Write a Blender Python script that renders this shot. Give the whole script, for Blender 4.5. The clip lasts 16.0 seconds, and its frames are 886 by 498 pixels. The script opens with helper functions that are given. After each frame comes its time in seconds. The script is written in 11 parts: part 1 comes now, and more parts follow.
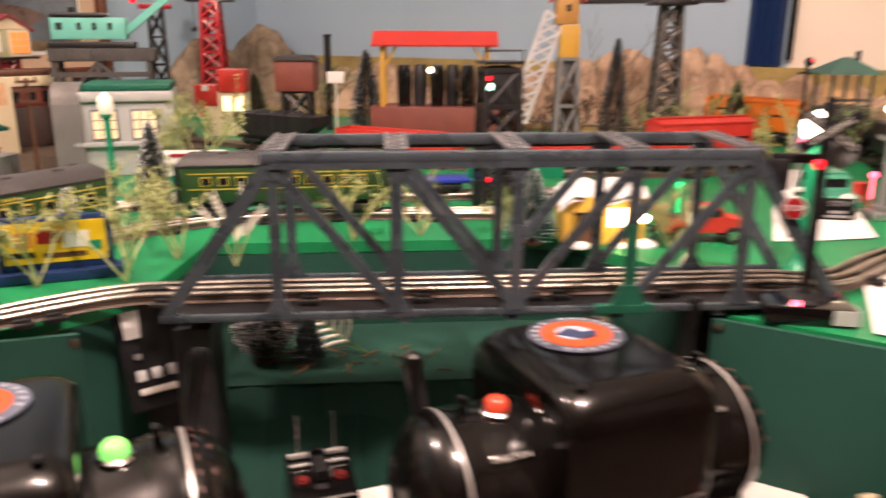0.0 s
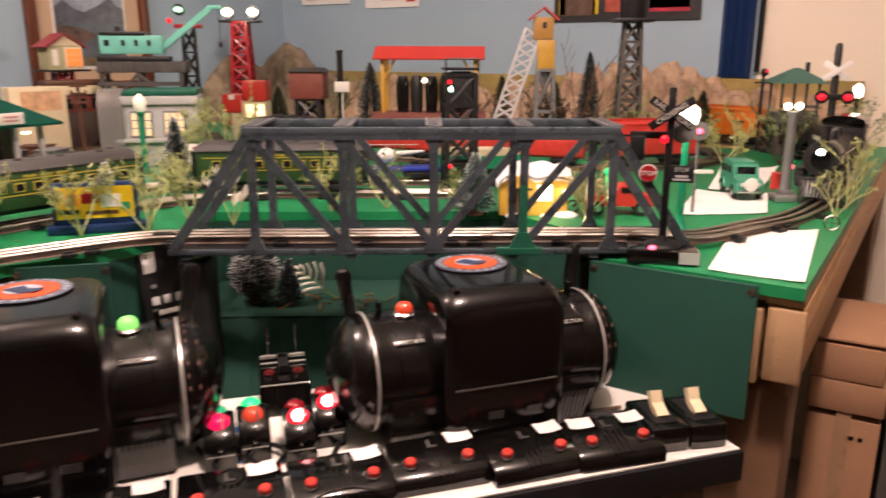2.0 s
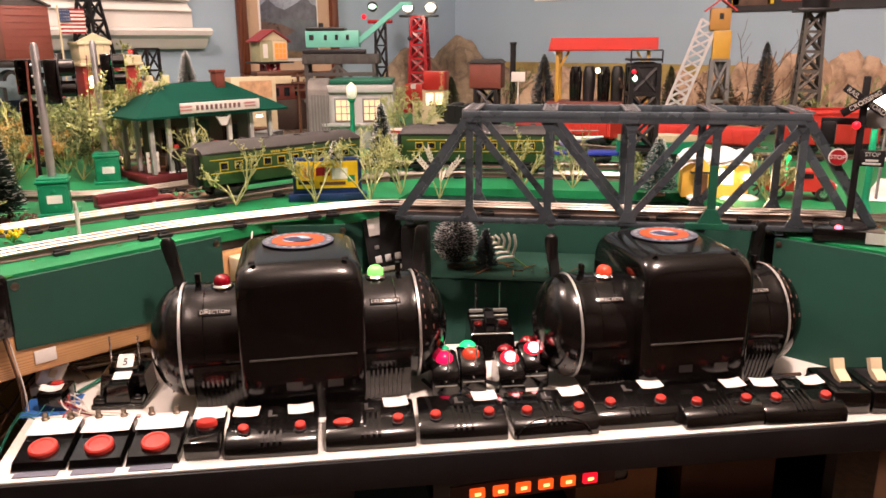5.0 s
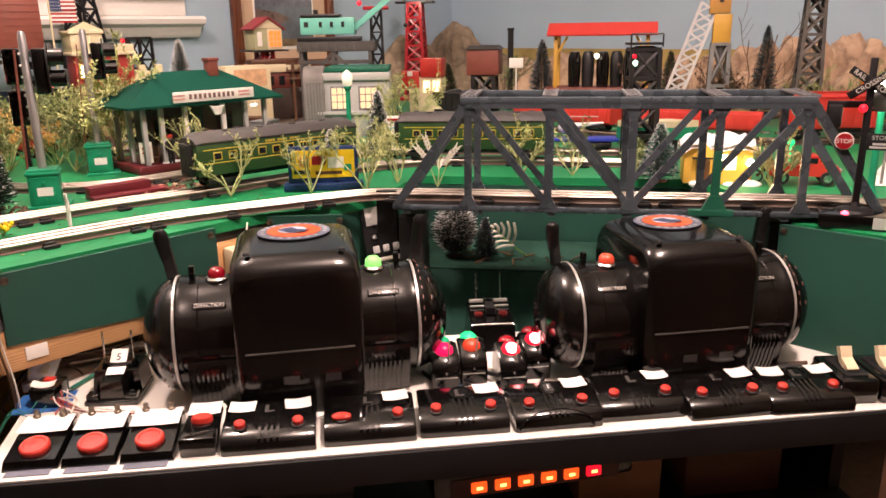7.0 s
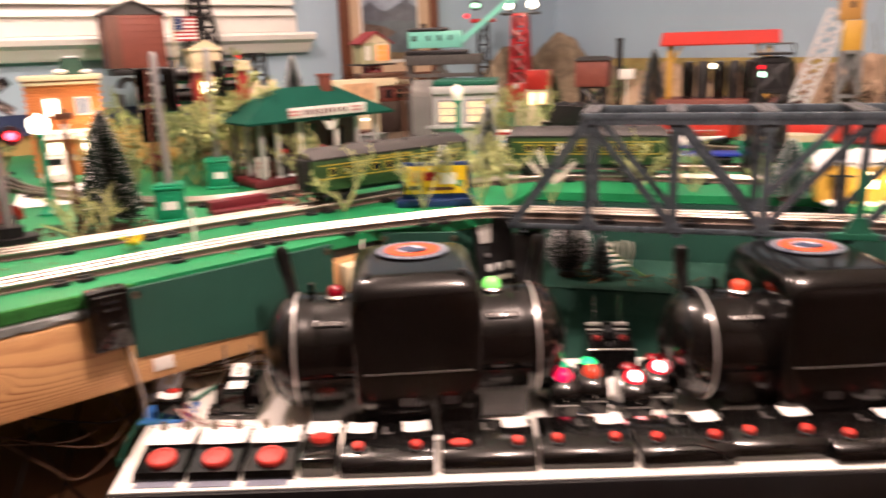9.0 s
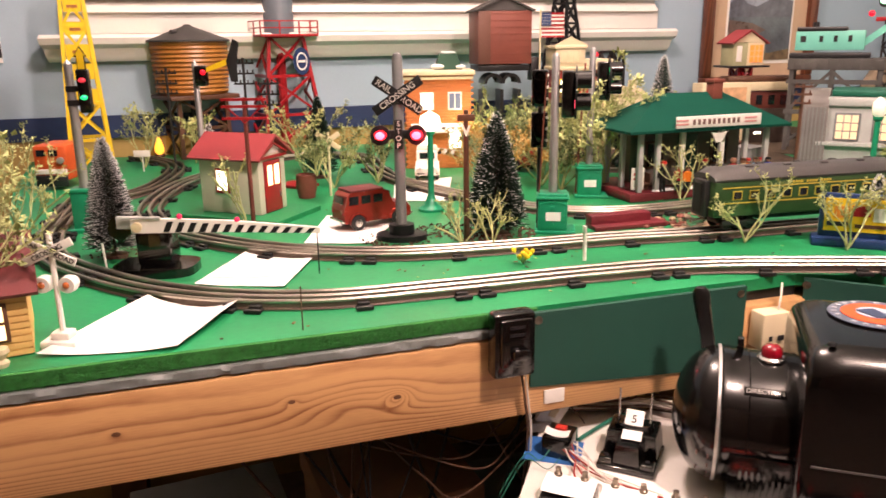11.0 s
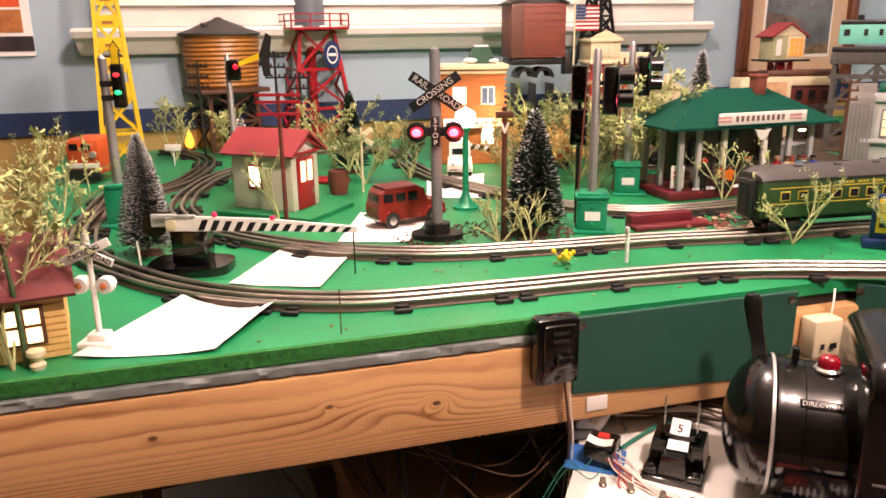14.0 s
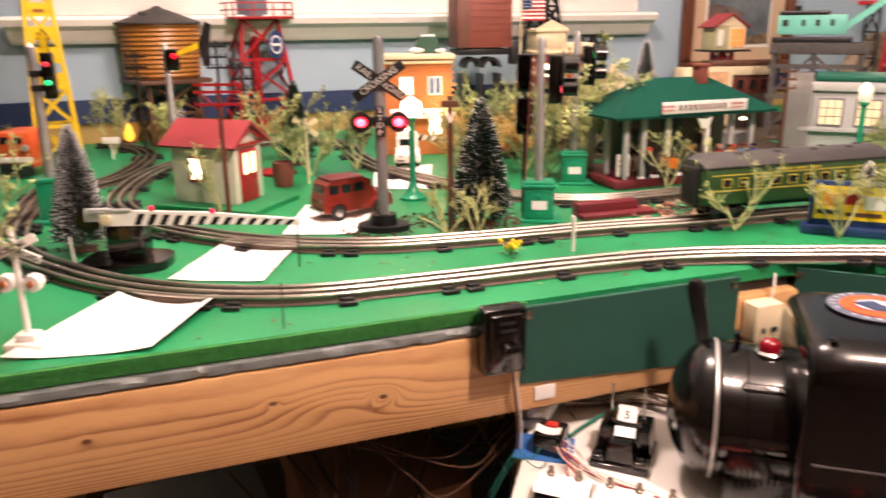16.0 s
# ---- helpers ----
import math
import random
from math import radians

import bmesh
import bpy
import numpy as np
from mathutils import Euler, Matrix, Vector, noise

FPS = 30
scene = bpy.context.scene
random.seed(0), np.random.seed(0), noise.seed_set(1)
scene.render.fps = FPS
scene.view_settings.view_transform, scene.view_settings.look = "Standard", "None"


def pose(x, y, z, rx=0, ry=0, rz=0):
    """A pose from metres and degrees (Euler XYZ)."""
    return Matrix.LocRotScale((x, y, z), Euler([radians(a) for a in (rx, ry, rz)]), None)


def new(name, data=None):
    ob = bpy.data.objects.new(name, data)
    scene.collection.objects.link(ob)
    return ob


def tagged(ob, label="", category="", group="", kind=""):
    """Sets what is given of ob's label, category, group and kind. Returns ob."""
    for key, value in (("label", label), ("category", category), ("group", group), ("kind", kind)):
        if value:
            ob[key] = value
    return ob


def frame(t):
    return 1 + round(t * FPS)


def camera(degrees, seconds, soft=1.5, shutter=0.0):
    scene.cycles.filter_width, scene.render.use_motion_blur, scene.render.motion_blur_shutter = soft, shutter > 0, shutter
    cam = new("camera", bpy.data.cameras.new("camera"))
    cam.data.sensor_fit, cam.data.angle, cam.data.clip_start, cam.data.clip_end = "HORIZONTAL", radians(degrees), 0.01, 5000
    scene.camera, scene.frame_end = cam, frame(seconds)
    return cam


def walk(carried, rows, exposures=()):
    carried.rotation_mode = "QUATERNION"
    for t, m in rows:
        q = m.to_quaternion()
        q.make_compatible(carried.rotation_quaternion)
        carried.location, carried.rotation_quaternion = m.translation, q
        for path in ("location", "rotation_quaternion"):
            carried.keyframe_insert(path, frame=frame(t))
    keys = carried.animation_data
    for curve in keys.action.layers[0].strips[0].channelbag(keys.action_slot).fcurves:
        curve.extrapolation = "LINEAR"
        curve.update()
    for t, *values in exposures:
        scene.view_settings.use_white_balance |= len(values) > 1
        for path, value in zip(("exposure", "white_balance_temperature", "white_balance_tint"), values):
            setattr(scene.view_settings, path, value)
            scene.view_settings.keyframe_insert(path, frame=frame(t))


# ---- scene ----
cam = camera(60.4, 16.0, soft=1.6, shutter=0.6)
# seconds, x, y, z, yaw, pitch, roll
ROWS = [
    (0, 0.0001, -0.0029, 1.2212, 29.62, -16.11, -0.30),
    (0.5, 0.1365, -0.0233, 1.2163, 26.53, -14.65, -1.04),
    (1, 0.2054, -0.0603, 1.2073, 27.45, -14.67, -0.62),
    (1.5, 0.2228, -0.0955, 1.2076, 29.44, -14.53, -0.30),
    (2, 0.2224, -0.1400, 1.2065, 32.72, -14.61, -0.11),
    (2.5, 0.2484, -0.2092, 1.2087, 37.42, -14.42, 0.34),
    (3, 0.2567, -0.2683, 1.2109, 42.49, -14.54, -0.09),
    (3.5, 0.2489, -0.2891, 1.2103, 43.79, -14.64, -0.19),
    (4, 0.2414, -0.2923, 1.2101, 43.96, -14.77, 0.08),
    (4.5, 0.2398, -0.2913, 1.2103, 43.61, -15.03, 0.16),
    (7, 0.2242, -0.2766, 1.2061, 43.07, -16.10, 0.85),
    (7.5, 0.2237, -0.2700, 1.2076, 43.36, -16.21, 1.07),
    (8, 0.2230, -0.2674, 1.2087, 43.78, -16.12, 1.11),
    (8.5, 0.2221, -0.2683, 1.2100, 44.43, -15.81, 1.22),
    (9, 0.1847, -0.2820, 1.2138, 50.00, -15.26, 1.77),
    (9.5, 0.1208, -0.3125, 1.2242, 61.91, -15.05, 2.10),
    (10, 0.0680, -0.3286, 1.2272, 68.13, -14.65, 1.71),
    (12.5, -0.0048, -0.3665, 1.2364, 73.39, -15.72, 0.68),
    (13, -0.0100, -0.3669, 1.2344, 73.46, -15.78, 0.68),
    (13.5, -0.0114, -0.3631, 1.2350, 73.65, -15.88, 0.69),
    (14, -0.0142, -0.3604, 1.2355, 73.92, -15.89, 0.76),
    (14.5, -0.0178, -0.3635, 1.2351, 74.09, -16.02, 0.71),
    (15, -0.0219, -0.3630, 1.2346, 74.24, -15.99, 0.66),
    (15.5, -0.0262, -0.3624, 1.2338, 74.29, -15.99, 0.58),
    (16, -0.0210, -0.3500, 1.2309, 70.28, -16.51, 0.63),
]
EXPOSURES = [(0.0, -0.18), (0.5, -1.05), (1.5, -1.05), (2.0, -0.45), (2.5, -0.32), (3.5, -0.28), (7.0, -0.22), (8.5, -0.2), (9.0, -0.1), (9.5, -0.1), (16.0, -0.05)]
walk(cam, [(t, pose(x, y, z, 90 + pitch, roll, yaw)) for t, x, y, z, yaw, pitch, roll in ROWS], EXPOSURES)
# ---- world and light ----
world = bpy.data.worlds.new("room_world")
scene.world = world
world.use_nodes = True
world.node_tree.nodes["Background"].inputs["Color"].default_value = (0.02, 0.025, 0.04, 1)
world.node_tree.nodes["Background"].inputs["Strength"].default_value = 0.3


def point_lamp(name, place, watts, colour, radius=0.006):
    data = bpy.data.lights.new(name, "POINT")
    data.energy, data.color, data.shadow_soft_size = watts, colour, radius
    ob = new(name, data)
    ob.location = place
    return ob


WARM = (1.0, 0.73, 0.655)
# main lamps are unseen and assumed; placed to suit shadows and brightness
point_lamp("ceiling_lamp_light", (0.15, 0.22, 2.26), 125, WARM, 0.07)
point_lamp("ceiling_lamp_light", (-1.15, 0.02, 2.26), 75, WARM, 0.07)

# ---- materials ----
MATS = {}


def mat(name, colour, rough=0.5, metal=0.0, vary=0.12, scale=30.0, bump=0.0, coat=0.0, emit=None, glow=0.0, fine=None, spec=0.5):
    """A painted, moulded or metal surface: base colour with broad stains and fine grain."""
    if name in MATS:
        return MATS[name]
    m = bpy.data.materials.new(name)
    m.use_nodes = True
    nt = m.node_tree
    b = nt.nodes["Principled BSDF"]
    b.inputs["Roughness"].default_value = rough
    b.inputs["Metallic"].default_value = metal
    b.inputs["Coat Weight"].default_value = coat
    b.inputs["Coat Roughness"].default_value = 0.08
    b.inputs["Specular IOR Level"].default_value = spec
    co = nt.nodes.new("ShaderNodeTexCoord")
    broad = nt.nodes.new("ShaderNodeTexNoise")
    broad.inputs["Scale"].default_value = scale
    broad.inputs["Detail"].default_value = 5
    grain = nt.nodes.new("ShaderNodeTexNoise")
    grain.inputs["Scale"].default_value = fine or scale * 14
    grain.inputs["Detail"].default_value = 3
    for n in (broad, grain):
        nt.links.new(co.outputs["Object"], n.inputs["Vector"])
    add = nt.nodes.new("ShaderNodeMath")
    add.operation = "MULTIPLY_ADD"
    add.inputs[1].default_value = 0.45
    nt.links.new(grain.outputs["Fac"], add.inputs[0])
    nt.links.new(broad.outputs["Fac"], add.inputs[2])
    info = nt.nodes.new("ShaderNodeObjectInfo")
    rnd = nt.nodes.new("ShaderNodeMath")
    rnd.operation = "MULTIPLY_ADD"
    rnd.inputs[1].default_value = 0.25
    nt.links.new(info.outputs["Random"], rnd.inputs[0])
    nt.links.new(add.outputs[0], rnd.inputs[2])
    ramp = nt.nodes.new("ShaderNodeMapRange")
    ramp.inputs["From Min"].default_value, ramp.inputs["From Max"].default_value = 0.45, 1.15
    ramp.inputs["To Min"].default_value, ramp.inputs["To Max"].default_value = 1 - vary, 1 + vary
    nt.links.new(rnd.outputs[0], ramp.inputs["Value"])
    mix = nt.nodes.new("ShaderNodeVectorMath")
    mix.operation = "SCALE"
    mix.inputs[0].default_value = colour
    nt.links.new(ramp.outputs["Result"], mix.inputs["Scale"])
    nt.links.new(mix.outputs["Vector"], b.inputs["Base Color"])
    rr = nt.nodes.new("ShaderNodeMapRange")
    rr.inputs["To Min"].default_value, rr.inputs["To Max"].default_value = max(rough - 0.12, 0.03), min(rough + 0.12, 1)
    nt.links.new(broad.outputs["Fac"], rr.inputs["Value"])
    nt.links.new(rr.outputs["Result"], b.inputs["Roughness"])
    if bump:
        bp = nt.nodes.new("ShaderNodeBump")
        bp.inputs["Strength"].default_value = bump
        bp.inputs["Distance"].default_value = 0.002
        nt.links.new(grain.outputs["Fac"], bp.inputs["Height"])
        nt.links.new(bp.outputs["Normal"], b.inputs["Normal"])
    if emit:
        b.inputs["Emission Color"].default_value = (*emit, 1)
        b.inputs["Emission Strength"].default_value = glow
    MATS[name] = m
    return m


def wood_mat(name, dark, light, across=(1, 1, 1), rings=9.0, rough=0.55):
    """Sawn softwood: long growth bands bent round knots, fine fibres."""
    m = bpy.data.materials.new(name)
    m.use_nodes = True
    nt = m.node_tree
    b = nt.nodes["Principled BSDF"]
    co = nt.nodes.new("ShaderNodeTexCoord")
    mp = nt.nodes.new("ShaderNodeMapping")
    mp.inputs["Scale"].default_value = across
    nt.links.new(co.outputs["Object"], mp.inputs["Vector"])
    warp = nt.nodes.new("ShaderNodeTexNoise")
    warp.inputs["Scale"].default_value = 2.2
    warp.inputs["Detail"].default_value = 2
    nt.links.new(mp.outputs["Vector"], warp.inputs["Vector"])
    mx = nt.nodes.new("ShaderNodeVectorMath")
    mx.operation = "MULTIPLY_ADD"
    mx.inputs[1].default_value = (0.9, 0.9, 0.9)
    nt.links.new(warp.outputs["Color"], mx.inputs[0])
    nt.links.new(mp.outputs["Vector"], mx.inputs[2])
    wave = nt.nodes.new("ShaderNodeTexWave")
    wave.wave_type, wave.rings_direction = "RINGS", "Y"
    wave.inputs["Scale"].default_value = rings
    wave.inputs["Distortion"].default_value = 2.5
    wave.inputs["Detail"].default_value = 2
    nt.links.new(mx.outputs["Vector"], wave.inputs["Vector"])
    fib = nt.nodes.new("ShaderNodeTexNoise")
    fib.inputs["Scale"].default_value = 60
    nt.links.new(mp.outputs["Vector"], fib.inputs["Vector"])
    ramp = nt.nodes.new("ShaderNodeValToRGB")
    ramp.color_ramp.elements[0].color, ramp.color_ramp.elements[1].color = (*dark, 1), (*light, 1)
    ramp.color_ramp.elements[0].position, ramp.color_ramp.elements[1].position = 0.15, 0.75
    s = nt.nodes.new("ShaderNodeMath")
    s.operation = "MULTIPLY_ADD"
    s.inputs[1].default_value = 0.4
    nt.links.new(fib.outputs["Fac"], s.inputs[0])
    w = nt.nodes.new("ShaderNodeMath")
    w.operation = "MULTIPLY"
    w.inputs[1].default_value = 0.75
    nt.links.new(wave.outputs["Fac"], w.inputs[0])
    nt.links.new(w.outputs[0], s.inputs[2])
    nt.links.new(s.outputs[0], ramp.inputs["Fac"])
    nt.links.new(ramp.outputs["Color"], b.inputs["Base Color"])
    b.inputs["Roughness"].default_value = rough
    bp = nt.nodes.new("ShaderNodeBump")
    bp.inputs["Strength"].default_value = 0.25
    bp.inputs["Distance"].default_value = 0.001
    nt.links.new(s.outputs[0], bp.inputs["Height"])
    nt.links.new(bp.outputs["Normal"], b.inputs["Normal"])
    return m


def figured_pine(name, dark, light, knots):
    """Flat-sawn pine: growth lines that run along the beam and sweep round its knots (y, z, reach, push)."""
    m = bpy.data.materials.new(name)
    m.use_nodes = True
    nt = m.node_tree
    b = nt.nodes["Principled BSDF"]
    co = nt.nodes.new("ShaderNodeTexCoord")
    xyz = nt.nodes.new("ShaderNodeSeparateXYZ")
    nt.links.new(co.outputs["Object"], xyz.inputs[0])

    def calc(op, a_, b_=None, c_=None):
        n = nt.nodes.new("ShaderNodeMath")
        n.operation = op
        for i, q in enumerate((a_, b_, c_)):
            if q is None:
                continue
            if isinstance(q, (int, float)):
                n.inputs[i].default_value = q
            else:
                nt.links.new(q, n.inputs[i])
        return n.outputs[0]

    def cloud(scale, detail, stretch):
        mp = nt.nodes.new("ShaderNodeMapping")
        mp.inputs["Scale"].default_value = stretch
        nt.links.new(co.outputs["Object"], mp.inputs["Vector"])
        n = nt.nodes.new("ShaderNodeTexNoise")
        n.inputs["Scale"].default_value = scale
        n.inputs["Detail"].default_value = detail
        nt.links.new(mp.outputs["Vector"], n.inputs["Vector"])
        return n.outputs["Fac"]

    y, z = xyz.outputs["Y"], xyz.outputs["Z"]
    rise = calc("MULTIPLY", calc("POWER", 2.718, calc("MULTIPLY", calc("ADD", z, 0.045), -40.0)), 12.0)
    rise = calc("MULTIPLY_ADD", cloud(1.0, 2.0, (1, 2.0, 14)), 2.2, rise)
    rise = calc("MULTIPLY_ADD", cloud(1.0, 2.0, (1, 16, 50)), 0.45, rise)
    stain = calc("MULTIPLY", y, 0.0)
    for ky, kz, reach, push in knots:
        dy = calc("MULTIPLY", calc("SUBTRACT", y, ky), (0.38 if reach > 0.02 else 0.70) / reach)
        dz = calc("MULTIPLY", calc("SUBTRACT", z, kz), 1.0 / reach)
        r2 = calc("ADD", calc("MULTIPLY", dy, dy), calc("MULTIPLY", dz, dz))
        rise = calc("MULTIPLY_ADD", calc("POWER", 2.718, calc("MULTIPLY", r2, -1.0)), push, rise)
        if reach < 0.011:
            stain = calc("ADD", stain, calc("POWER", 2.718, calc("MULTIPLY", r2, -9.0)))
    ring = calc("FRACT", rise)
    line = calc("MULTIPLY", calc("POWER", ring, 3.0), calc("MINIMUM", calc("MULTIPLY", calc("SUBTRACT", 1.0, ring), 7.0), 1.0))
    fade = cloud(1.0, 3.0, (1, 5, 40))
    line = calc("MULTIPLY", line, calc("MULTIPLY_ADD", fade, 2.6, -0.45))
    fibre = cloud(1.0, 2.0, (1, 60, 900))
    tone = calc("MULTIPLY_ADD", calc("SUBTRACT", fibre, 0.5), 0.35, line)
    tone = calc("MULTIPLY_ADD", calc("SUBTRACT", cloud(1.0, 3.0, (1, 4, 14)), 0.5), 0.55, tone)
    tone = calc("MULTIPLY_ADD", stain, 0.28, tone)
    ramp = nt.nodes.new("ShaderNodeValToRGB")
    ramp.color_ramp.elements[0].color, ramp.color_ramp.elements[1].color = (*light, 1), (*dark, 1)
    ramp.color_ramp.elements[0].position, ramp.color_ramp.elements[1].position = 0.0, 0.80
    nt.links.new(tone, ramp.inputs["Fac"])
    nt.links.new(ramp.outputs["Color"], b.inputs["Base Color"])
    b.inputs["Roughness"].default_value = 0.5
    bp = nt.nodes.new("ShaderNodeBump")
    bp.inputs["Strength"].default_value = 0.2
    bp.inputs["Distance"].default_value = 0.0008
    nt.links.new(tone, bp.inputs["Height"])
    nt.links.new(bp.outputs["Normal"], b.inputs["Normal"])
    return m


def rock_mat(name, shade, body, pale, scale):
    """Weathered sandstone: blotched tones, dark joints and gritty relief."""
    m = bpy.data.materials.new(name)
    m.use_nodes = True
    nt = m.node_tree
    b = nt.nodes["Principled BSDF"]
    b.inputs["Roughness"].default_value = 0.92
    co = nt.nodes.new("ShaderNodeTexCoord")
    n1 = nt.nodes.new("ShaderNodeTexNoise")
    n1.inputs["Scale"].default_value = scale
    n1.inputs["Detail"].default_value = 8
    n1.inputs["Roughness"].default_value = 0.68
    nt.links.new(co.outputs["Object"], n1.inputs["Vector"])
    mp = nt.nodes.new("ShaderNodeMapping")
    mp.inputs["Scale"].default_value = (1.6, 1.6, 0.7)
    wob = nt.nodes.new("ShaderNodeVectorMath")
    wob.operation = "MULTIPLY_ADD"
    wob.inputs[1].default_value = (0.07, 0.07, 0.07)
    nt.links.new(n1.outputs["Color"], wob.inputs[0])
    nt.links.new(co.outputs["Object"], wob.inputs[2])
    nt.links.new(wob.outputs["Vector"], mp.inputs["Vector"])
    vo = nt.nodes.new("ShaderNodeTexVoronoi")
    vo.feature = "DISTANCE_TO_EDGE"
    vo.inputs["Scale"].default_value = scale * 0.9
    nt.links.new(mp.outputs["Vector"], vo.inputs["Vector"])
    ramp = nt.nodes.new("ShaderNodeValToRGB")
    e = ramp.color_ramp.elements
    e[0].position, e[0].color = 0.30, (*shade, 1)
    e[1].position, e[1].color = 0.72, (*pale, 1)
    mid = e.new(0.5)
    mid.color = (*body, 1)
    nt.links.new(n1.outputs["Fac"], ramp.inputs["Fac"])
    cr_ = nt.nodes.new("ShaderNodeMapRange")
    cr_.inputs["From Max"].default_value = 0.09
    cr_.inputs["To Min"].default_value, cr_.inputs["To Max"].default_value = 0.72, 1.0
    nt.links.new(vo.outputs["Distance"], cr_.inputs["Value"])
    mul = nt.nodes.new("ShaderNodeVectorMath")
    mul.operation = "SCALE"
    nt.links.new(ramp.outputs["Color"], mul.inputs[0])
    nt.links.new(cr_.outputs["Result"], mul.inputs["Scale"])
    nt.links.new(mul.outputs["Vector"], b.inputs["Base Color"])
    hsum = nt.nodes.new("ShaderNodeMath")
    hsum.operation = "MULTIPLY_ADD"
    hsum.inputs[1].default_value = 0.8
    nt.links.new(cr_.outputs["Result"], hsum.inputs[0])
    nt.links.new(n1.outputs["Fac"], hsum.inputs[2])
    bp = nt.nodes.new("ShaderNodeBump")
    bp.inputs["Strength"].default_value = 0.9
    bp.inputs["Distance"].default_value = 0.006
    nt.links.new(hsum.outputs[0], bp.inputs["Height"])
    nt.links.new(bp.outputs["Normal"], b.inputs["Normal"])
    return m


def glow_mat(name, colour, strength):
    return mat(name, colour, 0.3, emit=colour, glow=strength, vary=0.02)


def glass_mat(name, colour, rough=0.05):
    m = mat(name, colour, rough, vary=0.03)
    m.node_tree.nodes["Principled BSDF"].inputs["Transmission Weight"].default_value = 0.85
    return m


GREEN = mat("green_table_paint", (0.007, 0.185, 0.062), 0.45, vary=0.28, scale=9, bump=0.1)
DKGREEN = mat("dark_green_felt", (0.0035, 0.050, 0.033), 0.8, vary=0.28, scale=7, bump=0.22, fine=900)
GRASS = mat("green_grass_mat", (0.034, 0.215, 0.040), 0.95, vary=0.4, scale=160, bump=0.6)
FOAM = mat("grey_painted_foam", (0.140, 0.158, 0.155), 0.42, vary=0.5, scale=22, bump=1.0, fine=48)
WOODY = figured_pine("pine_beam_wood", (0.25, 0.092, 0.031), (0.61, 0.355, 0.155), ((-0.225, 0.0055, 0.0052, 0.5), (0.036, -0.0005, 0.0085, 3.2), (-0.004, -0.002, 0.022, 3.0), (-0.068, 0.0115, 0.0060, 0.8), (0.30, -0.0155, 0.008, 1.2)))
PINE = wood_mat("pine_end_wood", (0.40, 0.255, 0.135), (0.45, 0.29, 0.155), (14, 1.5, 14), 9.0)
BLUEWALL = mat("pale_blue_wall_paint", (0.335, 0.450, 0.535), 0.7, vary=0.06, scale=2.5, bump=0.06, fine=220)
CREAM = mat("cream_wall_paint", (0.84, 0.75, 0.61), 0.75, vary=0.07, scale=2.2, bump=0.06, fine=220)
NAVY = mat("navy_band_paint", (0.008, 0.022, 0.075), 0.6, vary=0.2, scale=8)
TAN = mat("tan_panel_paint", (0.38, 0.26, 0.085), 0.65, vary=0.15, scale=5)
WHITE = mat("white_satin_paint", (0.78, 0.76, 0.71), 0.4, vary=0.05, scale=10)
PAPER = mat("white_paper", (0.82, 0.81, 0.78), 0.85, vary=0.05, scale=20)
CARPET = mat("brown_carpet", (0.17, 0.125, 0.095), 0.95, vary=0.4, scale=40, bump=0.6)
CEIL = mat("white_ceiling_paint", (0.74, 0.72, 0.68), 0.85, vary=0.05, scale=3, bump=0.1)
BLACK = mat("black_gloss_plastic", (0.0035, 0.0033, 0.0032), 0.14, vary=0.3, scale=25, coat=0.4)
BLACKM = mat("black_matt_plastic", (0.008, 0.008, 0.009), 0.5, vary=0.3, scale=30, spec=0.25)
GRIP = mat("black_satin_grip", (0.006, 0.006, 0.006), 0.34, vary=0.3, scale=30, spec=0.3)
BAKELITE = mat("black_bakelite", (0.0035, 0.003, 0.0028), 0.17, vary=0.35, scale=30, coat=0.2, spec=0.4)
TIE = mat("black_track_tie_metal", (0.012, 0.012, 0.012), 0.5, 0.3, vary=0.4, scale=60)
RAIL = mat("worn_tinplate_rail", (0.39, 0.352, 0.305), 0.40, 0.92, vary=0.42, scale=14, fine=320)
RAILD = mat("tarnished_track_rail", (0.20, 0.165, 0.13), 0.42, 0.8, vary=0.5, scale=16)
STEEL = mat("bright_steel", (0.62, 0.60, 0.57), 0.25, 1.0, vary=0.15)
SILVER = mat("silver_trim_paint", (0.55, 0.54, 0.52), 0.35, 0.6, vary=0.1)
BRIDGE = mat("gunmetal_grey_paint", (0.066, 0.084, 0.100), 0.28, 0.3, vary=0.3, scale=26, bump=0.06)
BRIDGEL = mat("silver_grey_lattice_paint", (0.17, 0.17, 0.175), 0.42, 0.3, vary=0.3, scale=40)
BRIDGEG = mat("old_green_bridge_paint", (0.012, 0.105, 0.062), 0.4, vary=0.35, scale=30)
RED = mat("red_enamel", (0.30, 0.008, 0.014), 0.35, vary=0.12)
REDB = mat("bright_red_plastic", (0.50, 0.034, 0.024), 0.42, vary=0.08)
MAROON = mat("maroon_shingle_paint", (0.115, 0.014, 0.015), 0.6, vary=0.25, scale=50)
TUSCAN = mat("tuscan_brown_red", (0.115, 0.026, 0.018), 0.45, vary=0.2)
BRICKRED = mat("oxide_red_sheet", (0.17, 0.045, 0.03), 0.55, vary=0.2)
ORANGE = mat("orange_enamel", (0.62, 0.16, 0.012), 0.4, vary=0.12)
AMBER = mat("amber_brown_tank", (0.33, 0.135, 0.022), 0.42, vary=0.2, scale=20)
YELLOW = mat("yellow_enamel", (0.72, 0.50, 0.012), 0.4, vary=0.1)
MUSTARD = mat("mustard_yellow_plastic", (0.52, 0.30, 0.04), 0.5, vary=0.12)
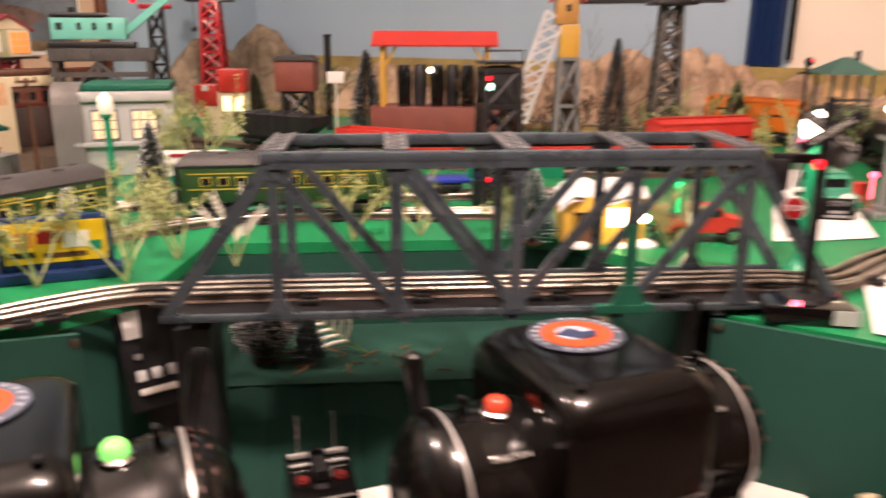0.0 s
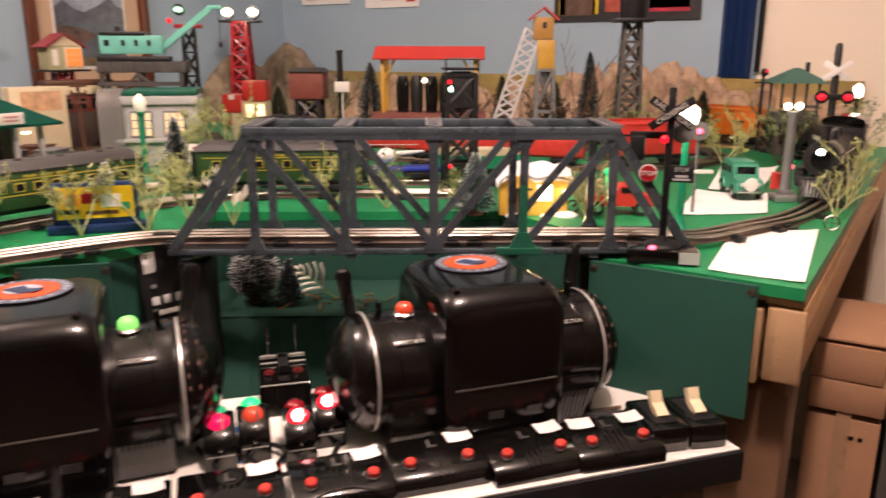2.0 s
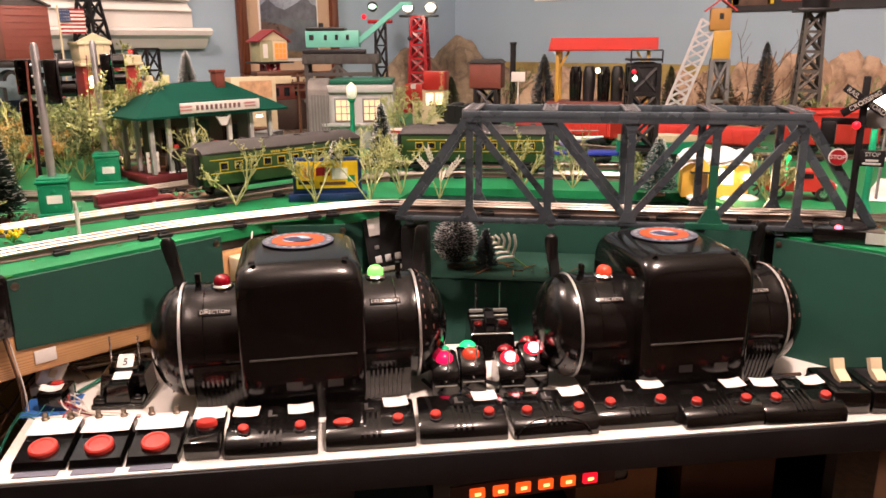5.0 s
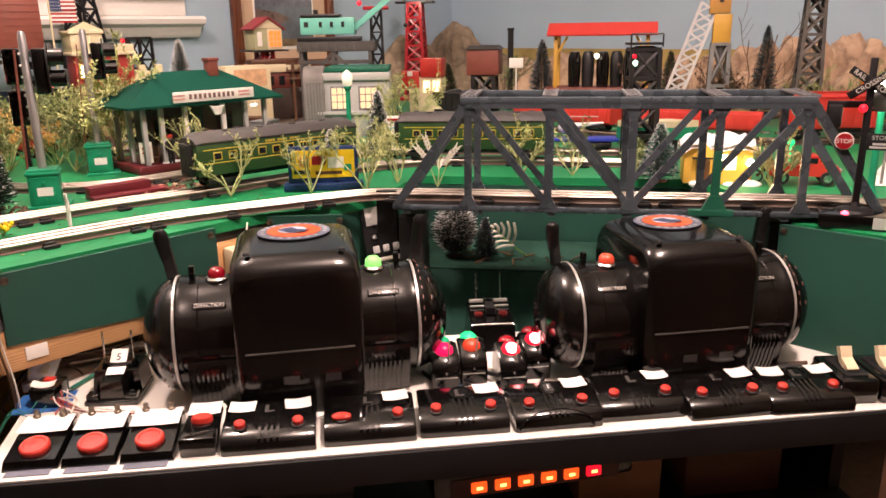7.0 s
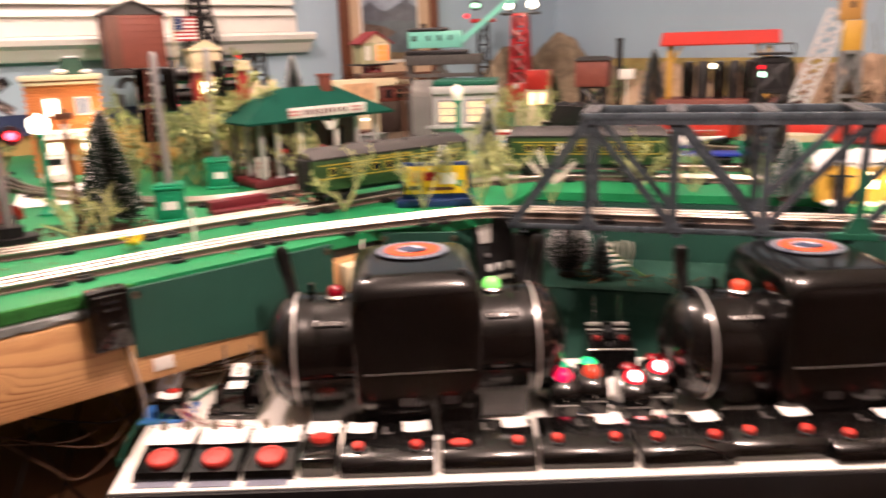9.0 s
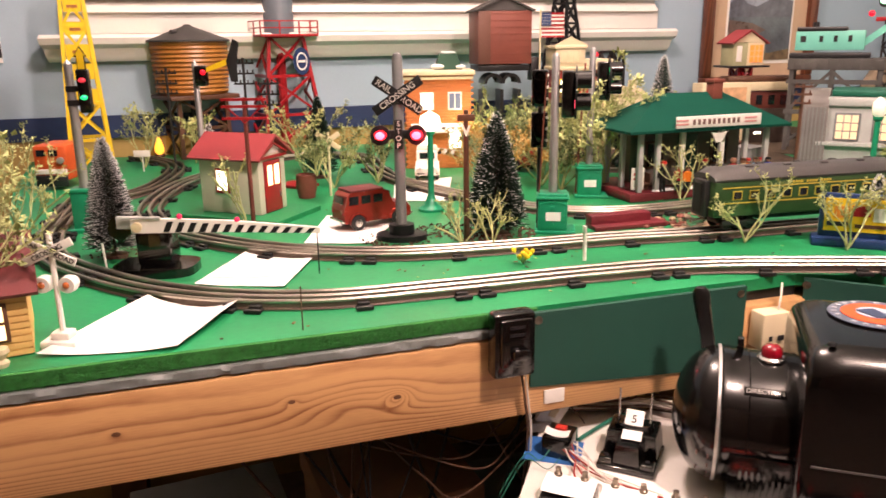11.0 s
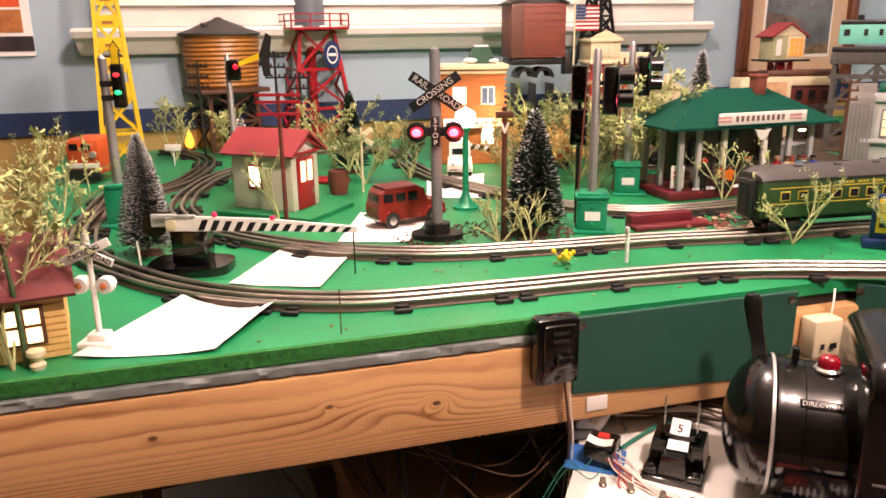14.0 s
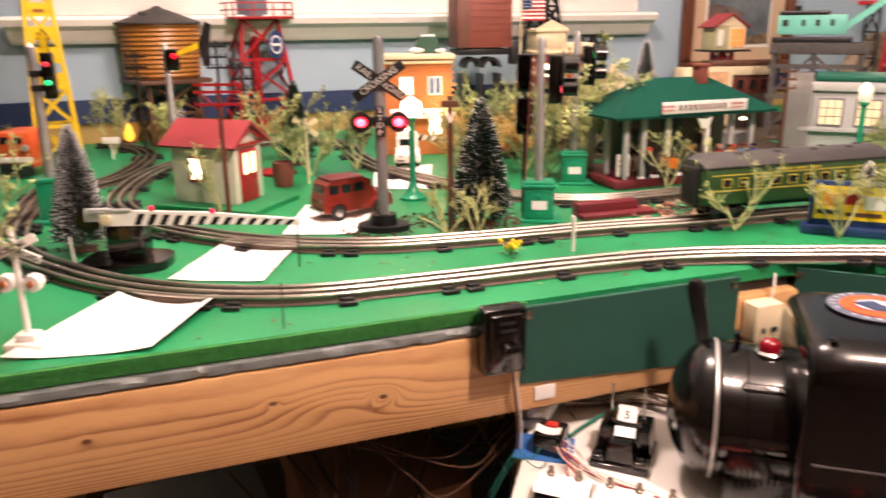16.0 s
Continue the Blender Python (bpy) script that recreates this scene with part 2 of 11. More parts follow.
CREAMP = mat("cream_plastic", (0.66, 0.58, 0.38), 0.5, vary=0.08)
IVORY = mat("ivory_plastic", (0.70, 0.60, 0.40), 0.35, vary=0.05)
GREENP = mat("pullman_green_enamel", (0.022, 0.062, 0.018), 0.38, vary=0.18)
GREENR = mat("station_green_roof", (0.0012, 0.050, 0.032), 0.65, spec=0.15, vary=0.12, scale=18)
GREENL = mat("lamp_post_green", (0.008, 0.24, 0.115), 0.35, vary=0.12)
TEAL = mat("mint_teal_enamel", (0.16, 0.52, 0.42), 0.45, vary=0.12)
NAVYP = mat("dark_blue_enamel", (0.008, 0.028, 0.10), 0.4, vary=0.15)
ROYAL = mat("royal_blue_plastic", (0.02, 0.04, 0.34), 0.4, vary=0.12)
GREY = mat("grey_plastic", (0.16, 0.165, 0.165), 0.55, vary=0.2, scale=22)
GREYL = mat("light_grey_plastic", (0.42, 0.43, 0.42), 0.55, vary=0.14, scale=22)
GREYW = mat("weathered_grey_wood", (0.058, 0.056, 0.052), 0.75, vary=0.45, scale=40, bump=0.3)
ALU = mat("dull_aluminium", (0.42, 0.42, 0.42), 0.42, 0.75, vary=0.2)
DKROOF = mat("dark_grey_roof", (0.040, 0.038, 0.037), 0.6, vary=0.25)
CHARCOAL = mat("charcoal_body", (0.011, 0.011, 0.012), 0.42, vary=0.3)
BROWN = mat("brown_plastic", (0.085, 0.035, 0.018), 0.5, vary=0.25)
PICWOOD = wood_mat("cherry_frame_wood", (0.075, 0.020, 0.008), (0.135, 0.040, 0.016), (9, 9, 1.2), 3.0, 0.4)
MATBOARD = mat("tan_mat_board", (0.50, 0.36, 0.24), 0.85, vary=0.06)
CARD = mat("brown_cardboard", (0.36, 0.20, 0.11), 0.85, vary=0.12, scale=12, bump=0.1)
SHEET = mat("grey_corrugated_side", (0.28, 0.26, 0.24), 0.8, vary=0.1)
ROCK = rock_mat("tan_rock", (0.26, 0.165, 0.105), (0.50, 0.35, 0.235), (0.66, 0.52, 0.37), 10.0)
ROCKD = rock_mat("grey_brown_rock", (0.085, 0.065, 0.045), (0.22, 0.165, 0.11), (0.36, 0.29, 0.20), 11.0)
FIELD = mat("dry_field_print", (0.29, 0.22, 0.075), 0.9, vary=0.5, scale=14)
LEAF = mat("olive_green_leaf", (0.36, 0.40, 0.15), 0.6, vary=0.45, scale=20)
LEAFD = mat("sage_green_leaf", (0.17, 0.23, 0.085), 0.65, vary=0.4, scale=20)
STEM = mat("pale_green_stem", (0.42, 0.44, 0.20), 0.6, vary=0.3)
TWIG = mat("brown_twig", (0.10, 0.06, 0.035), 0.8, vary=0.3)
FROSTG = mat("dark_green_bristle", (0.012, 0.035, 0.022), 0.7, vary=0.4)
FROSTT = mat("teal_green_bristle", (0.05, 0.16, 0.13), 0.7, vary=0.4)
SNOW = mat("white_flock", (0.75, 0.76, 0.76), 0.9, vary=0.1)
COPPER = mat("rubber_red_wire", (0.30, 0.035, 0.03), 0.45, vary=0.1)
WIREW = mat("white_wire", (0.62, 0.58, 0.52), 0.5, vary=0.1)
WIREG = mat("green_wire", (0.02, 0.15, 0.10), 0.45, vary=0.1)
WIREB = mat("brown_wire", (0.07, 0.035, 0.02), 0.5, vary=0.1)
RUBBER = mat("black_tyre_rubber", (0.01, 0.01, 0.01), 0.7, vary=0.2)
BLUETAPE = mat("blue_tape", (0.03, 0.14, 0.42), 0.6, vary=0.1)
WINDOWLIT = glow_mat("lit_window_warm", (1.0, 0.72, 0.38), 2.6)
WINDOWHOT = glow_mat("bright_lit_window", (1.0, 0.86, 0.62), 6.0)
LAMPW = glow_mat("warm_white_bulb", (1.0, 0.86, 0.66), 14.0)
LAMPOFF = mat("white_frosted_globe", (0.85, 0.80, 0.70), 0.35, emit=(1, 0.85, 0.6), glow=0.55, vary=0.03)
REDLIT = glow_mat("red_lit_lens", (1.0, 0.008, 0.025), 1.5)
REDHOT = glow_mat("red_flash_lens", (1.0, 0.07, 0.12), 8.0)
REDDIM = mat("red_jewel_lens", (0.20, 0.004, 0.012), 0.15, emit=(1, 0.02, 0.03), glow=0.03, vary=0.05, coat=0.5)
REDCAP = mat("orange_red_jewel_cap", (0.62, 0.06, 0.03), 0.2, emit=(1, 0.12, 0.05), glow=0.25, vary=0.05, coat=0.4)
GREENLIT = glow_mat("green_lit_lens", (0.02, 0.75, 0.22), 1.3)
LIMELIT = glow_mat("lime_lit_cap", (0.22, 0.8, 0.16), 1.1)
MAGENTA = glow_mat("crimson_lit_cap", (0.85, 0.008, 0.08), 1.3)
AMBERLIT = glow_mat("amber_lit_switch", (1.0, 0.085, 0.010), 1.7)
PINKLIT = glow_mat("red_glowing_cap", (1.0, 0.010, 0.03), 1.6)
GREENCAP = mat("green_lamp_cap", (0.02, 0.40, 0.20), 0.25, emit=(0.05, 1.0, 0.4), glow=0.25, vary=0.05)
DARKGLASS = mat("dark_window_glass", (0.012, 0.014, 0.016), 0.08, vary=0.1, coat=0.3)


# ---- mesh building ----
class Shape:
    """A mesh under construction: simple solids gathered into one part."""

    def __init__(self):
        self.v, self.f = [], []

    def add(self, verts, faces, m=None):
        n = len(self.v)
        self.v += [tuple(m @ Vector(p)) if m else tuple(p) for p in verts]
        self.f += [tuple(i + n for i in face) for face in faces]
        return self

    def box(self, x, y, z, sx, sy, sz, bev=0.0, m=None):
        """Box by its centre and full sizes, edges cut back by bev."""
        hx, hy, hz = sx / 2, sy / 2, sz / 2
        if bev <= 0:
            vs = [(x + a * hx, y + b * hy, z + c * hz) for a in (-1, 1) for b in (-1, 1) for c in (-1, 1)]
            fs = [(0, 1, 3, 2), (4, 6, 7, 5), (0, 4, 5, 1), (2, 3, 7, 6), (0, 2, 6, 4), (1, 5, 7, 3)]
            return self.add(vs, fs, m)
        bev = min(bev, hx * 0.9, hy * 0.9, hz * 0.9)
        bm = bmesh.new()
        bmesh.ops.create_cube(bm, size=1.0, matrix=Matrix.Translation((x, y, z)) @ Matrix.Diagonal((sx, sy, sz, 1)))
        bmesh.ops.bevel(bm, geom=bm.edges[:], offset=bev, segments=2, profile=0.5, affect="EDGES")
        bm.verts.index_update()
        vs = [v.co[:] for v in bm.verts]
        fs = [tuple(v.index for v in f.verts) for f in bm.faces]
        bm.free()
        return self.add(vs, fs, m)

    def lathe(self, profile, seg=20, m=None, turn=1.0, caps=True):
        """Profile of (radius, height) pairs turned about z."""
        vs, fs, n = [], [], len(profile)
        cols = seg if turn >= 1 else seg + 1
        for k in range(cols):
            a = 2 * math.pi * turn * k / seg
            vs += [(r * math.cos(a), r * math.sin(a), h) for r, h in profile]
        for k in range(seg):
            k2 = (k + 1) % cols
            for i in range(n - 1):
                fs.append((k * n + i, k2 * n + i, k2 * n + i + 1, k * n + i + 1))
        if caps and turn >= 1:
            if profile[0][0] > 1e-6:
                fs.append(tuple(k * n for k in reversed(range(seg))))
            if profile[-1][0] > 1e-6:
                fs.append(tuple(k * n + n - 1 for k in range(seg)))
        return self.add(vs, fs, m)

    def rod(self, a, b, r, seg=8, r2=None):
        a, b = Vector(a), Vector(b)
        d = b - a
        m = Matrix.Translation(a) @ d.to_track_quat("Z", "Y").to_matrix().to_4x4()
        return self.lathe([(r, 0), (r if r2 is None else r2, d.length)], seg, m)

    def bar(self, a, b, w, t, up=(0, 0, 1)):
        """Square bar from a to b, w wide and t thick (t along up)."""
        a, b = Vector(a), Vector(b)
        d = (b - a).normalized()
        s = d.cross(Vector(up))
        s = s.normalized() if s.length > 1e-5 else Vector((1, 0, 0))
        u = s.cross(d).normalized()
        vs = [p + s * i * w / 2 + u * j * t / 2 for p in (a, b) for i, j in ((-1, -1), (1, -1), (1, 1), (-1, 1))]
        return self.add(vs, [(3, 2, 1, 0), (4, 5, 6, 7), (0, 1, 5, 4), (1, 2, 6, 5), (2, 3, 7, 6), (3, 0, 4, 7)])

    def ball(self, x, y, z, r, seg=14, squash=1.0, top=True, low=-90):
        n = max(seg // 2, 4)
        prof = [(r * math.cos(radians(low + (90 - low) * i / n)), r * squash * math.sin(radians(low + (90 - low) * i / n))) for i in range(n + 1)]
        return self.lathe([(max(p, 0), q) for p, q in prof], seg, Matrix.Translation((x, y, z)))

    def prism(self, outline, h0, h1, m=None):
        """Outline of (x, y) raised from h0 to h1."""
        n = len(outline)
        vs = [(x, y, h0) for x, y in outline] + [(x, y, h1) for x, y in outline]
        fs = [tuple(reversed(range(n))), tuple(range(n, 2 * n))] + [(i, (i + 1) % n, n + (i + 1) % n, n + i) for i in range(n)]
        return self.add(vs, fs, m)

    def sweep(self, path, section, up=(0, 0, 1)):
        """Section of (side, up) pairs carried along a path."""
        n, k = len(path), len(section)
        vs, fs = [], []
        for i, p in enumerate(path):
            d = Vector(path[min(i + 1, n - 1)]) - Vector(path[max(i - 1, 0)])
            s = d.cross(Vector(up)).normalized()
            u = s.cross(d).normalized()
            vs += [Vector(p) + s * a + u * b for a, b in section]
        for i in range(n - 1):
            for j in range(k):
                fs.append((i * k + j, i * k + (j + 1) % k, (i + 1) * k + (j + 1) % k, (i + 1) * k + j))
        fs += [tuple(reversed(range(k))), tuple((n - 1) * k + j for j in range(k))]
        return self.add(vs, fs)

    def wire(self, path, r=0.0012, seg=6):
        return self.sweep(smooth(path, 6), [(r * math.cos(2 * math.pi * i / seg), r * math.sin(2 * math.pi * i / seg)) for i in range(seg)], (0.13, 0.21, 0.97))


def smooth(points, steps=8, closed=False):
    """A Catmull-Rom curve through the points."""
    p = [Vector(q) for q in points]
    n = len(p)
    out = []
    for i in range(n if closed else n - 1):
        a, b, c, d = (p[(i + k) % n] for k in (-1, 0, 1, 2)) if closed else (p[max(i - 1, 0)], p[i], p[i + 1], p[min(i + 2, n - 1)])
        for s in range(steps):
            t = s / steps
            out.append(0.5 * ((2 * b) + (c - a) * t + (2 * a - 5 * b + 4 * c - d) * t * t + (3 * b - a - 3 * c + d) * t ** 3))
    if not closed:
        out.append(p[-1])
    return out


def mesh_of(shape, material, round_=False, name="mesh"):
    me = bpy.data.meshes.new(name)
    me.from_pydata([tuple(v) for v in shape.v], [], shape.f)
    me.materials.append(material)
    if round_:
        me.polygons.foreach_set("use_smooth", [True] * len(me.polygons))
        me.set_sharp_from_angle(angle=radians(38))
    me.update()
    return me


def thing(name, label, category, at=(0, 0, 0), turn=0.0, group="", kind=""):
    ob = new(name)
    ob.empty_display_size = 0.02
    ob.matrix_basis = pose(*at, 0, 0, turn)
    return tagged(ob, label, category, group, kind)


def part(name, shape, material, parent, label="", round_=True, kind="", at=None):
    ob = new(name, mesh_of(shape, material, round_, name))
    ob.parent = parent
    if at is not None:
        ob.matrix_basis = at if isinstance(at, Matrix) else pose(*at)
    return tagged(ob, label, kind=kind)


def solo(name, shape, material, label, category="", kind="", at=None, group="", round_=True):
    ob = new(name, mesh_of(shape, material, round_, name))
    if at is not None:
        ob.matrix_basis = at if isinstance(at, Matrix) else pose(*at)
    return tagged(ob, label, category, group, kind)


def lettering(name, text, size, material, parent, at, label="", depth=0.0004):
    cu = bpy.data.curves.new(name, "FONT")
    cu.body, cu.size, cu.extrude, cu.align_x, cu.align_y = text, size, depth, "CENTER", "CENTER"
    tmp = bpy.data.objects.new(name, cu)
    scene.collection.objects.link(tmp)
    dg = bpy.context.evaluated_depsgraph_get()
    me = bpy.data.meshes.new_from_object(tmp.evaluated_get(dg))
    bpy.data.objects.remove(tmp)
    me.materials.clear()
    me.materials.append(material)
    ob = new(name, me)
    ob.parent = parent
    ob.matrix_basis = at
    return tagged(ob, label)



# ---- the room ----
TZ = 0.961          # table surface
WX, NY, EX, SY = -2.04, 2.20, 1.9, -4.2   # walls
HC = 2.4
st = "structure"
floor = solo("floor", Shape().box((WX + EX) / 2, (NY + SY) / 2, -0.025, EX - WX + 0.3, NY - SY + 0.3, 0.05), CARPET, "brown carpeted floor", kind=st, round_=False)
ceiling = solo("ceiling", Shape().box((WX + EX) / 2, (NY + SY) / 2, HC + 0.025, EX - WX + 0.3, NY - SY + 0.3, 0.05), CEIL, "white painted ceiling", kind=st, round_=False)

# west wall with a window opening above the sill
WIN0, WIN1, WZ0, WZ1 = -0.58, 0.93, 1.26, 2.05
s = Shape()
for y0, y1, z0, z1 in ((SY, WIN0, 1.065, HC), (WIN1, NY + 0.1, 1.065, HC), (WIN0, WIN1, 1.065, WZ0), (WIN0, WIN1, WZ1, HC)):
    s.box(WX - 0.05, (y0 + y1) / 2, (z0 + z1) / 2, 0.1, y1 - y0, z1 - z0)
wall_west = solo("wall_west", s, BLUEWALL, "pale blue painted wall with a window", kind=st, round_=False)
part("wall_panel", Shape().box(WX - 0.05, (SY + NY) / 2, 0.505, 0.1, NY - SY, 1.01), TAN, wall_west, "tan painted lower wall", False)
part("wall_band", Shape().box(WX - 0.045, (SY + NY) / 2, 1.0375, 0.11, NY - SY, 0.055), NAVY, wall_west, "navy blue wall band", False)
s = Shape()
s.box((WX - 0.225) / 2, NY + 0.05, HC / 2, -0.225 - WX, 0.1, HC)
wall_north = solo("wall_north", s, BLUEWALL, "pale blue painted wall behind the layout", kind=st, round_=False)
wall_cream = solo("wall_north_cream", Shape().box((EX - 0.225) / 2, NY + 0.05, HC / 2, EX + 0.225, 0.1, HC), CREAM, "cream painted wall", kind=st, round_=False)
# walls behind the camera are unseen; dark colour added to keep reflections dark
PANEL = wood_mat("unseen_dark_panelling", (0.035, 0.018, 0.010), (0.085, 0.045, 0.024), (2, 2, 0.4), 4.0, 0.5)
wall_east = solo("wall_east", Shape().box(EX + 0.05, (SY + NY) / 2, HC / 2, 0.1, NY - SY + 0.2, HC), PANEL, "unseen closing wall, made dark walnut to darken reflections", kind=st, round_=False)
wall_south = solo("wall_south", Shape().box((WX + EX) / 2, SY - 0.05, HC / 2, EX - WX, 0.1, HC), PANEL, "unseen closing wall, made dark walnut to darken reflections", kind=st, round_=False)

# window with blinds; moulded cornice-like sill below
window = thing("window_1", "window with white slatted blinds and moulded white sill", "window", kind=st)
fr = Shape()
for y in (WIN0 + 0.02, WIN1 - 0.02):
    fr.box(WX - 0.05, y, (WZ0 + WZ1) / 2, 0.08, 0.04, WZ1 - WZ0)
fr.box(WX - 0.05, (WIN0 + WIN1) / 2, WZ1 - 0.02, 0.08, WIN1 - WIN0, 0.04).box(WX - 0.05, (WIN0 + WIN1) / 2, WZ0 + 0.02, 0.08, WIN1 - WIN0, 0.04)
part("window_frame", fr, WHITE, window, "white window frame", False)
part("pane", Shape().box(WX - 0.075, (WIN0 + WIN1) / 2, (WZ0 + WZ1) / 2, 0.004, WIN1 - WIN0 - 0.08, WZ1 - WZ0 - 0.08), DARKGLASS, window, "dark night window glass", False)
SILL = [(0.0, 0.0), (0.018, 0.0), (0.028, 0.012), (0.034, 0.030), (0.050, 0.040), (0.054, 0.054), (0.046, 0.062), (0.0, 0.062)]
sl = Shape()
y0, y1 = -0.66, 1.00
for dz, sc, tr in ((0.0, 1.0, 0.0),):
    ring = [(WX + 0.001 + a, y0, 1.194 + b) for a, b in SILL]
    n = len(SILL)
    vs = [(WX + 0.001 + a, y0 - 0.35 * a, 1.194 + b) for a, b in SILL] + [(WX + 0.001 + a, y1 + 0.35 * a, 1.194 + b) for a, b in SILL]
    sl.add(vs, [tuple(range(n)), tuple(reversed(range(n, 2 * n)))] + [(i, n + i, n + (i + 1) % n, (i + 1) % n) for i in range(n)])
part("window_sill", sl, WHITE, window, "moulded white window sill")
part("casing", Shape().box(WX + 0.012, 0.17, 1.286, 0.022, 1.60, 0.058, 0.004), WHITE, window, "white bottom casing", True)
me_slat = mesh_of(Shape().box(0, 0, 0, 0.044, 1.58, 0.004, 0.0015), WHITE, True, "slat")
for i in range(24):
    ob = new("slat", me_slat)
    ob.parent = window
    ob.matrix_basis = pose(WX + 0.02, 0.17, 1.322 + i * 0.031, 0, 52, 0)
part("head_rail", Shape().box(WX + 0.02, 0.17, 2.08, 0.05, 1.62, 0.05, 0.004), WHITE, window)

# navy curtain strip and dark pole between the blue and the cream wall
cur = Shape()
pts = [(-0.328 + 0.011 * k, NY - 0.02 - 0.012 * (k % 2)) for k in range(9)]
cur.prism(pts + [(x, y + 0.012) for x, y in reversed(pts)], 1.135, 2.2)
solo("curtain", cur, NAVYP, "narrow navy blue curtain hanging by the cream wall", "curtain", round_=False)
solo("curtain_pole", Shape().rod((-0.224, NY - 0.012, 1.15), (-0.224, NY - 0.012, 2.2), 0.008), BLACKM, "dark upright pole against the cream wall", "pole")
# fixtures added out of view to go with the assumed ceiling lights
for x, y in ((0.15, 0.22), (-1.15, 0.02)):
    lamp = thing("ceiling_lamp", "assumed ceiling lamp out of view, round white with frosted shade", "lamp", (x, y, 0), group="ceiling lamps")
    part("base", Shape().lathe([(0.19, 2.385), (0.20, 2.40)], 32), WHITE, lamp)
    part("shade", Shape().lathe([(0.0, 2.355), (0.12, 2.362), (0.185, 2.385), (0.19, 2.386)], 32), LAMPOFF, lamp, "frosted glass shade")

# ---- the layout table ----
table = thing("layout_table", "large train table painted bright green with pine beams", "table")
ax = Vector((0.8264, 0.5631, 0))
nn = Vector((-0.5631, 0.8264, 0))
bl = Vector((-0.529, 0.422, 0))


def on_bridge(s_, n_, z_=0.0):
    """A place s_ along the bridge's front edge from its left end, n_ behind it."""
    p = bl + ax * s_ + nn * n_
    return Vector((p.x, p.y, z_))


gl0, gl1 = on_bridge(-0.02, 0.29), on_bridge(0.43, 0.29)
g2, g3 = on_bridge(0.52, 0.15), on_bridge(0.545, 0.0)
TOP = [(-0.675, -0.68), (-0.675, 0.305), (-0.655, 0.345), (-0.622, 0.475), (gl0.x, gl0.y), (gl1.x, gl1.y), (g2.x, g2.y), (g3.x, g3.y), (-0.10, 0.722), (0.130, 0.720), (0.132, NY - 0.002), (WX + 0.002, NY - 0.002), (WX + 0.002, -0.74), (-1.62, -0.70), (-1.05, -0.605), (-0.85, -0.63)]
part("tabletop", Shape().prism(TOP, TZ - 0.014, TZ), GREEN, table, "green painted tabletop", False)


def foam_strip():
    """The cut edge of painted foam board: dented face, ragged upper and lower edges."""
    sec = [(-0.010, 0.0102), (0.000, 0.0100), (0.0022, 0.0090), (0.0028, 0.0050), (0.0022, 0.0010), (0.000, 0.0), (-0.010, -0.0002)]
    s, n, k = Shape(), 420, len(sec)
    vs = []
    for i in range(n + 1):
        y = -0.69 + 0.66 * i / n
        for j, (dx, dz) in enumerate(sec):
            q = Vector((y * 55, j * 1.7, 0.3))
            dent = max(0.0, noise.noise(q) - 0.15) * 0.0055 if 0 < j < k - 1 else 0.0
            vs.append((-0.668 + dx - dent + noise.noise(q * 2.7) * 0.0004, y, 0.9347 + dz + noise.noise(Vector((y * 90, j, 7.0))) * 0.0009))
    s.add(vs, [(i * k + j, i * k + j + 1, (i + 1) * k + j + 1, (i + 1) * k + j) for i in range(n) for j in range(k - 1)])
    return s


part("foam_edge", foam_strip(), FOAM, table, "dented grey painted foam board edge")
# foam board coloured near black, so the shadow gap is in its colour
part("foam_board", Shape().prism([(-0.680, -0.66), (-0.680, 0.31), (-1.0, 0.31), (-1.0, -0.60)], 0.9335, 0.9465), CHARCOAL, table, "board coloured dark as the shadow gap below the green top", False)


def grass_strip():
    s = Shape()
    rnd = random.Random(4)
    for k in range(11000):
        y = rnd.uniform(-0.68, -0.03)
        z = rnd.uniform(0.9465, 0.9605)
        p = Vector((-0.671, y, z))
        q = p + Vector((rnd.uniform(0.0008, 0.0030), rnd.uniform(-0.0035, 0.0035), rnd.uniform(-0.0018, 0.0016)))
        w = rnd.uniform(0.0005, 0.0012)
        s.add([p + Vector((0, -w, 0)), p + Vector((0, w, 0)), q], [(0, 1, 2)])
    s.box(-0.673, -0.355, 0.9537, 0.006, 0.65, 0.0140)
    return s


part("grass_strip", grass_strip(), GRASS, table, "strip of green grass matting", False, kind="stuff")


def beam(y0, y1, x, z0=0.827, z1=0.9195, w=0.04):
    return Shape().box(0, 0, 0, w, y1 - y0, z1 - z0, 0.004), pose(x, (y0 + y1) / 2, (z0 + z1) / 2)


s, m = beam(-0.80, 0.36, -0.685, 0.842, 0.9330, 0.04)
part("beam", s, WOODY, table, "pine beam with knots", at=m)
s, m = beam(0.732, NY - 0.01, 0.112, 0.846, 0.935, 0.040)
part("beam", s, WOODY, table, "rough pine side beam", at=m)
s, m = beam(0.722, 0.731, 0.1145, 0.847, 0.934, 0.041)
part("beam_end", s, PINE, table, "sawn pine beam end with growth rings", at=m)
part("beam", Shape().box(-0.01, 0.742, 0.885, 0.2, 0.038, 0.09, 0.003), PINE, table)
part("edge_board", Shape().box(0.110, 1.46, 0.9405, 0.040, 1.46, 0.011, 0.002), PINE, table)
KNOTCORE = mat("knot_core_wood", (0.13, 0.055, 0.024), 0.5, vary=0.4, scale=90)
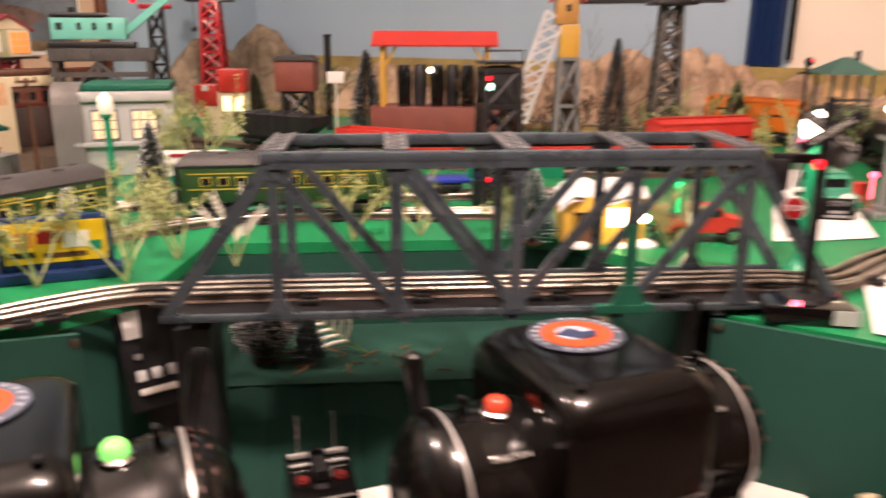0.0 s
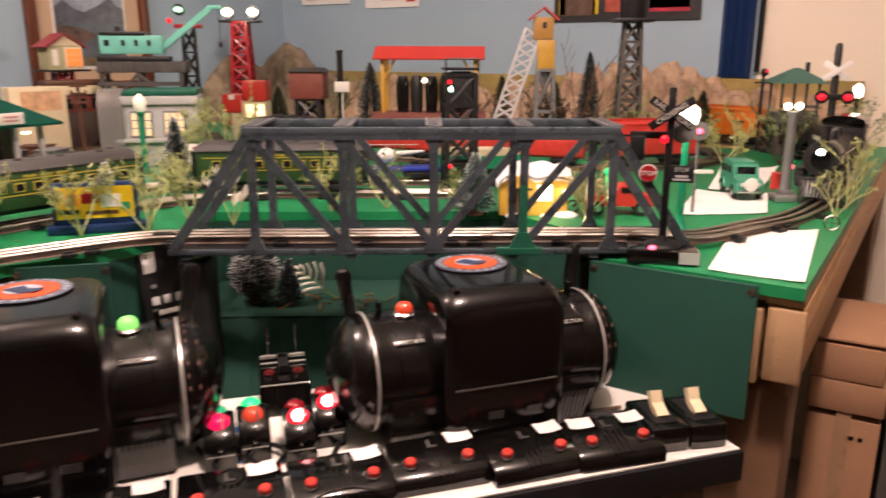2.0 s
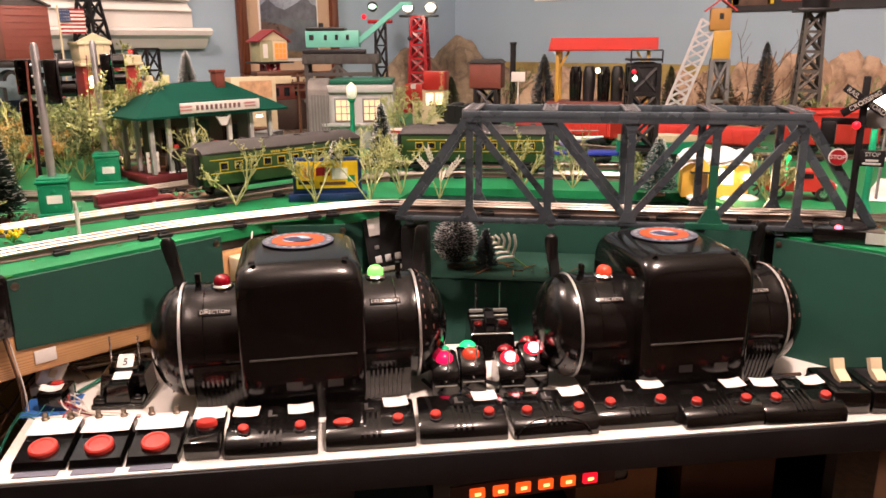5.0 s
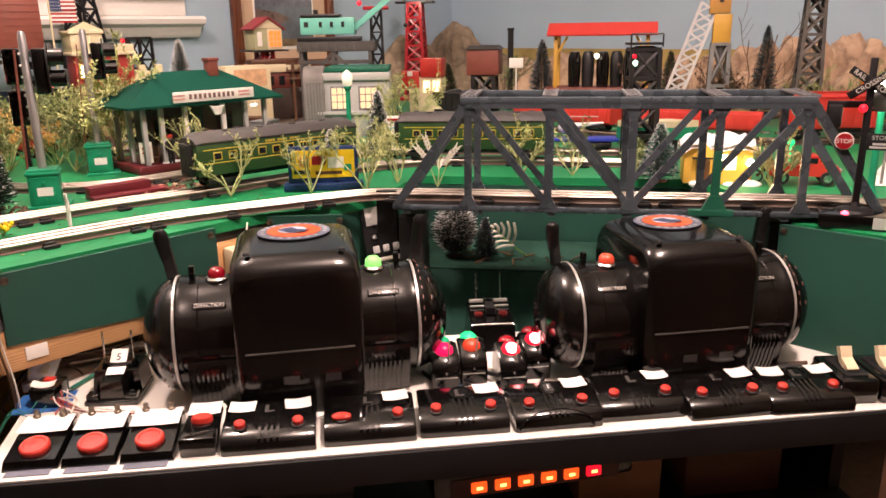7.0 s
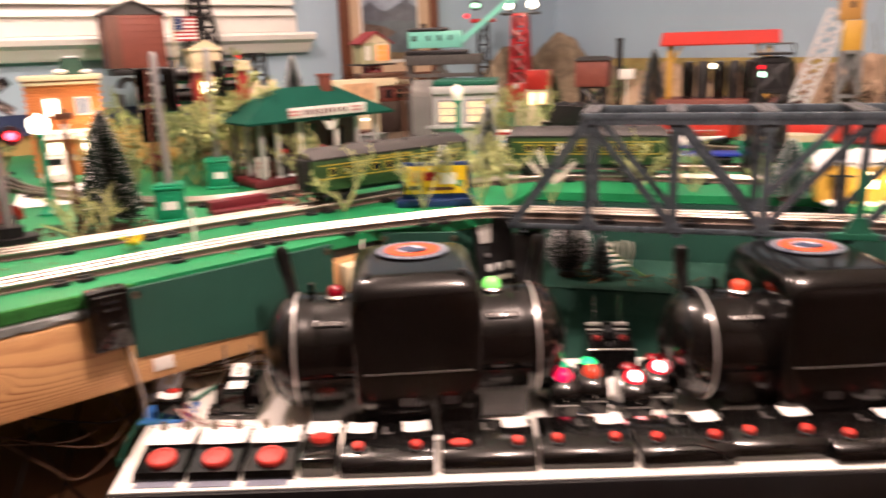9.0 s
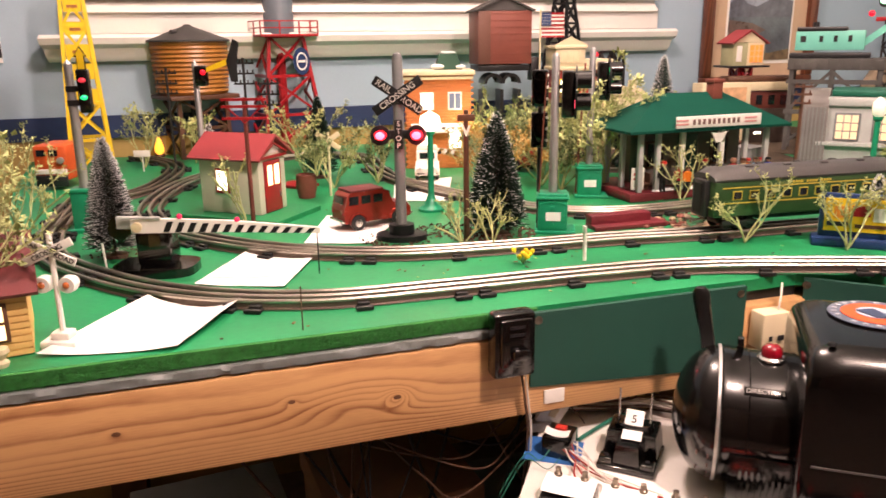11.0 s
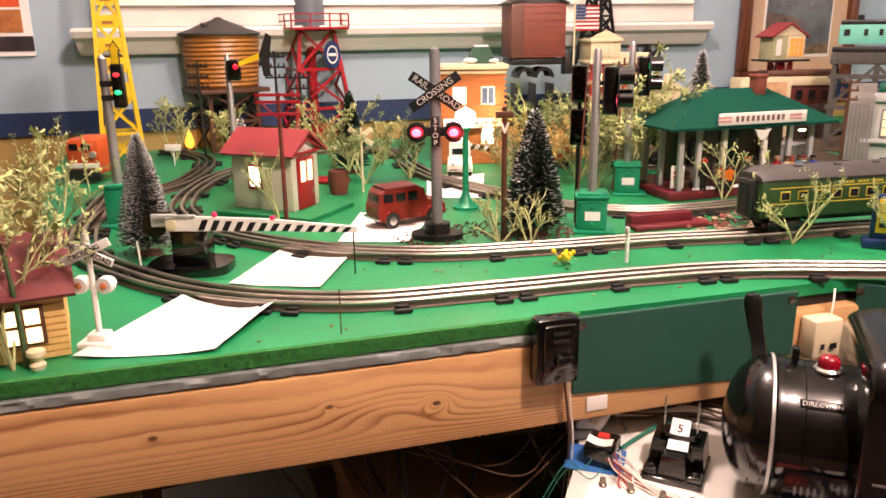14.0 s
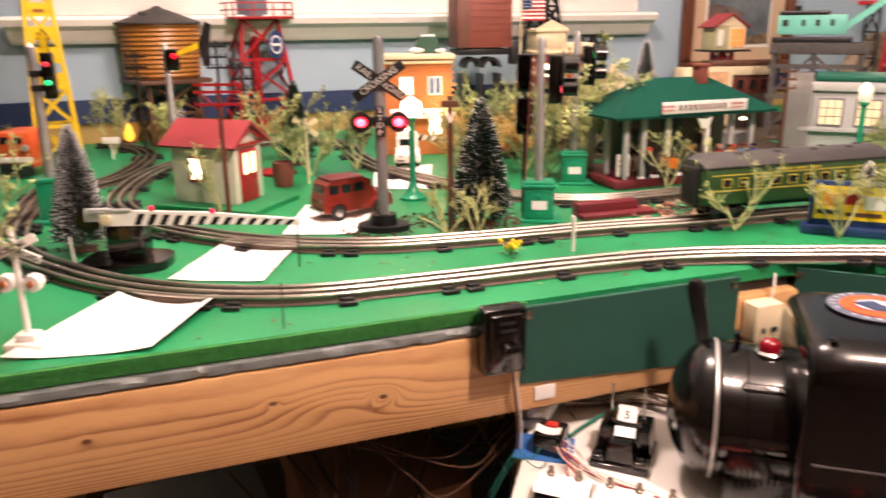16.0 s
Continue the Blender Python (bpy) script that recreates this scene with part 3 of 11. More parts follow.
for y, z, r in ((-0.445, 0.893, 0.0052), (-0.184, 0.887, 0.0052), (-0.288, 0.899, 0.0046), (0.08, 0.872, 0.005)):
    m = pose(-0.6652, y, z, 0, 90, 0) @ Matrix.Diagonal((0.8, 1.35, 1, 1))
    part("knot", Shape().lathe([(r * 0.62, 0), (r * 0.56, 0.0003)], 14, m), KNOTCORE, table, "dark knot core")
for x, y in ((-0.75, -0.66), (-0.75, 0.25), (0.08, 0.80), (0.08, 2.1), (-1.9, -0.6), (-1.9, 2.1)):
    part("leg", Shape().box(x, y, 0.41, 0.085, 0.085, 0.82, 0.004), mat("dark_plywood", (0.16, 0.085, 0.045), 0.7, vary=0.2), table, "square stained table leg")
# gorge under the bridge: felt back wall, ledge and hanging cloth
g = Shape()
gw = [Vector((-0.655, 0.345, 0)), Vector((-0.622, 0.475, 0)), gl0, gl1, g2, g3]
for a, b in zip(gw[:-1], gw[1:]):
    g.add([(a.x, a.y, 0.55), (b.x, b.y, 0.55), (b.x, b.y, TZ - 0.015), (a.x, a.y, TZ - 0.015)], [(0, 1, 2, 3)])
part("gorge_lining", g, DKGREEN, table, "dark green felt lining", False)
l0, l1, l2, l3 = on_bridge(-0.03, 0.115), on_bridge(0.50, 0.115), on_bridge(0.47, 0.285), on_bridge(-0.015, 0.285)
part("ledge", Shape().prism([(p.x, p.y) for p in (l0, l1, l2, l3)], 0.838, 0.850), DKGREEN, table, "dark green felt ledge", False)
cl = Shape()
rows = []
for j in range(7):
    z = 0.849 - 0.03 * j
    rows.append([on_bridge(-0.05 + 0.02 * k, 0.112 - 0.085 * (j / 6) ** 0.8 + 0.006 * math.sin(k * 1.3) + 0.004 * j * math.sin(k * 0.7 + 1), z) for k in range(29)])
for ra, rb in zip(rows[:-1], rows[1:]):
    for k in range(28):
        cl.add([ra[k], ra[k + 1], rb[k + 1], rb[k]], [(3, 2, 1, 0)])
part("hanging_cloth", cl, DKGREEN, table, "dark green hanging felt cloth")


def felt_panel(name, a, b, z0, z1, sag=0.0):
    """A felt-covered board from plan point a to b, held by screws."""
    a, b = Vector((*a, 0)), Vector((*b, 0))
    d = (b - a).normalized()
    n = Vector((d.y, -d.x, 0))
    s = Shape()
    vs = []
    for off in (0.0, 0.006):
        vs += [a + n * off + Vector((0, 0, z0 + sag)), b + n * off + Vector((0, 0, z0 - sag)), b + n * off + Vector((0, 0, z1)), a + n * off + Vector((0, 0, z1))]
    s.add(vs, [(3, 2, 1, 0), (4, 5, 6, 7), (0, 1, 5, 4), (1, 2, 6, 5), (2, 3, 7, 6), (3, 0, 4, 7)])
    pn = part(name, s, DKGREEN, table, "dark green felt-covered board", False)
    for t in (0.03, 0.97):
        p = a.lerp(b, t) + n * 0.006
        sc = Shape().lathe([(0.0046, 0), (0.0046, 0.0008), (0.0030, 0.0014), (0, 0.0018)], 14, Matrix.Translation((p.x, p.y, z1 - 0.008)) @ n.to_track_quat("Z", "Y").to_matrix().to_4x4())
        part("screw", sc, mat("dull_nickel_terminal", (0.16, 0.13, 0.10), 0.35, 0.9), pn, "dull screw and washer")


felt_panel("side_panel", (-0.668, -0.040), (-0.668, 0.226), 0.868, 0.9585, 0.008)
felt_panel("side_panel", (-0.110, 0.716), (0.084, 0.716), 0.800, 0.9590)
felt_panel("side_panel", (-0.672, 0.315), (-0.60, 0.39), 0.80, 0.957)
# ---- tracks ----
RTOP = TZ + 0.0115
RHEAD = [(-0.0026, -0.0015), (-0.0024, -0.0036), (0.0024, -0.0036), (0.0026, -0.0015), (0.0015, 0.0), (-0.0015, 0.0)]
RWEB = [(-0.0017, -0.0036), (-0.0017, -0.0085), (-0.0036, -0.0105), (0.0036, -0.0105), (0.0017, -0.0085), (0.0017, -0.0036)]
RUST = mat("rusty_rail_web", (0.075, 0.052, 0.038), 0.6, 0.3, vary=0.5, scale=20)
TIE_ME = mesh_of(Shape().box(0, 0, -0.0088, 0.064, 0.017, 0.003, 0.0012).box(0, 0, -0.0055, 0.012, 0.012, 0.005, 0.001).box(-0.018, 0, -0.0058, 0.012, 0.013, 0.0045, 0.001).box(0.018, 0, -0.0058, 0.012, 0.013, 0.0045, 0.001).box(-0.029, 0, -0.0075, 0.006, 0.019, 0.004, 0.001).box(0.029, 0, -0.0075, 0.006, 0.019, 0.004, 0.001), TIE, True, "tie")


def track(points, label, rail_mat=RAIL, gap=0.082, closed=False, z=RTOP, steps=10):
    """Three-rail tinplate track along plan points."""
    line = smooth([(*p, z) if len(p) == 2 else p for p in points], steps, closed)
    if closed:
        line.append(line[0])
    tr = thing("railway_track", label, "track", group="model tracks")
    side = []
    for i, p in enumerate(line):
        d = (line[min(i + 1, len(line) - 1)] - line[max(i - 1, 0)]).normalized()
        side.append(Vector((d.y, -d.x, 0)))
    for off in (-0.016, 0.0, 0.016):
        run_ = [p + sd * off for p, sd in zip(line, side)]
        head = part("rail", Shape().sweep(run_, RHEAD), rail_mat, tr, "shiny tinplate rail" if rail_mat == RAIL else "tarnished rail")
        part("rail_web", Shape().sweep(run_, RWEB), RUST, head, "rusty brown rail web")
    run, k = 0.0, 0
    nxt = gap * 0.3
    for i in range(len(line) - 1):
        seg = (line[i + 1] - line[i]).length
        while nxt <= run + seg and seg > 1e-6:
            p = line[i].lerp(line[i + 1], (nxt - run) / seg)
            ob = new("tie", TIE_ME)
            ob.parent = tr
            sd = side[i]
            ob.matrix_basis = pose(p.x, p.y, p.z - 0.0012, 0, 0, math.degrees(math.atan2(sd.y, sd.x)))
            k += 1
            nxt += gap * (0.33 if k % 3 == 0 else 1.3)
        run += seg
    return tr


RB = RTOP + 0.0105   # rail tops on the bridge
FRONT = [(-1.661, -0.546), (-1.327, -0.566), (-1.078, -0.552), (-0.933, -0.479), (-0.824, -0.377), (-0.763, -0.251), (-0.750, -0.113), (-0.744, 0.063), (-0.729, 0.199), (-0.680, 0.318, RTOP + 0.003),
         tuple(on_bridge(-0.06, 0.06, RB - 0.003)), tuple(on_bridge(0.03, 0.06, RB)), tuple(on_bridge(0.2, 0.06, RB)), tuple(on_bridge(0.42, 0.06, RB)), tuple(on_bridge(0.58, 0.06, RB)), tuple(on_bridge(0.66, 0.064, RB - 0.004)),
         (0.018, 0.955, RTOP + 0.002), (0.058, 1.06), (0.080, 1.20), (0.085, 1.36), (0.072, 1.56), (0.03, 1.73), (-0.06, 1.87), (-0.22, 1.98), (-0.5, 2.03), (-0.9, 2.05)]
track(FRONT, "shiny three-rail tinplate track running over the bridge")
MID = [(-1.733, -0.261), (-1.55, -0.386), (-1.302, -0.438), (-1.115, -0.38), (-0.985, -0.269), (-0.911, -0.134), (-0.888, 0.014), (-0.876, 0.179), (-0.855, 0.32), (-0.845, 0.48), (-0.822, 0.62), (-0.775, 0.735), (-0.68, 0.83), (-0.55, 0.91), (-0.42, 0.99)]
track(MID, "three-rail tinplate track beside the green passenger cars")
track([(-1.784, -0.242), (-1.85, -0.091), (-1.762, 0.019), (-1.566, 0.01), (-1.411, 0.021), (-1.276, 0.066), (-1.16, 0.118), (-1.085, 0.168), (-1.038, 0.225), (-1.019, 0.295), (-1.017, 0.36), (-1.020, 0.43), (-1.012, 0.54), (-0.970, 0.68), (-0.88, 0.82), (-0.74, 0.93), (-0.58, 1.04), (-0.42, 1.16)], "tarnished three-rail track in front of the station")
track([(-1.98, -0.50), (-1.792, -0.404), (-1.531, -0.442), (-1.378, -0.541), (-1.171, -0.569)], "dark curved three-rail track by the wall", RAILD)
BACK = [(-1.70, 1.20), (-1.35, 1.27), (-1.0, 1.27), (-0.65, 1.29), (-0.38, 1.38), (-0.22, 1.54), (-0.20, 1.72), (-0.32, 1.84), (-0.6, 1.86)]
track(BACK, "dark three-rail track along the back", RAILD)

# ---- truss bridge ----
br = thing("truss_bridge", "grey painted sheet-metal truss railway bridge over the gorge", "bridge", (bl.x, bl.y, 0.968), math.degrees(math.atan2(ax.y, ax.x)))
L, Hh, Wd = 0.632, 0.147, 0.120
VX = [0.105, 0.2115, 0.3185, 0.425, 0.5305]
for yy, outer in ((0.003, -1), (Wd - 0.003, 1)):
    nm = "truss_side"
    s = Shape()
    s.box(L / 2, yy, 0.0035, L, 0.006, 0.007, 0.0012)
    side = part("truss_side", s, BRIDGE, br, "lower chord of the truss")
    part("top_chord", Shape().box(L / 2, yy, Hh, VX[4] - VX[0] + 0.016, 0.010, 0.011, 0.002).box(L / 2, yy + outer * 0.004, Hh - 0.006, VX[4] - VX[0], 0.002, 0.006), BRIDGE, side)
    for a, b in (((0.006, 0.006), (VX[0], Hh)), ((L - 0.006, 0.006), (VX[4], Hh))):
        part("end_post", Shape().bar((a[0], yy, a[1]), (b[0], yy, b[1]), 0.008, 0.0115, (0, 0, 1)), BRIDGE, side, round_=False)
    for k, x in enumerate(VX):
        if k == 3 and outer < 0:
            part("upright", Shape().bar((x, yy, 0.085), (x, yy, Hh - 0.004), 0.006, 0.0100, (1, 0, 0)), BRIDGE, side, round_=False)
            part("upright_foot", Shape().bar((x, yy, 0.004), (x, yy, 0.085), 0.0062, 0.0102, (1, 0, 0)).prism([(x - 0.017, 0.006), (x + 0.017, 0.006), (x + 0.0065, 0.027), (x - 0.0065, 0.027)], -0.0025, 0.0045, pose(0, yy, 0, 90, 0, 0)).box(x - 0.004, yy - 0.001, 0.004, 0.056, 0.0075, 0.0090, 0.001), BRIDGEG, side, "part left in old green paint", False)
        else:
            part("upright", Shape().bar((x, yy, 0.004), (x, yy, Hh - 0.004), 0.006, 0.0100, (1, 0, 0)), BRIDGE, side, round_=False)
            part("gusset", Shape().prism([(x - 0.0125, 0.006), (x + 0.0125, 0.006), (x + 0.005, 0.021), (x - 0.005, 0.021)], -0.0025, 0.0035, pose(0, yy, 0, 90, 0, 0)), BRIDGE, side, round_=False)
        part("gusset", Shape().prism([(x - 0.013, Hh - 0.005), (x - 0.0055, Hh - 0.019), (x + 0.0055, Hh - 0.019), (x + 0.013, Hh - 0.005)], -0.0025, 0.0035, pose(0, yy, 0, 90, 0, 0)), BRIDGE, side, round_=False)
    for a, b in ((VX[0], VX[1]), (VX[1], VX[2])):
        part("diagonal", Shape().bar((a + 0.004, yy, Hh - 0.012), (b - 0.004, yy, 0.014), 0.005, 0.0092), BRIDGE, side, round_=False)
    for a, b in ((VX[4], VX[3]), (VX[3], VX[2])):
        part("diagonal", Shape().bar((a - 0.004, yy, Hh - 0.012), (b + 0.004, yy, 0.014), 0.005, 0.0092), BRIDGE, side, round_=False)
for x in VX:
    cs = Shape()
    for e in (-0.0085, 0.0085):
        cs.box(x + e, Wd / 2, Hh + 0.006, 0.0028, Wd - 0.006, 0.003)
    for k in range(8):
        y0_, y1_ = 0.006 + k * (Wd - 0.012) / 8, 0.006 + (k + 1) * (Wd - 0.012) / 8
        e = 0.0085 if k % 2 else -0.0085
        cs.bar((x - e, y0_, Hh + 0.006), (x + e, y1_, Hh + 0.006), 0.003, 0.002)
        cs.bar((x + e, y0_, Hh + 0.0055), (x - e, y1_, Hh + 0.0055), 0.003, 0.002)
    part("cross_brace", cs, BRIDGEL, br, "silver-grey latticed cross brace", False)
part("deck", Shape().box(L / 2, Wd / 2, 0.0015, L - 0.004, Wd - 0.014, 0.003, 0.001), BLACKM, br, "dark sheet-metal deck")
for k in range(7):
    part("floor_beam", Shape().box(0.02 + k * (L - 0.04) / 6, Wd / 2, -0.003, 0.010, Wd - 0.004, 0.005), BRIDGE, br, round_=False)
for s_ in (0.02, 0.52):
    p = on_bridge(s_, 0.05)
    pier = thing("bridge_pier", "dark wooden upright pier under the bridge end", "pier", (p.x, p.y, 0), 33.7, group="bridge piers")
    part("post", Shape().box(0, 0, 0.48, 0.035, 0.05, 0.945, 0.003), CHARCOAL, pier)

# ---- control board ----
BZ = 0.801
BH = 50.3
bo = Vector((-0.5155, -0.1345, 0))
bu = Vector((math.cos(radians(BH)), math.sin(radians(BH)), 0))
bv = Vector((-bu.y, bu.x, 0))


def on_board(u, v, z=BZ):
    p = bo + bu * u + bv * v
    return (p.x, p.y, z)


board = thing("control_board", "white control shelf with black front edge", "shelf", on_board(0, 0, 0), BH)
BL_ = 0.985
part("shelf_top", Shape().prism([(0, 0.018), (BL_, 0.024), (BL_ - 0.02, 0.21), (0.86, 0.26), (0.72, 0.30), (0.18, 0.315), (0.06, 0.315), (-0.010, 0.290), (-0.030, 0.250), (-0.016, 0.190)], BZ - 0.016, BZ), WHITE, board, "white painted shelf top", False)
part("front_edge", Shape().box(BL_ / 2, 0.0, BZ - 0.0175, BL_ + 0.002, 0.006, 0.0335, 0.001, pose(0, 0.0145, 0, 0, 0, 0.35)), BLACKM, board, "black front edge strip")
part("underside", Shape().box(BL_ / 2, 0.17, BZ - 0.030, BL_ - 0.04, 0.24, 0.026), BLACKM, board, "", False)
for u, v in ((0.05, 0.26), (0.93, 0.2)):
    part("leg", Shape().box(u, v, 0.384, 0.05, 0.05, 0.768, 0.003), BLACKM, board, "dark shelf leg")


def transformer(at, turn, label, left_cap, right_cap, size=1.0, lean=0.0):
    """Twin-dial toy transformer: a tall middle case between two drums with domed dials."""
    t = thing("toy_transformer", label, "transformer", at, turn, group="twin-dial transformers")
    t.scale = (size, size, size)
    cz, R = 0.0745, 0.0645
    hw, hd, top = 0.068, 0.088, 0.1795
    # tall middle case with rounded shoulders
    prof = [(-hd, 0.0), (hd, 0.0), (hd, 0.1405)]
    for k in range(9):
        a = radians(90 * k / 8)
        prof.append((hd - 0.036 + 0.036 * math.cos(a), 0.1415 + 0.036 * math.sin(a)))
    for k in range(9):
        a = radians(90 + 90 * k / 8)
        prof.append((-hd + 0.030 + 0.030 * math.cos(a), 0.1475 + 0.030 * math.sin(a)))
    mid = Shape()
    n = len(prof)
    half = ((hw, 0.935), (hw - 0.002, 0.956), (hw - 0.006, 0.974), (hw - 0.012, 0.988), (hw - 0.020, 0.997), (hw - 0.028, 1.0))
    xs = [(-x, sc) for x, sc in half] + [(x, sc) for x, sc in reversed(half)]
    m_ = len(xs)
    vs = [(x, y * sc, 0.002 + z * sc) for x, sc in xs for y, z in prof]
    fs = [tuple(range(n)), tuple(reversed(range((m_ - 1) * n, m_ * n)))]
    for j in range(m_ - 1):
        fs += [(j * n + i, (j + 1) * n + i, (j + 1) * n + (i + 1) % n, j * n + (i + 1) % n) for i in range(n)]
    mid.add(vs, fs)
    case = part("middle_case", mid, BAKELITE, t, "glossy black case")
    part("seam", Shape().box(0, -hd - 0.0002, 0.0765, 2 * hw - 0.02, 0.0016, 0.0016), mat("worn_grey_seam", (0.10, 0.095, 0.09), 0.35), case, "worn grey seam line")
    part("base", Shape().prism([(0.112 * math.cos(radians(a)), 0.040 * math.sin(radians(a)) + (0.02 if 0 <= a <= 180 else -0.02)) for a in range(0, 360, 15)], 0.0, 0.02), BLACKM, t, "black base plate")
    for k in range(2):
        part("name_patch", Shape().box(-0.012 + 0.045 * k, -hd * 0.985 - 0.001, 0.043, 0.017, 0.001, 0.009), mat("worn_name_patch", (0.035, 0.033, 0.032), 0.4), case, "worn dark grey patch", False)
    bt = Matrix.Diagonal((1, 0.92, 1, 1))
    em = part("round_badge", Shape().lathe([(0.042, 0), (0.042, 0.0008)], 40, pose(0, 0.02, top + 0.0014) @ bt), mat("badge_grey_rim", (0.075, 0.09, 0.125), 0.35, vary=0.5, scale=120), case, "worn grey-blue badge rim")
    part("badge_ring", Shape().lathe([(0.031, 0), (0.031, 0.0006)], 40, pose(0, 0.02, top + 0.0023) @ bt), mat("badge_orange", (0.62, 0.085, 0.02), 0.35, vary=0.25, scale=60), em, "orange badge ring")
    for k in range(22):
        if k % 7 == 6:
            continue
        a = 2 * math.pi * k / 22
        part("rim_letter", Shape().box(0.0365, 0, 0, 0.0045, 0.0045, 0.0006, 0, pose(0, 0.02, top + 0.0025) @ bt @ pose(0, 0, 0, 0, 0, math.degrees(a))), mat("badge_letter_pale", (0.32, 0.34, 0.38), 0.4, vary=0.4), em, "pale worn bar of lettering", False)
    part("badge_disc", Shape().lathe([(0.0165, 0), (0.0165, 0.0006)], 30, pose(-0.002, 0.02, top + 0.0032) @ bt), mat("badge_mark_pale", (0.36, 0.40, 0.48), 0.35, vary=0.35, scale=80), em, "pale badge middle")
    part("badge_mark", Shape().prism([(-0.019, 0.002), (-0.004, -0.015), (0.012, -0.014), (0.018, -0.004), (0.004, -0.002), (-0.002, 0.010)], 0, 0.0005, pose(0, 0.02, top + 0.0040)), mat("badge_navy", (0.03, 0.045, 0.10), 0.35, vary=0.3), em, "navy badge mark")
    for x in (-0.05, 0.05):
        part("case_screw", Shape().lathe([(0.004, 0), (0.003, 0.002), (0, 0.002)], 12, pose(x, -hd + 0.022, top + 0.0005)), BLACKM, case)
    for sx, cap in ((-1, left_cap), (1, right_cap)):
        mm = pose(sx * hw * 0.9, 0, cz, 0, 90 * sx, 0)
        drum = part("drum", Shape().lathe([(R - 0.002, -0.01), (R, 0.0), (R, 0.046), (R + 0.0008, 0.047), (R + 0.0008, 0.062), (R + 0.0015, 0.064), (R + 0.0015, 0.069)], 40, mm), BAKELITE, t, "glossy black drum")
        dome = [(R + 0.0005, 0.073)] + [((R + 0.0005) * math.cos(radians(a)), 0.073 + 0.040 * math.sin(radians(a))) for a in (8, 18, 28, 38, 48, 58, 68, 78, 86, 90)]
        dm = part("dial_dome", Shape().lathe([(max(r, 0), h) for r, h in dome], 40, mm), BAKELITE, t, "domed black dial")
        part("silver_band", Shape().lathe([(R + 0.0010, 0.0705), (R + 0.0018, 0.071), (R + 0.0018, 0.0733), (R + 0.0010, 0.0738)], 40, mm, caps=False), SILVER, dm, "silver dial band")
        marks = Shape()
        for k in range(15):
            a = radians(-75 + 11 * k)
            for rr, hh in ((0.985, 0.0785), (0.93, 0.0885)):
                if (k % 2) and rr < 0.95:
                    continue
                c_, s_ = math.cos(a), math.sin(a)
                marks.box(0, 0, 0, 0.0012, 0.0048, 0.0010, 0, mm @ Matrix.Translation((-(R + 0.0008) * rr * c_ , (R + 0.0008) * rr * s_, hh)) @ pose(0, 0, 0, 0, 0, -math.degrees(a)) )
        part("dial_scale", marks, mat("dial_ink_red", (0.17, 0.075, 0.06), 0.5), dm, "small faded dial markings", False, kind="stuff")
        # lower half-shell: a ledge along the drum, ribbed below it
        ll = [(-R - 0.0018, cz - 0.010), (-R - 0.0018, cz - 0.030), (-R * 0.93, 0.020), (-R * 0.82, 0.003)]
        ring = ll + [(R * 0.82, 0.003), (R * 0.93, 0.020), (R + 0.0018, cz - 0.030), (R + 0.0018, cz - 0.010)]
        part("lower_shell", Shape().prism(ring, sx * hw * 0.95, sx * (hw + 0.053), Matrix(((0, 0, 1, 0), (1, 0, 0, 0), (0, 1, 0, 0), (0, 0, 0, 1)))), BAKELITE, t, "stepped lower half of the drum", False)
        for k in range(8):
            xr = sx * (hw + 0.007 + 0.0052 * k)
            part("rib", Shape().sweep([(xr, y + 0.0002, z) for y, z in ((ll[1][0], cz - 0.018), ll[1], ll[2], ll[3])], [(-0.0012, -0.0012), (0.0012, -0.0012), (0.0012, 0.0012), (-0.0012, 0.0012)], (1, 0, 0)), BAKELITE, t)
        cb = part("cap_bezel", Shape().lathe([(0.0130, 0), (0.0130, 0.002), (0.0108, 0.004)], 24, pose(sx * 0.0885, -0.006, cz + R - 0.0015)), STEEL, t, "chromed cap ring")
        ribs = [(0.0095, 0.0), (0.0097, 0.003), (0.0088, 0.0065), (0.0060, 0.0095), (0.0, 0.0106)]
        part("lamp_cap", Shape().lathe(ribs, 20, pose(sx * 0.0885, -0.006, cz + R + 0.003)), cap, cb, "ribbed jewel cap")
        q_ = (R + 0.0002) * 0.7071
        part("name_strip", Shape().box(0, 0, 0, 0.036, 0.0085, 0.0018, 0.0007, pose(sx * 0.095, -q_, cz + q_, 45, 0, 0)), BAKELITE, drum, "raised black name strip")
        lettering("lettering", "DIRECTION", 0.0062, mat("strip_ink", (0.42, 0.40, 0.37), 0.5), drum, pose(sx * 0.095, -q_ - 0.0008, cz + q_ + 0.0008, 45, 0, 0), "small raised lettering", 0.0003)
        # throttle handle standing up behind the dome
        hx = sx * (hw * 0.9 + 0.079)
        swing = lean if sx < 0 else 0.0
        hx -= sx * 0.012 * abs(swing) / 45
        tilt_ = pose(0, 0.03, cz + 0.03, -swing, 0, 0) @ pose(0, -0.03, -cz - 0.03)
        hn = Shape().sweep(smooth([(hx, 0.03, cz + 0.03), (hx + sx * 0.004, 0.045, cz + 0.055), (hx + sx * 0.008, 0.05, cz + 0.076), (hx + sx * 0.012, 0.052, cz + 0.100)], 5), [(-0.0060, -0.005), (0.0060, -0.005), (0.0070, 0), (0.0060, 0.005), (-0.0060, 0.005), (-0.0070, 0)], (0, 1, 0))
        hn.v = [tuple(tilt_ @ Vector(q)) for q in hn.v]
        part("throttle_handle", hn, GRIP, t, "upright black throttle handle")
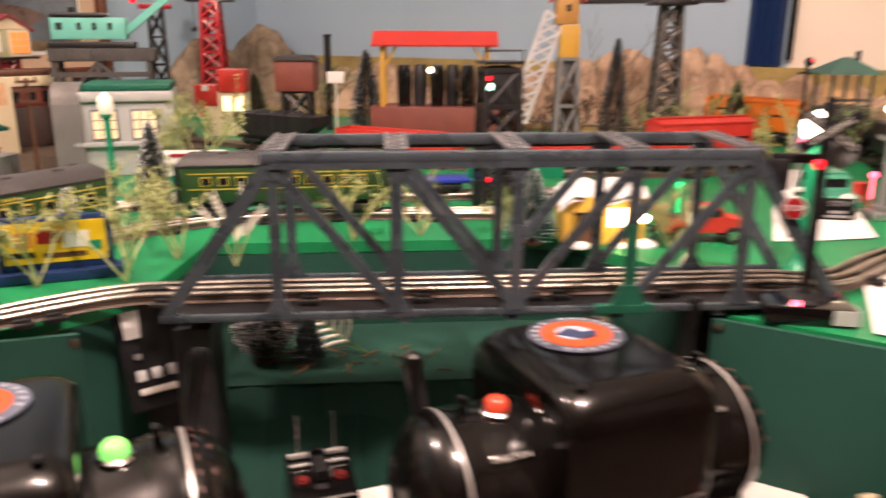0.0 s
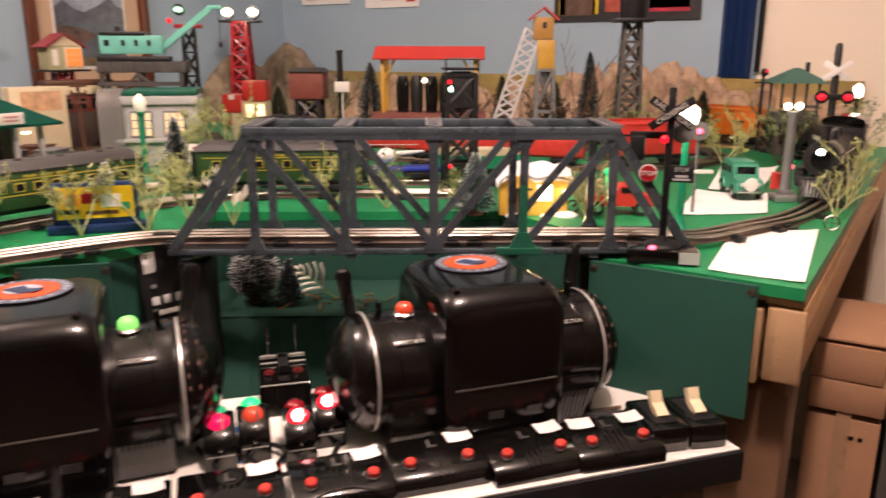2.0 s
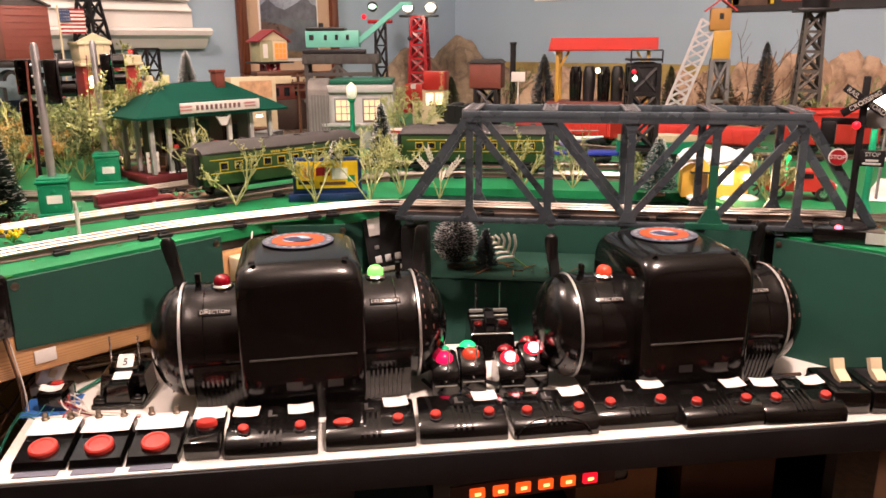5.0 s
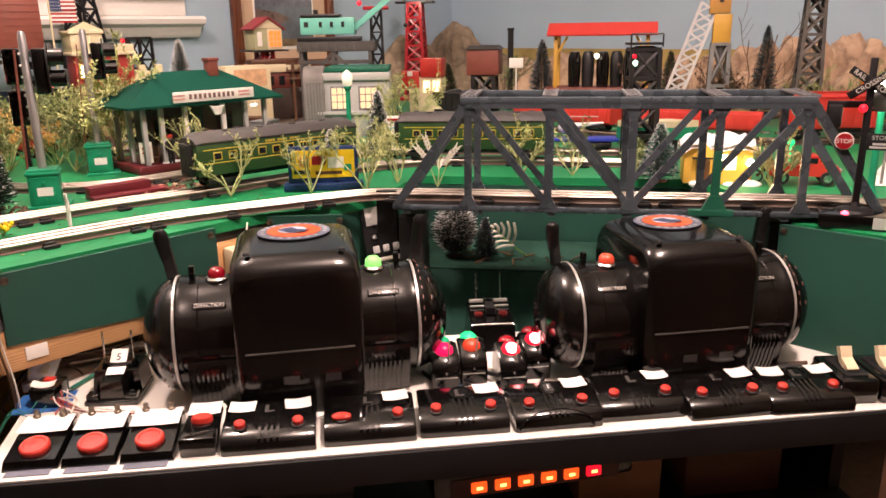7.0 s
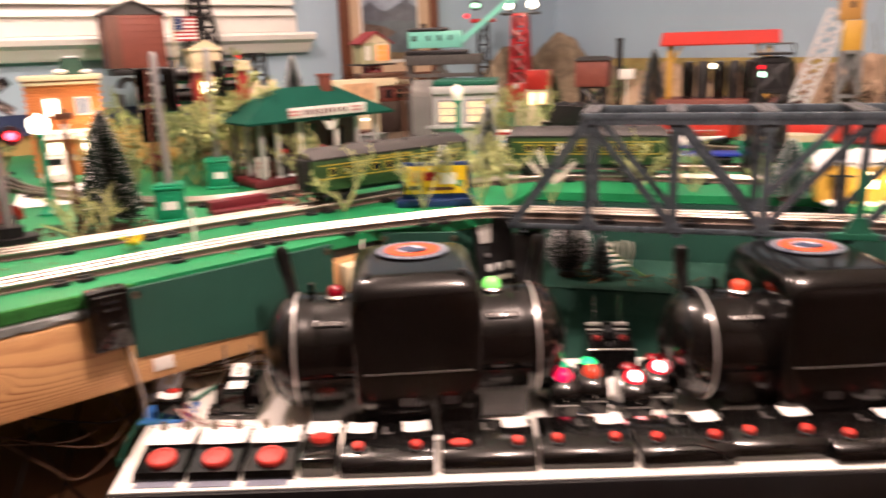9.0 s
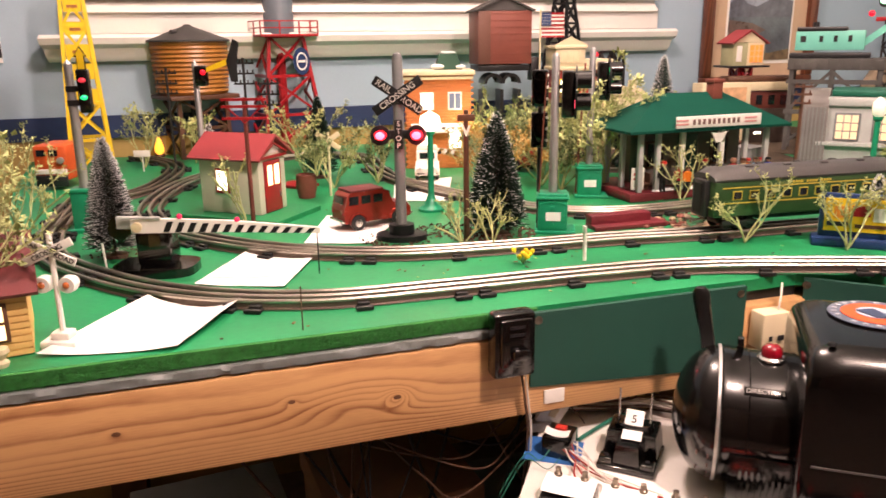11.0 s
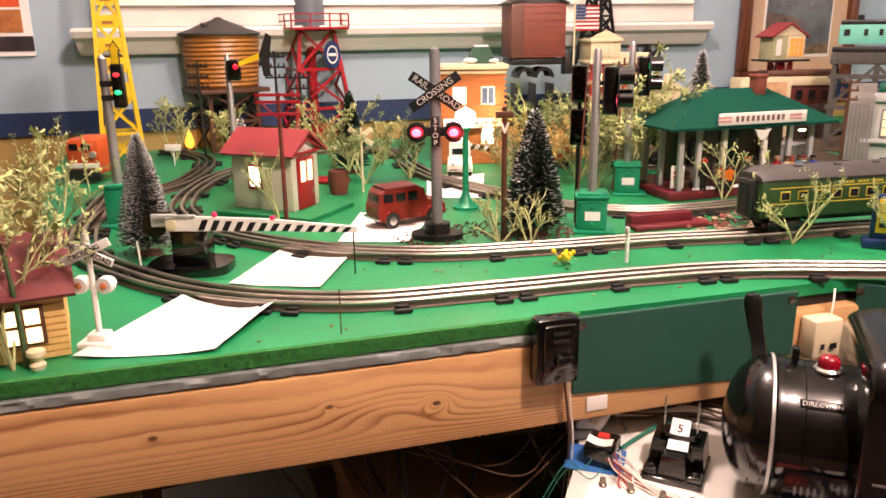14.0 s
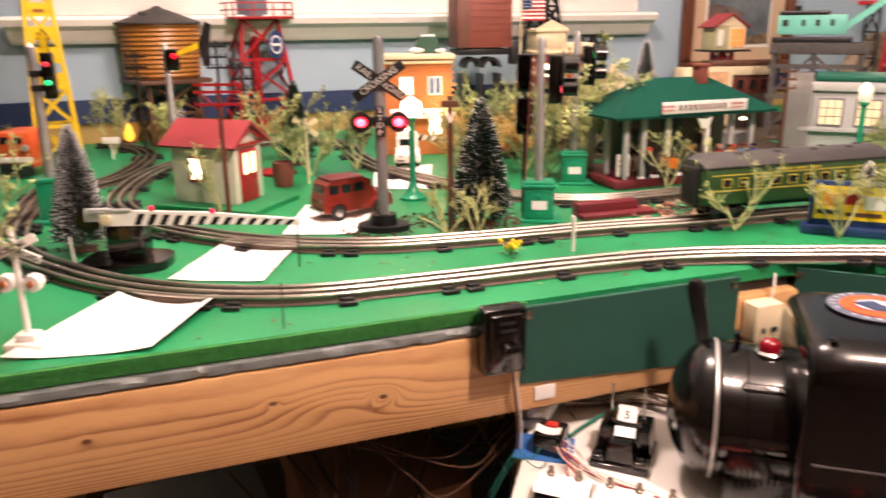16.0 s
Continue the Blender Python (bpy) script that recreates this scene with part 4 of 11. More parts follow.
        part("handle_tip", Shape().lathe([(0.0062, 0.0), (0.0076, 0.014), (0.0088, 0.030), (0.0084, 0.036), (0.0055, 0.0405), (0.0, 0.042)], 14, tilt_ @ pose(hx + sx * 0.0085, 0.050, cz + 0.070, 0, 9 * sx, 0) @ Matrix.Diagonal((1.0, 0.8, 1, 1))), GRIP, t, "thick rounded handle grip")
        part("small_knob", Shape().box(sx * (hw + 0.048), 0.0, cz + R + 0.008, 0.006, 0.010, 0.014, 0.0015), BLACK, t)
    return t


transformer((-0.4765, 0.2185, BZ), 54, "big glossy black twin-dial transformer with red and green caps", REDDIM, LIMELIT, 1.0)
transformer((-0.179, 0.555, BZ), 52.5, "big glossy black twin-dial transformer with orange-red cap", REDCAP, BAKELITE, 0.97, -20.0)


def paper_slip(parent, x, y, z, w, d, turn=0.0, curl=0.003, name="paper_label"):
    s = Shape()
    n = 6
    vs = []
    for j in (0, 1):
        for i in range(n + 1):
            u = i / n - 0.5
            vs.append((u * w, (j - 0.5) * d, curl * (2 * u) ** 2 + (0.0025 * j)))
    fs = [(i, i + 1, n + 2 + i, n + 1 + i) for i in range(n)]
    vs += [(a, b, c + 0.0005) for a, b, c in vs]
    k = 2 * (n + 1)
    fs = [tuple(reversed(f)) for f in fs] + [tuple(q + k for q in f) for f in fs]
    s.add(vs, fs, pose(x, y, z, 0, 0, turn))
    return part(name, s, PAPER, parent, "stuck-on white paper label")


def big_button(u, v, turn, w=0.052):
    c = thing("push_button", "black box with large round red push button", "push button", on_board(u, v), turn, group="large push buttons")
    s = Shape()
    d = 0.072
    vs = [(-w / 2, -d / 2, 0), (w / 2, -d / 2, 0), (w / 2, d / 2, 0), (-w / 2, d / 2, 0), (-w / 2 + 0.002, -d / 2 + 0.002, 0.010), (w / 2 - 0.002, -d / 2 + 0.002, 0.010), (w / 2 - 0.002, d / 2 - 0.003, 0.022), (-w / 2 + 0.002, d / 2 - 0.003, 0.022)]
    s.add(vs, [(3, 2, 1, 0), (4, 5, 6, 7), (0, 1, 5, 4), (1, 2, 6, 5), (2, 3, 7, 6), (3, 0, 4, 7)])
    part("case", s, BLACK, c, "black plastic case", False)
    tilt = pose(0, -0.016, 0.0130, 10.0, 0, 0)
    part("button", Shape().lathe([(0.0140, -0.002), (0.0142, 0.004), (0.0128, 0.0058), (0.0105, 0.0058), (0.0096, 0.0048), (0.0, 0.0052)], 28, tilt), REDB, c, "round red button")
    paper_slip(c, 0, 0.018, 0.0195, w * 0.94, 0.030, 0, 0.0008)
    for x in (-0.014, 0.012):
        part("terminal", Shape().lathe([(0.004, 0), (0.004, 0.004), (0.0028, 0.005), (0.0028, 0.010), (0, 0.0105)], 12, pose(x, d / 2 - 0.004, 0.0205)), mat("dull_nickel_terminal", (0.16, 0.13, 0.10), 0.35, 0.9), c, "dull metal screw terminal")
    part("foot_tape", Shape().box(0, -d / 2 - 0.004, 0.0006, w * 0.8, 0.012, 0.0008), mat("slate_tape", (0.14, 0.15, 0.20), 0.5), c, "", False)
    return c


for u, v, r in ((0.0415, 0.071, BH), (0.0965, 0.0695, BH), (0.1515, 0.069, BH)):
    big_button(u, v, r)


def small_button(u, v, turn):
    c = thing("push_button", "small black box with one oval red button", "push button", on_board(u, v), turn)
    part("case", Shape().box(0, 0, 0.0105, 0.036, 0.070, 0.021, 0.003), BLACK, c)
    part("button", Shape().lathe([(0.010, 0), (0.010, 0.004), (0.0085, 0.006), (0, 0.006)], 20, pose(0, 0.002, 0.0205) @ Matrix.Diagonal((1.1, 0.8, 1, 1))), REDB, c, "oval red button")
    paper_slip(c, 0, 0.024, 0.0215, 0.033, 0.022, 0, 0.001)
    part("lever", Shape().bar((-0.012, -0.03, 0.022), (0.012, -0.024, 0.022), 0.003, 0.002), STEEL, c, round_=False)
    part("cord", Shape().wire([(0.024, -0.03, 0.002), (0.022, -0.01, 0.020), (0.021, 0.02, 0.024), (0.014, 0.034, 0.022)], 0.0022), WIREW, c, "white cord")


small_button(0.200, 0.070, BH)


def switch_controller(u, v, turn, slips, oval=False, lens_flip=False):
    """Twin-button switch controller with sloping back and three ribs."""
    c = thing("switch_controller", "glossy black switch controller with two small red buttons", "switch", on_board(u, v), turn, group="switch controllers along the shelf edge")
    w, d = 0.094, 0.062
    prof = [(-d / 2, 0), (-d / 2, 0.007), (-d / 2 + 0.0012, 0.0115), (-d / 2 + 0.004, 0.0155), (-d / 2 + 0.009, 0.0185), (-d / 2 + 0.015, 0.0205), (d / 2 - 0.006, 0.0275), (d / 2, 0.025), (d / 2, 0)]
    n = len(prof)
    s = Shape()
    vs = [(x, y * sc, z * sc) for x, sc in ((-w / 2, 0.96), (-w / 2 + 0.003, 1), (w / 2 - 0.003, 1), (w / 2, 0.96)) for y, z in prof]
    fs = [tuple(range(n)), tuple(reversed(range(3 * n, 4 * n)))] + [(j * n + i, (j + 1) * n + i, (j + 1) * n + (i + 1) % n, j * n + (i + 1) % n) for j in range(3) for i in range(n)]
    s.add(vs, [tuple(reversed(f)) for f in fs])
    part("case", s, BLACK, c, "glossy black case")
    for x in (-0.009, -0.003, 0.003, 0.009):
        part("rib", Shape().sweep([(x, -d / 2 + 0.0004, 0.006), (x, -d / 2 + 0.0035, 0.0155), (x, -d / 2 + 0.010, 0.0195), (x, 0.004, 0.0245)], [(-0.0013, -0.002), (0.0013, -0.002), (0.0013, 0.0010), (-0.0013, 0.0010)]), BLACK, c)
    part("round_mark", Shape().lathe([(0.012, -0.001), (0.012, 0.0012), (0.010, 0.0012), (0.010, 0.0005), (0.0, 0.0005)], 24, pose(0, 0.014, 0.0260, 9, 0, 0)), BLACK, c)
    part("mark_figure", Shape().prism([(-0.006, -0.006), (0.004, -0.006), (0.004, -0.003), (-0.002, -0.003), (-0.002, 0.006), (-0.006, 0.006)], 0.0005, 0.0011, pose(0, 0.014, 0.0260, 9, 0, 0)), mat("mark_grey", (0.035, 0.033, 0.032), 0.5), c, "", False)
    for x in (-0.029, 0.029):
        part("button_collar", Shape().lathe([(0.0072, -0.002), (0.0072, 0.0006), (0.0062, 0.0012)], 18, pose(x, -0.012, 0.0215, 9, 0, 0)), BLACKM, c)
        if oval and x < 0:
            part("button", Shape().lathe([(0.006, 0), (0.006, 0.003), (0.0045, 0.0045), (0, 0.0045)], 18, pose(x, -0.012, 0.0222, 9, 0, 0) @ Matrix.Diagonal((1.7, 0.9, 1, 1))), REDB, c, "oval red button")
        else:
            part("button", Shape().lathe([(0.0056, 0), (0.0056, 0.0055), (0.004, 0.007), (0, 0.0072)], 18, pose(x, -0.012, 0.0215, 9, 0, 0)), REDB, c, "small red button")
    for k, x in enumerate((-0.027, 0.030)):
        if slips[k]:
            paper_slip(c, x - 0.002, 0.018, 0.0265, 0.027, 0.017, (-4, 6)[k], 0.0014)
    return c


for k, (u, v, dt, sl_) in enumerate(((0.2685, 0.063, 0, (1, 1)), (0.3705, 0.0655, 0, (0, 1)), (0.469, 0.0675, -1, (0, 1)), (0.565, 0.065, 1, (0, 1)), (0.6605, 0.0715, 0, (0, 1)), (0.755, 0.0605, 1, (0, 1)), (0.847, 0.0570, -2, (1, 1)))):
    switch_controller(u + (0.001 if k < 3 else 0.0035), v, BH + dt, sl_, oval=(k == 1))
sh = thing("lever_cover", "black curved plastic cover leaning on a controller", "cover", on_board(0.566, 0.032), BH)
part("cover", Shape().lathe([(0.040, -0.002), (0.041, 0.0), (0.040, 0.002)], 20, pose(0, 0, 0.002, 82, 0, 0) @ Matrix.Diagonal((1, 0.55, 1, 1)), turn=0.5), BLACK, sh)


def lever_switch(u, v, turn):
    c = thing("lever_switch", "black box switch with ivory flip lever", "switch", on_board(u, v), turn, group="lever switches")
    part("case", Shape().box(0, 0, 0.014, 0.042, 0.072, 0.028, 0.004), BLACK, c)
    part("plate", Shape().box(0, 0.0, 0.0288, 0.026, 0.05, 0.002, 0.0008), BLACKM, c)
    part("lever", Shape().sweep([(0, -0.014, 0.029), (0, -0.006, 0.033), (0, 0.003, 0.037), (0, 0.007, 0.046), (0, 0.009, 0.050)], [(-0.0065, -0.004), (0.0065, -0.004), (0.0065, 0.004), (-0.0065, 0.004)]), IVORY, c, "ivory plastic lever")
    return c


lever_switch(0.914, 0.074, BH - 6)
lever_switch(0.957, 0.069, BH - 6)


def lit_controller(u, v, turn, front, back):
    c = thing("illuminated_controller", "small arched black controller with glowing lamp caps", "switch", on_board(u, v), turn, group="illuminated controllers")
    w = 0.032
    prof = [(-0.027, 0), (-0.0285, 0.020), (-0.027, 0.030), (-0.0175, 0.0385), (-0.004, 0.043), (0.006, 0.047), (0.016, 0.044), (0.026, 0.032), (0.028, 0.0)]
    n = len(prof)
    xs_ = ((-w / 2, 0.93), (-w / 2 + 0.003, 1.0), (w / 2 - 0.003, 1.0), (w / 2, 0.93))
    vs = [(x, y * k, z * (0.5 + 0.5 * k)) for x, k in xs_ for y, z in prof]
    fs = [tuple(reversed(range(n))), tuple(range(3 * n, 4 * n))] + [(j * n + i, j * n + (i + 1) % n, (j + 1) * n + (i + 1) % n, (j + 1) * n + i) for j in range(3) for i in range(n)]
    part("case", Shape().add(vs, fs), BLACK, c, "glossy black arched case")
    part("seam", Shape().box(0, -0.0283, 0.0165, w - 0.006, 0.0008, 0.0012), SILVER, c, "thin bright seam", False)
    part("rivet", Shape().ball(0, -0.0284, 0.0225, 0.0016, 8), STEEL, c)
    lc = part("lamp_cap", Shape().lathe([(0.0112, 0.0), (0.0114, 0.0035), (0.0104, 0.0080), (0.0076, 0.0114), (0.0036, 0.0132), (0.0, 0.0136)], 22, pose(0, -0.005, 0.0372, 4, 0, 0)), front, c, "glowing ribbed lamp cap")
    if front is PINKLIT:
        part("lamp_core", Shape().ball(0, -0.0095, 0.0445, 0.0076, 14), glow_mat("pink_white_core", (1.0, 0.30, 0.30), 14.0), lc, "white-hot lamp core")
    part("lamp_cap", Shape().lathe([(0.0108, 0), (0.0110, 0.0035), (0.0098, 0.0085), (0.0062, 0.0118), (0.0, 0.0132)], 20, pose(-0.001, 0.014, 0.0385, 0, 0, 0)), back, c, "lamp cap")
    part("lever_socket", Shape().lathe([(0.0030, 0), (0.0026, 0.0012), (0.0010, 0.0014)], 10, pose(0.003, -0.0225, 0.0335, 40, 0, 0)), BLACKM, c)
    part("lever", Shape().rod((0.003, -0.0225, 0.033), (0.0045, -0.0225, 0.060), 0.0010), SILVER, c, "thin upright rod")
    return c


lit_controller(0.463, 0.168, BH, MAGENTA, GREENCAP)
lit_controller(0.497, 0.176, BH, REDCAP, GREENLIT)
lit_controller(0.541, 0.158, BH, PINKLIT, REDDIM)
lit_controller(0.575, 0.182, BH, PINKLIT, REDDIM)


def frustum(w0, d0, z0, w1, d1, zf, zb, cy=0.0):
    """A block that narrows upward, with a top that slopes from zf in front to zb behind."""
    lo = [(-w0 / 2, -d0 / 2 + cy, z0), (w0 / 2, -d0 / 2 + cy, z0), (w0 / 2, d0 / 2 + cy, z0), (-w0 / 2, d0 / 2 + cy, z0)]
    e = 0.0016
    mid = [(x * w1 / w0, cy + (y - cy) * d1 / d0, (zf if y < cy else zb) - e) for x, y, z in lo]
    up = [(x * (1 - 2 * e / w1), cy + (y - cy) * (1 - 2 * e / d1), z + e) for x, y, z in mid]
    fs = [(3, 2, 1, 0), (8, 9, 10, 11)] + [(4 * r + k, 4 * r + (k + 1) % 4, 4 * r + 4 + (k + 1) % 4, 4 * r + 4 + k) for r in (0, 1) for k in range(4)]
    return lo + mid + up, fs


def numbered_relay(u, v, turn):
    c = thing("relay_box", "black moulded relay box with two rods and a numbered paper tag", "relay", on_board(u, v), turn, group="relay boxes")
    c.scale = (0.76, 0.76, 0.80)
    part("base", Shape().box(0, -0.002, 0.004, 0.078, 0.086, 0.008, 0.002), BLACK, c)
    part("case", Shape().add(*frustum(0.074, 0.050, 0.006, 0.066, 0.044, 0.040, 0.044, 0.014)), BLACK, c, "moulded black case", False)
    part("nose", Shape().add(*frustum(0.036, 0.040, 0.006, 0.030, 0.034, 0.035, 0.041, -0.018)), BLACK, c, "raised black nose", False)
    part("saddle", Shape().wire(smooth([(-0.023, 0.018, 0.046), (-0.021, 0.004, 0.0455), (0, -0.001, 0.045), (0.021, 0.004, 0.0455), (0.023, 0.018, 0.046)], 5), 0.0036), BLACK, c, "curved black bail")
    for x in (-0.028, 0.028):
        part("foot", Shape().box(x, -0.032, 0.010, 0.018, 0.018, 0.012, 0.002), BLACK, c)
        part("foot_screw", Shape().lathe([(0.0034, 0.0158), (0.0030, 0.0172), (0, 0.0174)], 12, pose(x, -0.031, 0)), BLACKM, c)
    for x in (-0.0215, 0.0215):
        part("rod", Shape().rod((x, 0.012, 0.042), (x, 0.014, 0.092), 0.0015), STEEL, c, "thin steel rod")
    tg_ = part("paper_label", Shape().box(0, 0, 0, 0.025, 0.026, 0.0007, 0, pose(0, 0.012, 0.0525, 38, 0, 0)), PAPER, c, "white paper label with a number", False)
    lettering("lettering", "5", 0.016, BLACKM, tg_, pose(0, 0.0105, 0.0522, 38, 0, 0), "number on the label")
    part("paper_label", Shape().box(0, 0, 0, 0.026, 0.020, 0.0007, 0, pose(0.002, -0.014, 0.0412, 10, 0, 4)), PAPER, c, "small square paper label", False)
    return c


def contact_relay(u, v, turn):
    c = thing("relay_box", "black boxy relay with two rods and bright clips on the shelf", "relay", on_board(u, v), turn, group="relay boxes")
    part("case", Shape().add(*frustum(0.062, 0.070, 0.0, 0.057, 0.056, 0.036, 0.048)), BLACK, c, "sloping black case", False)
    # silver strip paints the highlight on the black front edge
    part("edge_strip", Shape().box(0, -0.0285, 0.0360, 0.052, 0.0012, 0.0010), SILVER, c, "painted highlight along the front edge", False)
    part("centre_block", Shape().box(0, 0.006, 0.0465, 0.012, 0.030, 0.010, 0.001), BLACKM, c, "", False)
    for x in (-0.0165, 0.0165):
        part("clip", Shape().box(x, 0.022, 0.0505, 0.019, 0.004, 0.0045, 0.0008).box(x, 0.011, 0.0470, 0.019, 0.003, 0.002, 0.0006), SILVER, c, "bright metal clip")
        part("contact", Shape().lathe([(0.0058, 0), (0.0058, 0.0025), (0.0034, 0.0025), (0.0034, 0.0040), (0, 0.0040)], 14, pose(x, -0.005, 0.0407, 11, 0, 0)), mat("dark_red_contact", (0.09, 0.008, 0.008), 0.3), c, "dark red contact")
        part("rod", Shape().rod((x, 0.024, 0.045), (x, 0.026, 0.088), 0.0014), STEEL, c, "thin steel rod")
    part("knob", Shape().lathe([(0.009, 0), (0.008, 0.005), (0, 0.007)], 16, pose(0, 0.024, 0.047)), BLACK, c)
    return c


contact_relay(0.540, 0.277, BH - 3)
numbered_relay(0.084, 0.196, BH - 3)
wb = thing("wall_socket", "white plastic plug socket with trailing wires", "socket", on_board(-0.024, 0.232), BH + 24)
part("body", Shape().box(0, 0, 0.030, 0.028, 0.022, 0.040, 0.004, pose(0, 0, 0, 14, 24, 0)), WHITE, wb)
part("slot", Shape().box(0, -0.0115, 0.032, 0.008, 0.001, 0.012, 0, pose(0, 0, 0, 14, 24, 0)), IVORY, wb, "raised ivory slot", False)
part("screw", Shape().box(-0.006, -0.0115, 0.045, 0.003, 0.001, 0.003, 0, pose(0, 0, 0, 14, 24, 0)), BLACKM, wb, "", False)
part("base", Shape().box(0, 0, 0.006, 0.03, 0.034, 0.012, 0.002), GREYL, wb)
rs = thing("slide_switch", "small black slide switch with red slider", "switch", on_board(0.010, 0.184), BH - 4)
part("body", Shape().box(0, 0, 0.012, 0.030, 0.036, 0.024, 0.002), BLACK, rs)
part("slider", Shape().box(0, 0.004, 0.0255, 0.012, 0.010, 0.005, 0.001), REDB, rs, "red slider")
paper_slip(rs, 0, -0.010, 0.0245, 0.026, 0.010)
solo("blue_tape", Shape().box(0, 0, 0.0006, 0.06, 0.05, 0.0008), BLUETAPE, "strip of blue tape on the shelf", "tape", at=pose(*on_board(0.004, 0.182), 0, 0, BH + 6), round_=False)
solo("blue_tape", Shape().box(0, 0, 0.0006, 0.03, 0.08, 0.0008), BLUETAPE, "strip of blue tape on the shelf", "tape", at=pose(*on_board(0.475, 0.19), 0, 0, BH), round_=False)
rnd = random.Random(11)
for k in range(10):
    a = Vector(on_board(0.022 + rnd.uniform(-0.006, 0.006), 0.176 + rnd.uniform(-0.012, 0.02), BZ + rnd.uniform(0.008, 0.02)))
    b = Vector(on_board(0.045 + 0.013 * k + rnd.uniform(-0.006, 0.006), rnd.uniform(0.102, 0.112), BZ + rnd.uniform(0.014, 0.022)))
    m1 = Vector(on_board(0.036 + rnd.uniform(-0.006, 0.006), 0.160 + rnd.uniform(-0.01, 0.01), BZ + rnd.uniform(0.004, 0.012)))
    m2 = m1.lerp(b, 0.55) + bv * -0.010 + Vector((0, 0, rnd.uniform(-0.002, 0.004)))
    solo("wire", Shape().wire([a, m1, m2, b], 0.0009), (COPPER, WIREW, COPPER, WIREW, WIREW)[k % 5], ("red", "white", "red", "white", "white")[k % 5] + " insulated wire lying on the shelf", "wire")
for k, (p0, p1, p2, p3) in enumerate((((0.004, 0.162), (-0.004, 0.152), (-0.020, 0.150), (-0.040, 0.128)), ((0.018, 0.150), (0.008, 0.138), (-0.016, 0.140), (-0.036, 0.118)))):
    solo("wire", Shape().wire([on_board(*p0, BZ + 0.012), on_board(*p1, BZ + 0.004), on_board(*p2, BZ + 0.008), on_board(*p3, BZ - 0.03)], 0.0006), WIREG, "green wire curling off the shelf end", "wire")
solo("wire", Shape().wire([on_board(0.026, 0.205, BZ + 0.006), on_board(0.036, 0.235, BZ + 0.004), on_board(0.058, 0.275, BZ + 0.006), on_board(0.08, 0.288, BZ + 0.006)], 0.0022), WIREG, "thick green wire running back on the shelf", "wire")
for k in range(11):
    z = BZ + 0.002 + rnd.uniform(0, 0.012)
    e_ = rnd.uniform(-0.012, 0.012)
    solo("wire", Shape().wire([on_board(-0.004 + rnd.uniform(-0.006, 0.012), 0.268 + e_ * 0.4, z + 0.006), on_board(0.04, 0.285 + e_ * 0.7, z + 0.006), on_board(0.085, 0.300 + e_ + rnd.uniform(-0.008, 0.008), z + 0.010), on_board(0.13, 0.300 + e_, z + 0.008), on_board(0.19, 0.290 + e_ * 0.6, z)], rnd.uniform(0.0010, 0.0016)), (WIREW, WIREB, WIREW, WIREB, COPPER)[k % 5], "thin wire in the bunch behind the transformer", "wire")
for k in range(3):
    solo("cable", Shape().wire([on_board(0.44 + 0.03 * k, 0.19, BZ + 0.003), on_board(0.47 + 0.03 * k, 0.10 + 0.02 * k, BZ + 0.012), on_board(0.50 + 0.03 * k, 0.11, BZ + 0.005), on_board(0.56 + 0.02 * k, 0.20, BZ + 0.004)], 0.0025), BLACKM, "black cable looping on the shelf", "cable")
for k in range(6):
    solo("cable", Shape().wire([on_board(0.74 + 0.012 * k, 0.235 - 0.008 * k, BZ + 0.004), on_board(0.79 + 0.010 * k, 0.190 - 0.006 * k, BZ + 0.004 + 0.002 * (k % 3)), on_board(0.84 + 0.008 * k, 0.165 - 0.010 * k, BZ + 0.004), on_board(0.90 + 0.004 * k, 0.112 + 0.012 * (k % 3), BZ + 0.006)], 0.0024 if k % 3 else 0.0036), WIREB if k == 2 else BLACKM, "dark cable lying behind the lever switches", "cable")
ck_ = thing("cable_plug", "black rubber plug lying on the shelf", "plug", on_board(0.835, 0.150), BH - 25)
part("body", Shape().box(0, 0, 0.010, 0.040, 0.024, 0.020, 0.005), BLACKM, ck_)
part("collar", Shape().lathe([(0.009, 0), (0.008, 0.006), (0.004, 0.018)], 14, pose(0.018, 0, 0.010, 0, 90, 0)), BLACKM, ck_)
for u, v, w, d, r in ((0.46, 0.195, 0.05, 0.035, 20), (0.555, 0.235, 0.04, 0.07, -20), (0.335, 0.115, 0.05, 0.03, 5), (0.60, 0.125, 0.05, 0.03, 0)):
    c = solo("paper_slip", Shape().box(0, 0, 0.0015, w, d, 0.0008), PAPER, "loose white paper slip on the shelf", "paper", at=pose(*on_board(u, v), 3, 0, BH + r), round_=False)
# power strip with glowing switches and boxes below the shelf
ps = thing("power_strip", "black power strip with six glowing switches under the shelf", "power strip", on_board(0.551, 0.075, 0), BH + 6)
part("body", Shape().box(0, 0.012, 0.7355, 0.235, 0.05, 0.042, 0.006), BLACK, ps, "glossy black strip body")
part("plate", Shape().box(0, -0.0135, 0.7275, 0.196, 0.002, 0.022), mat("dark_red_plate", (0.05, 0.012, 0.008), 0.4), ps, "dark plate", False)
for k in range(6):
    sw = part("switch", Shape().box(-0.0668 + 0.0267 * k, -0.015, 0.7275, 0.0175, 0.005, 0.0125, 0.0015), AMBERLIT if k < 5 else REDLIT, ps, "glowing switch")
    part("slot_mark", Shape().box(-0.0668 + 0.0267 * k, -0.0178, 0.7275, 0.007, 0.0006, 0.0036), glow_mat("switch_lamp_core", (1.0, 0.55, 0.16), 3.0), sw, "bright lamp core", False)
lower = thing("lower_shelf", "dark lower shelf beneath the control shelf", "shelf", on_board(0, 0, 0), BH)
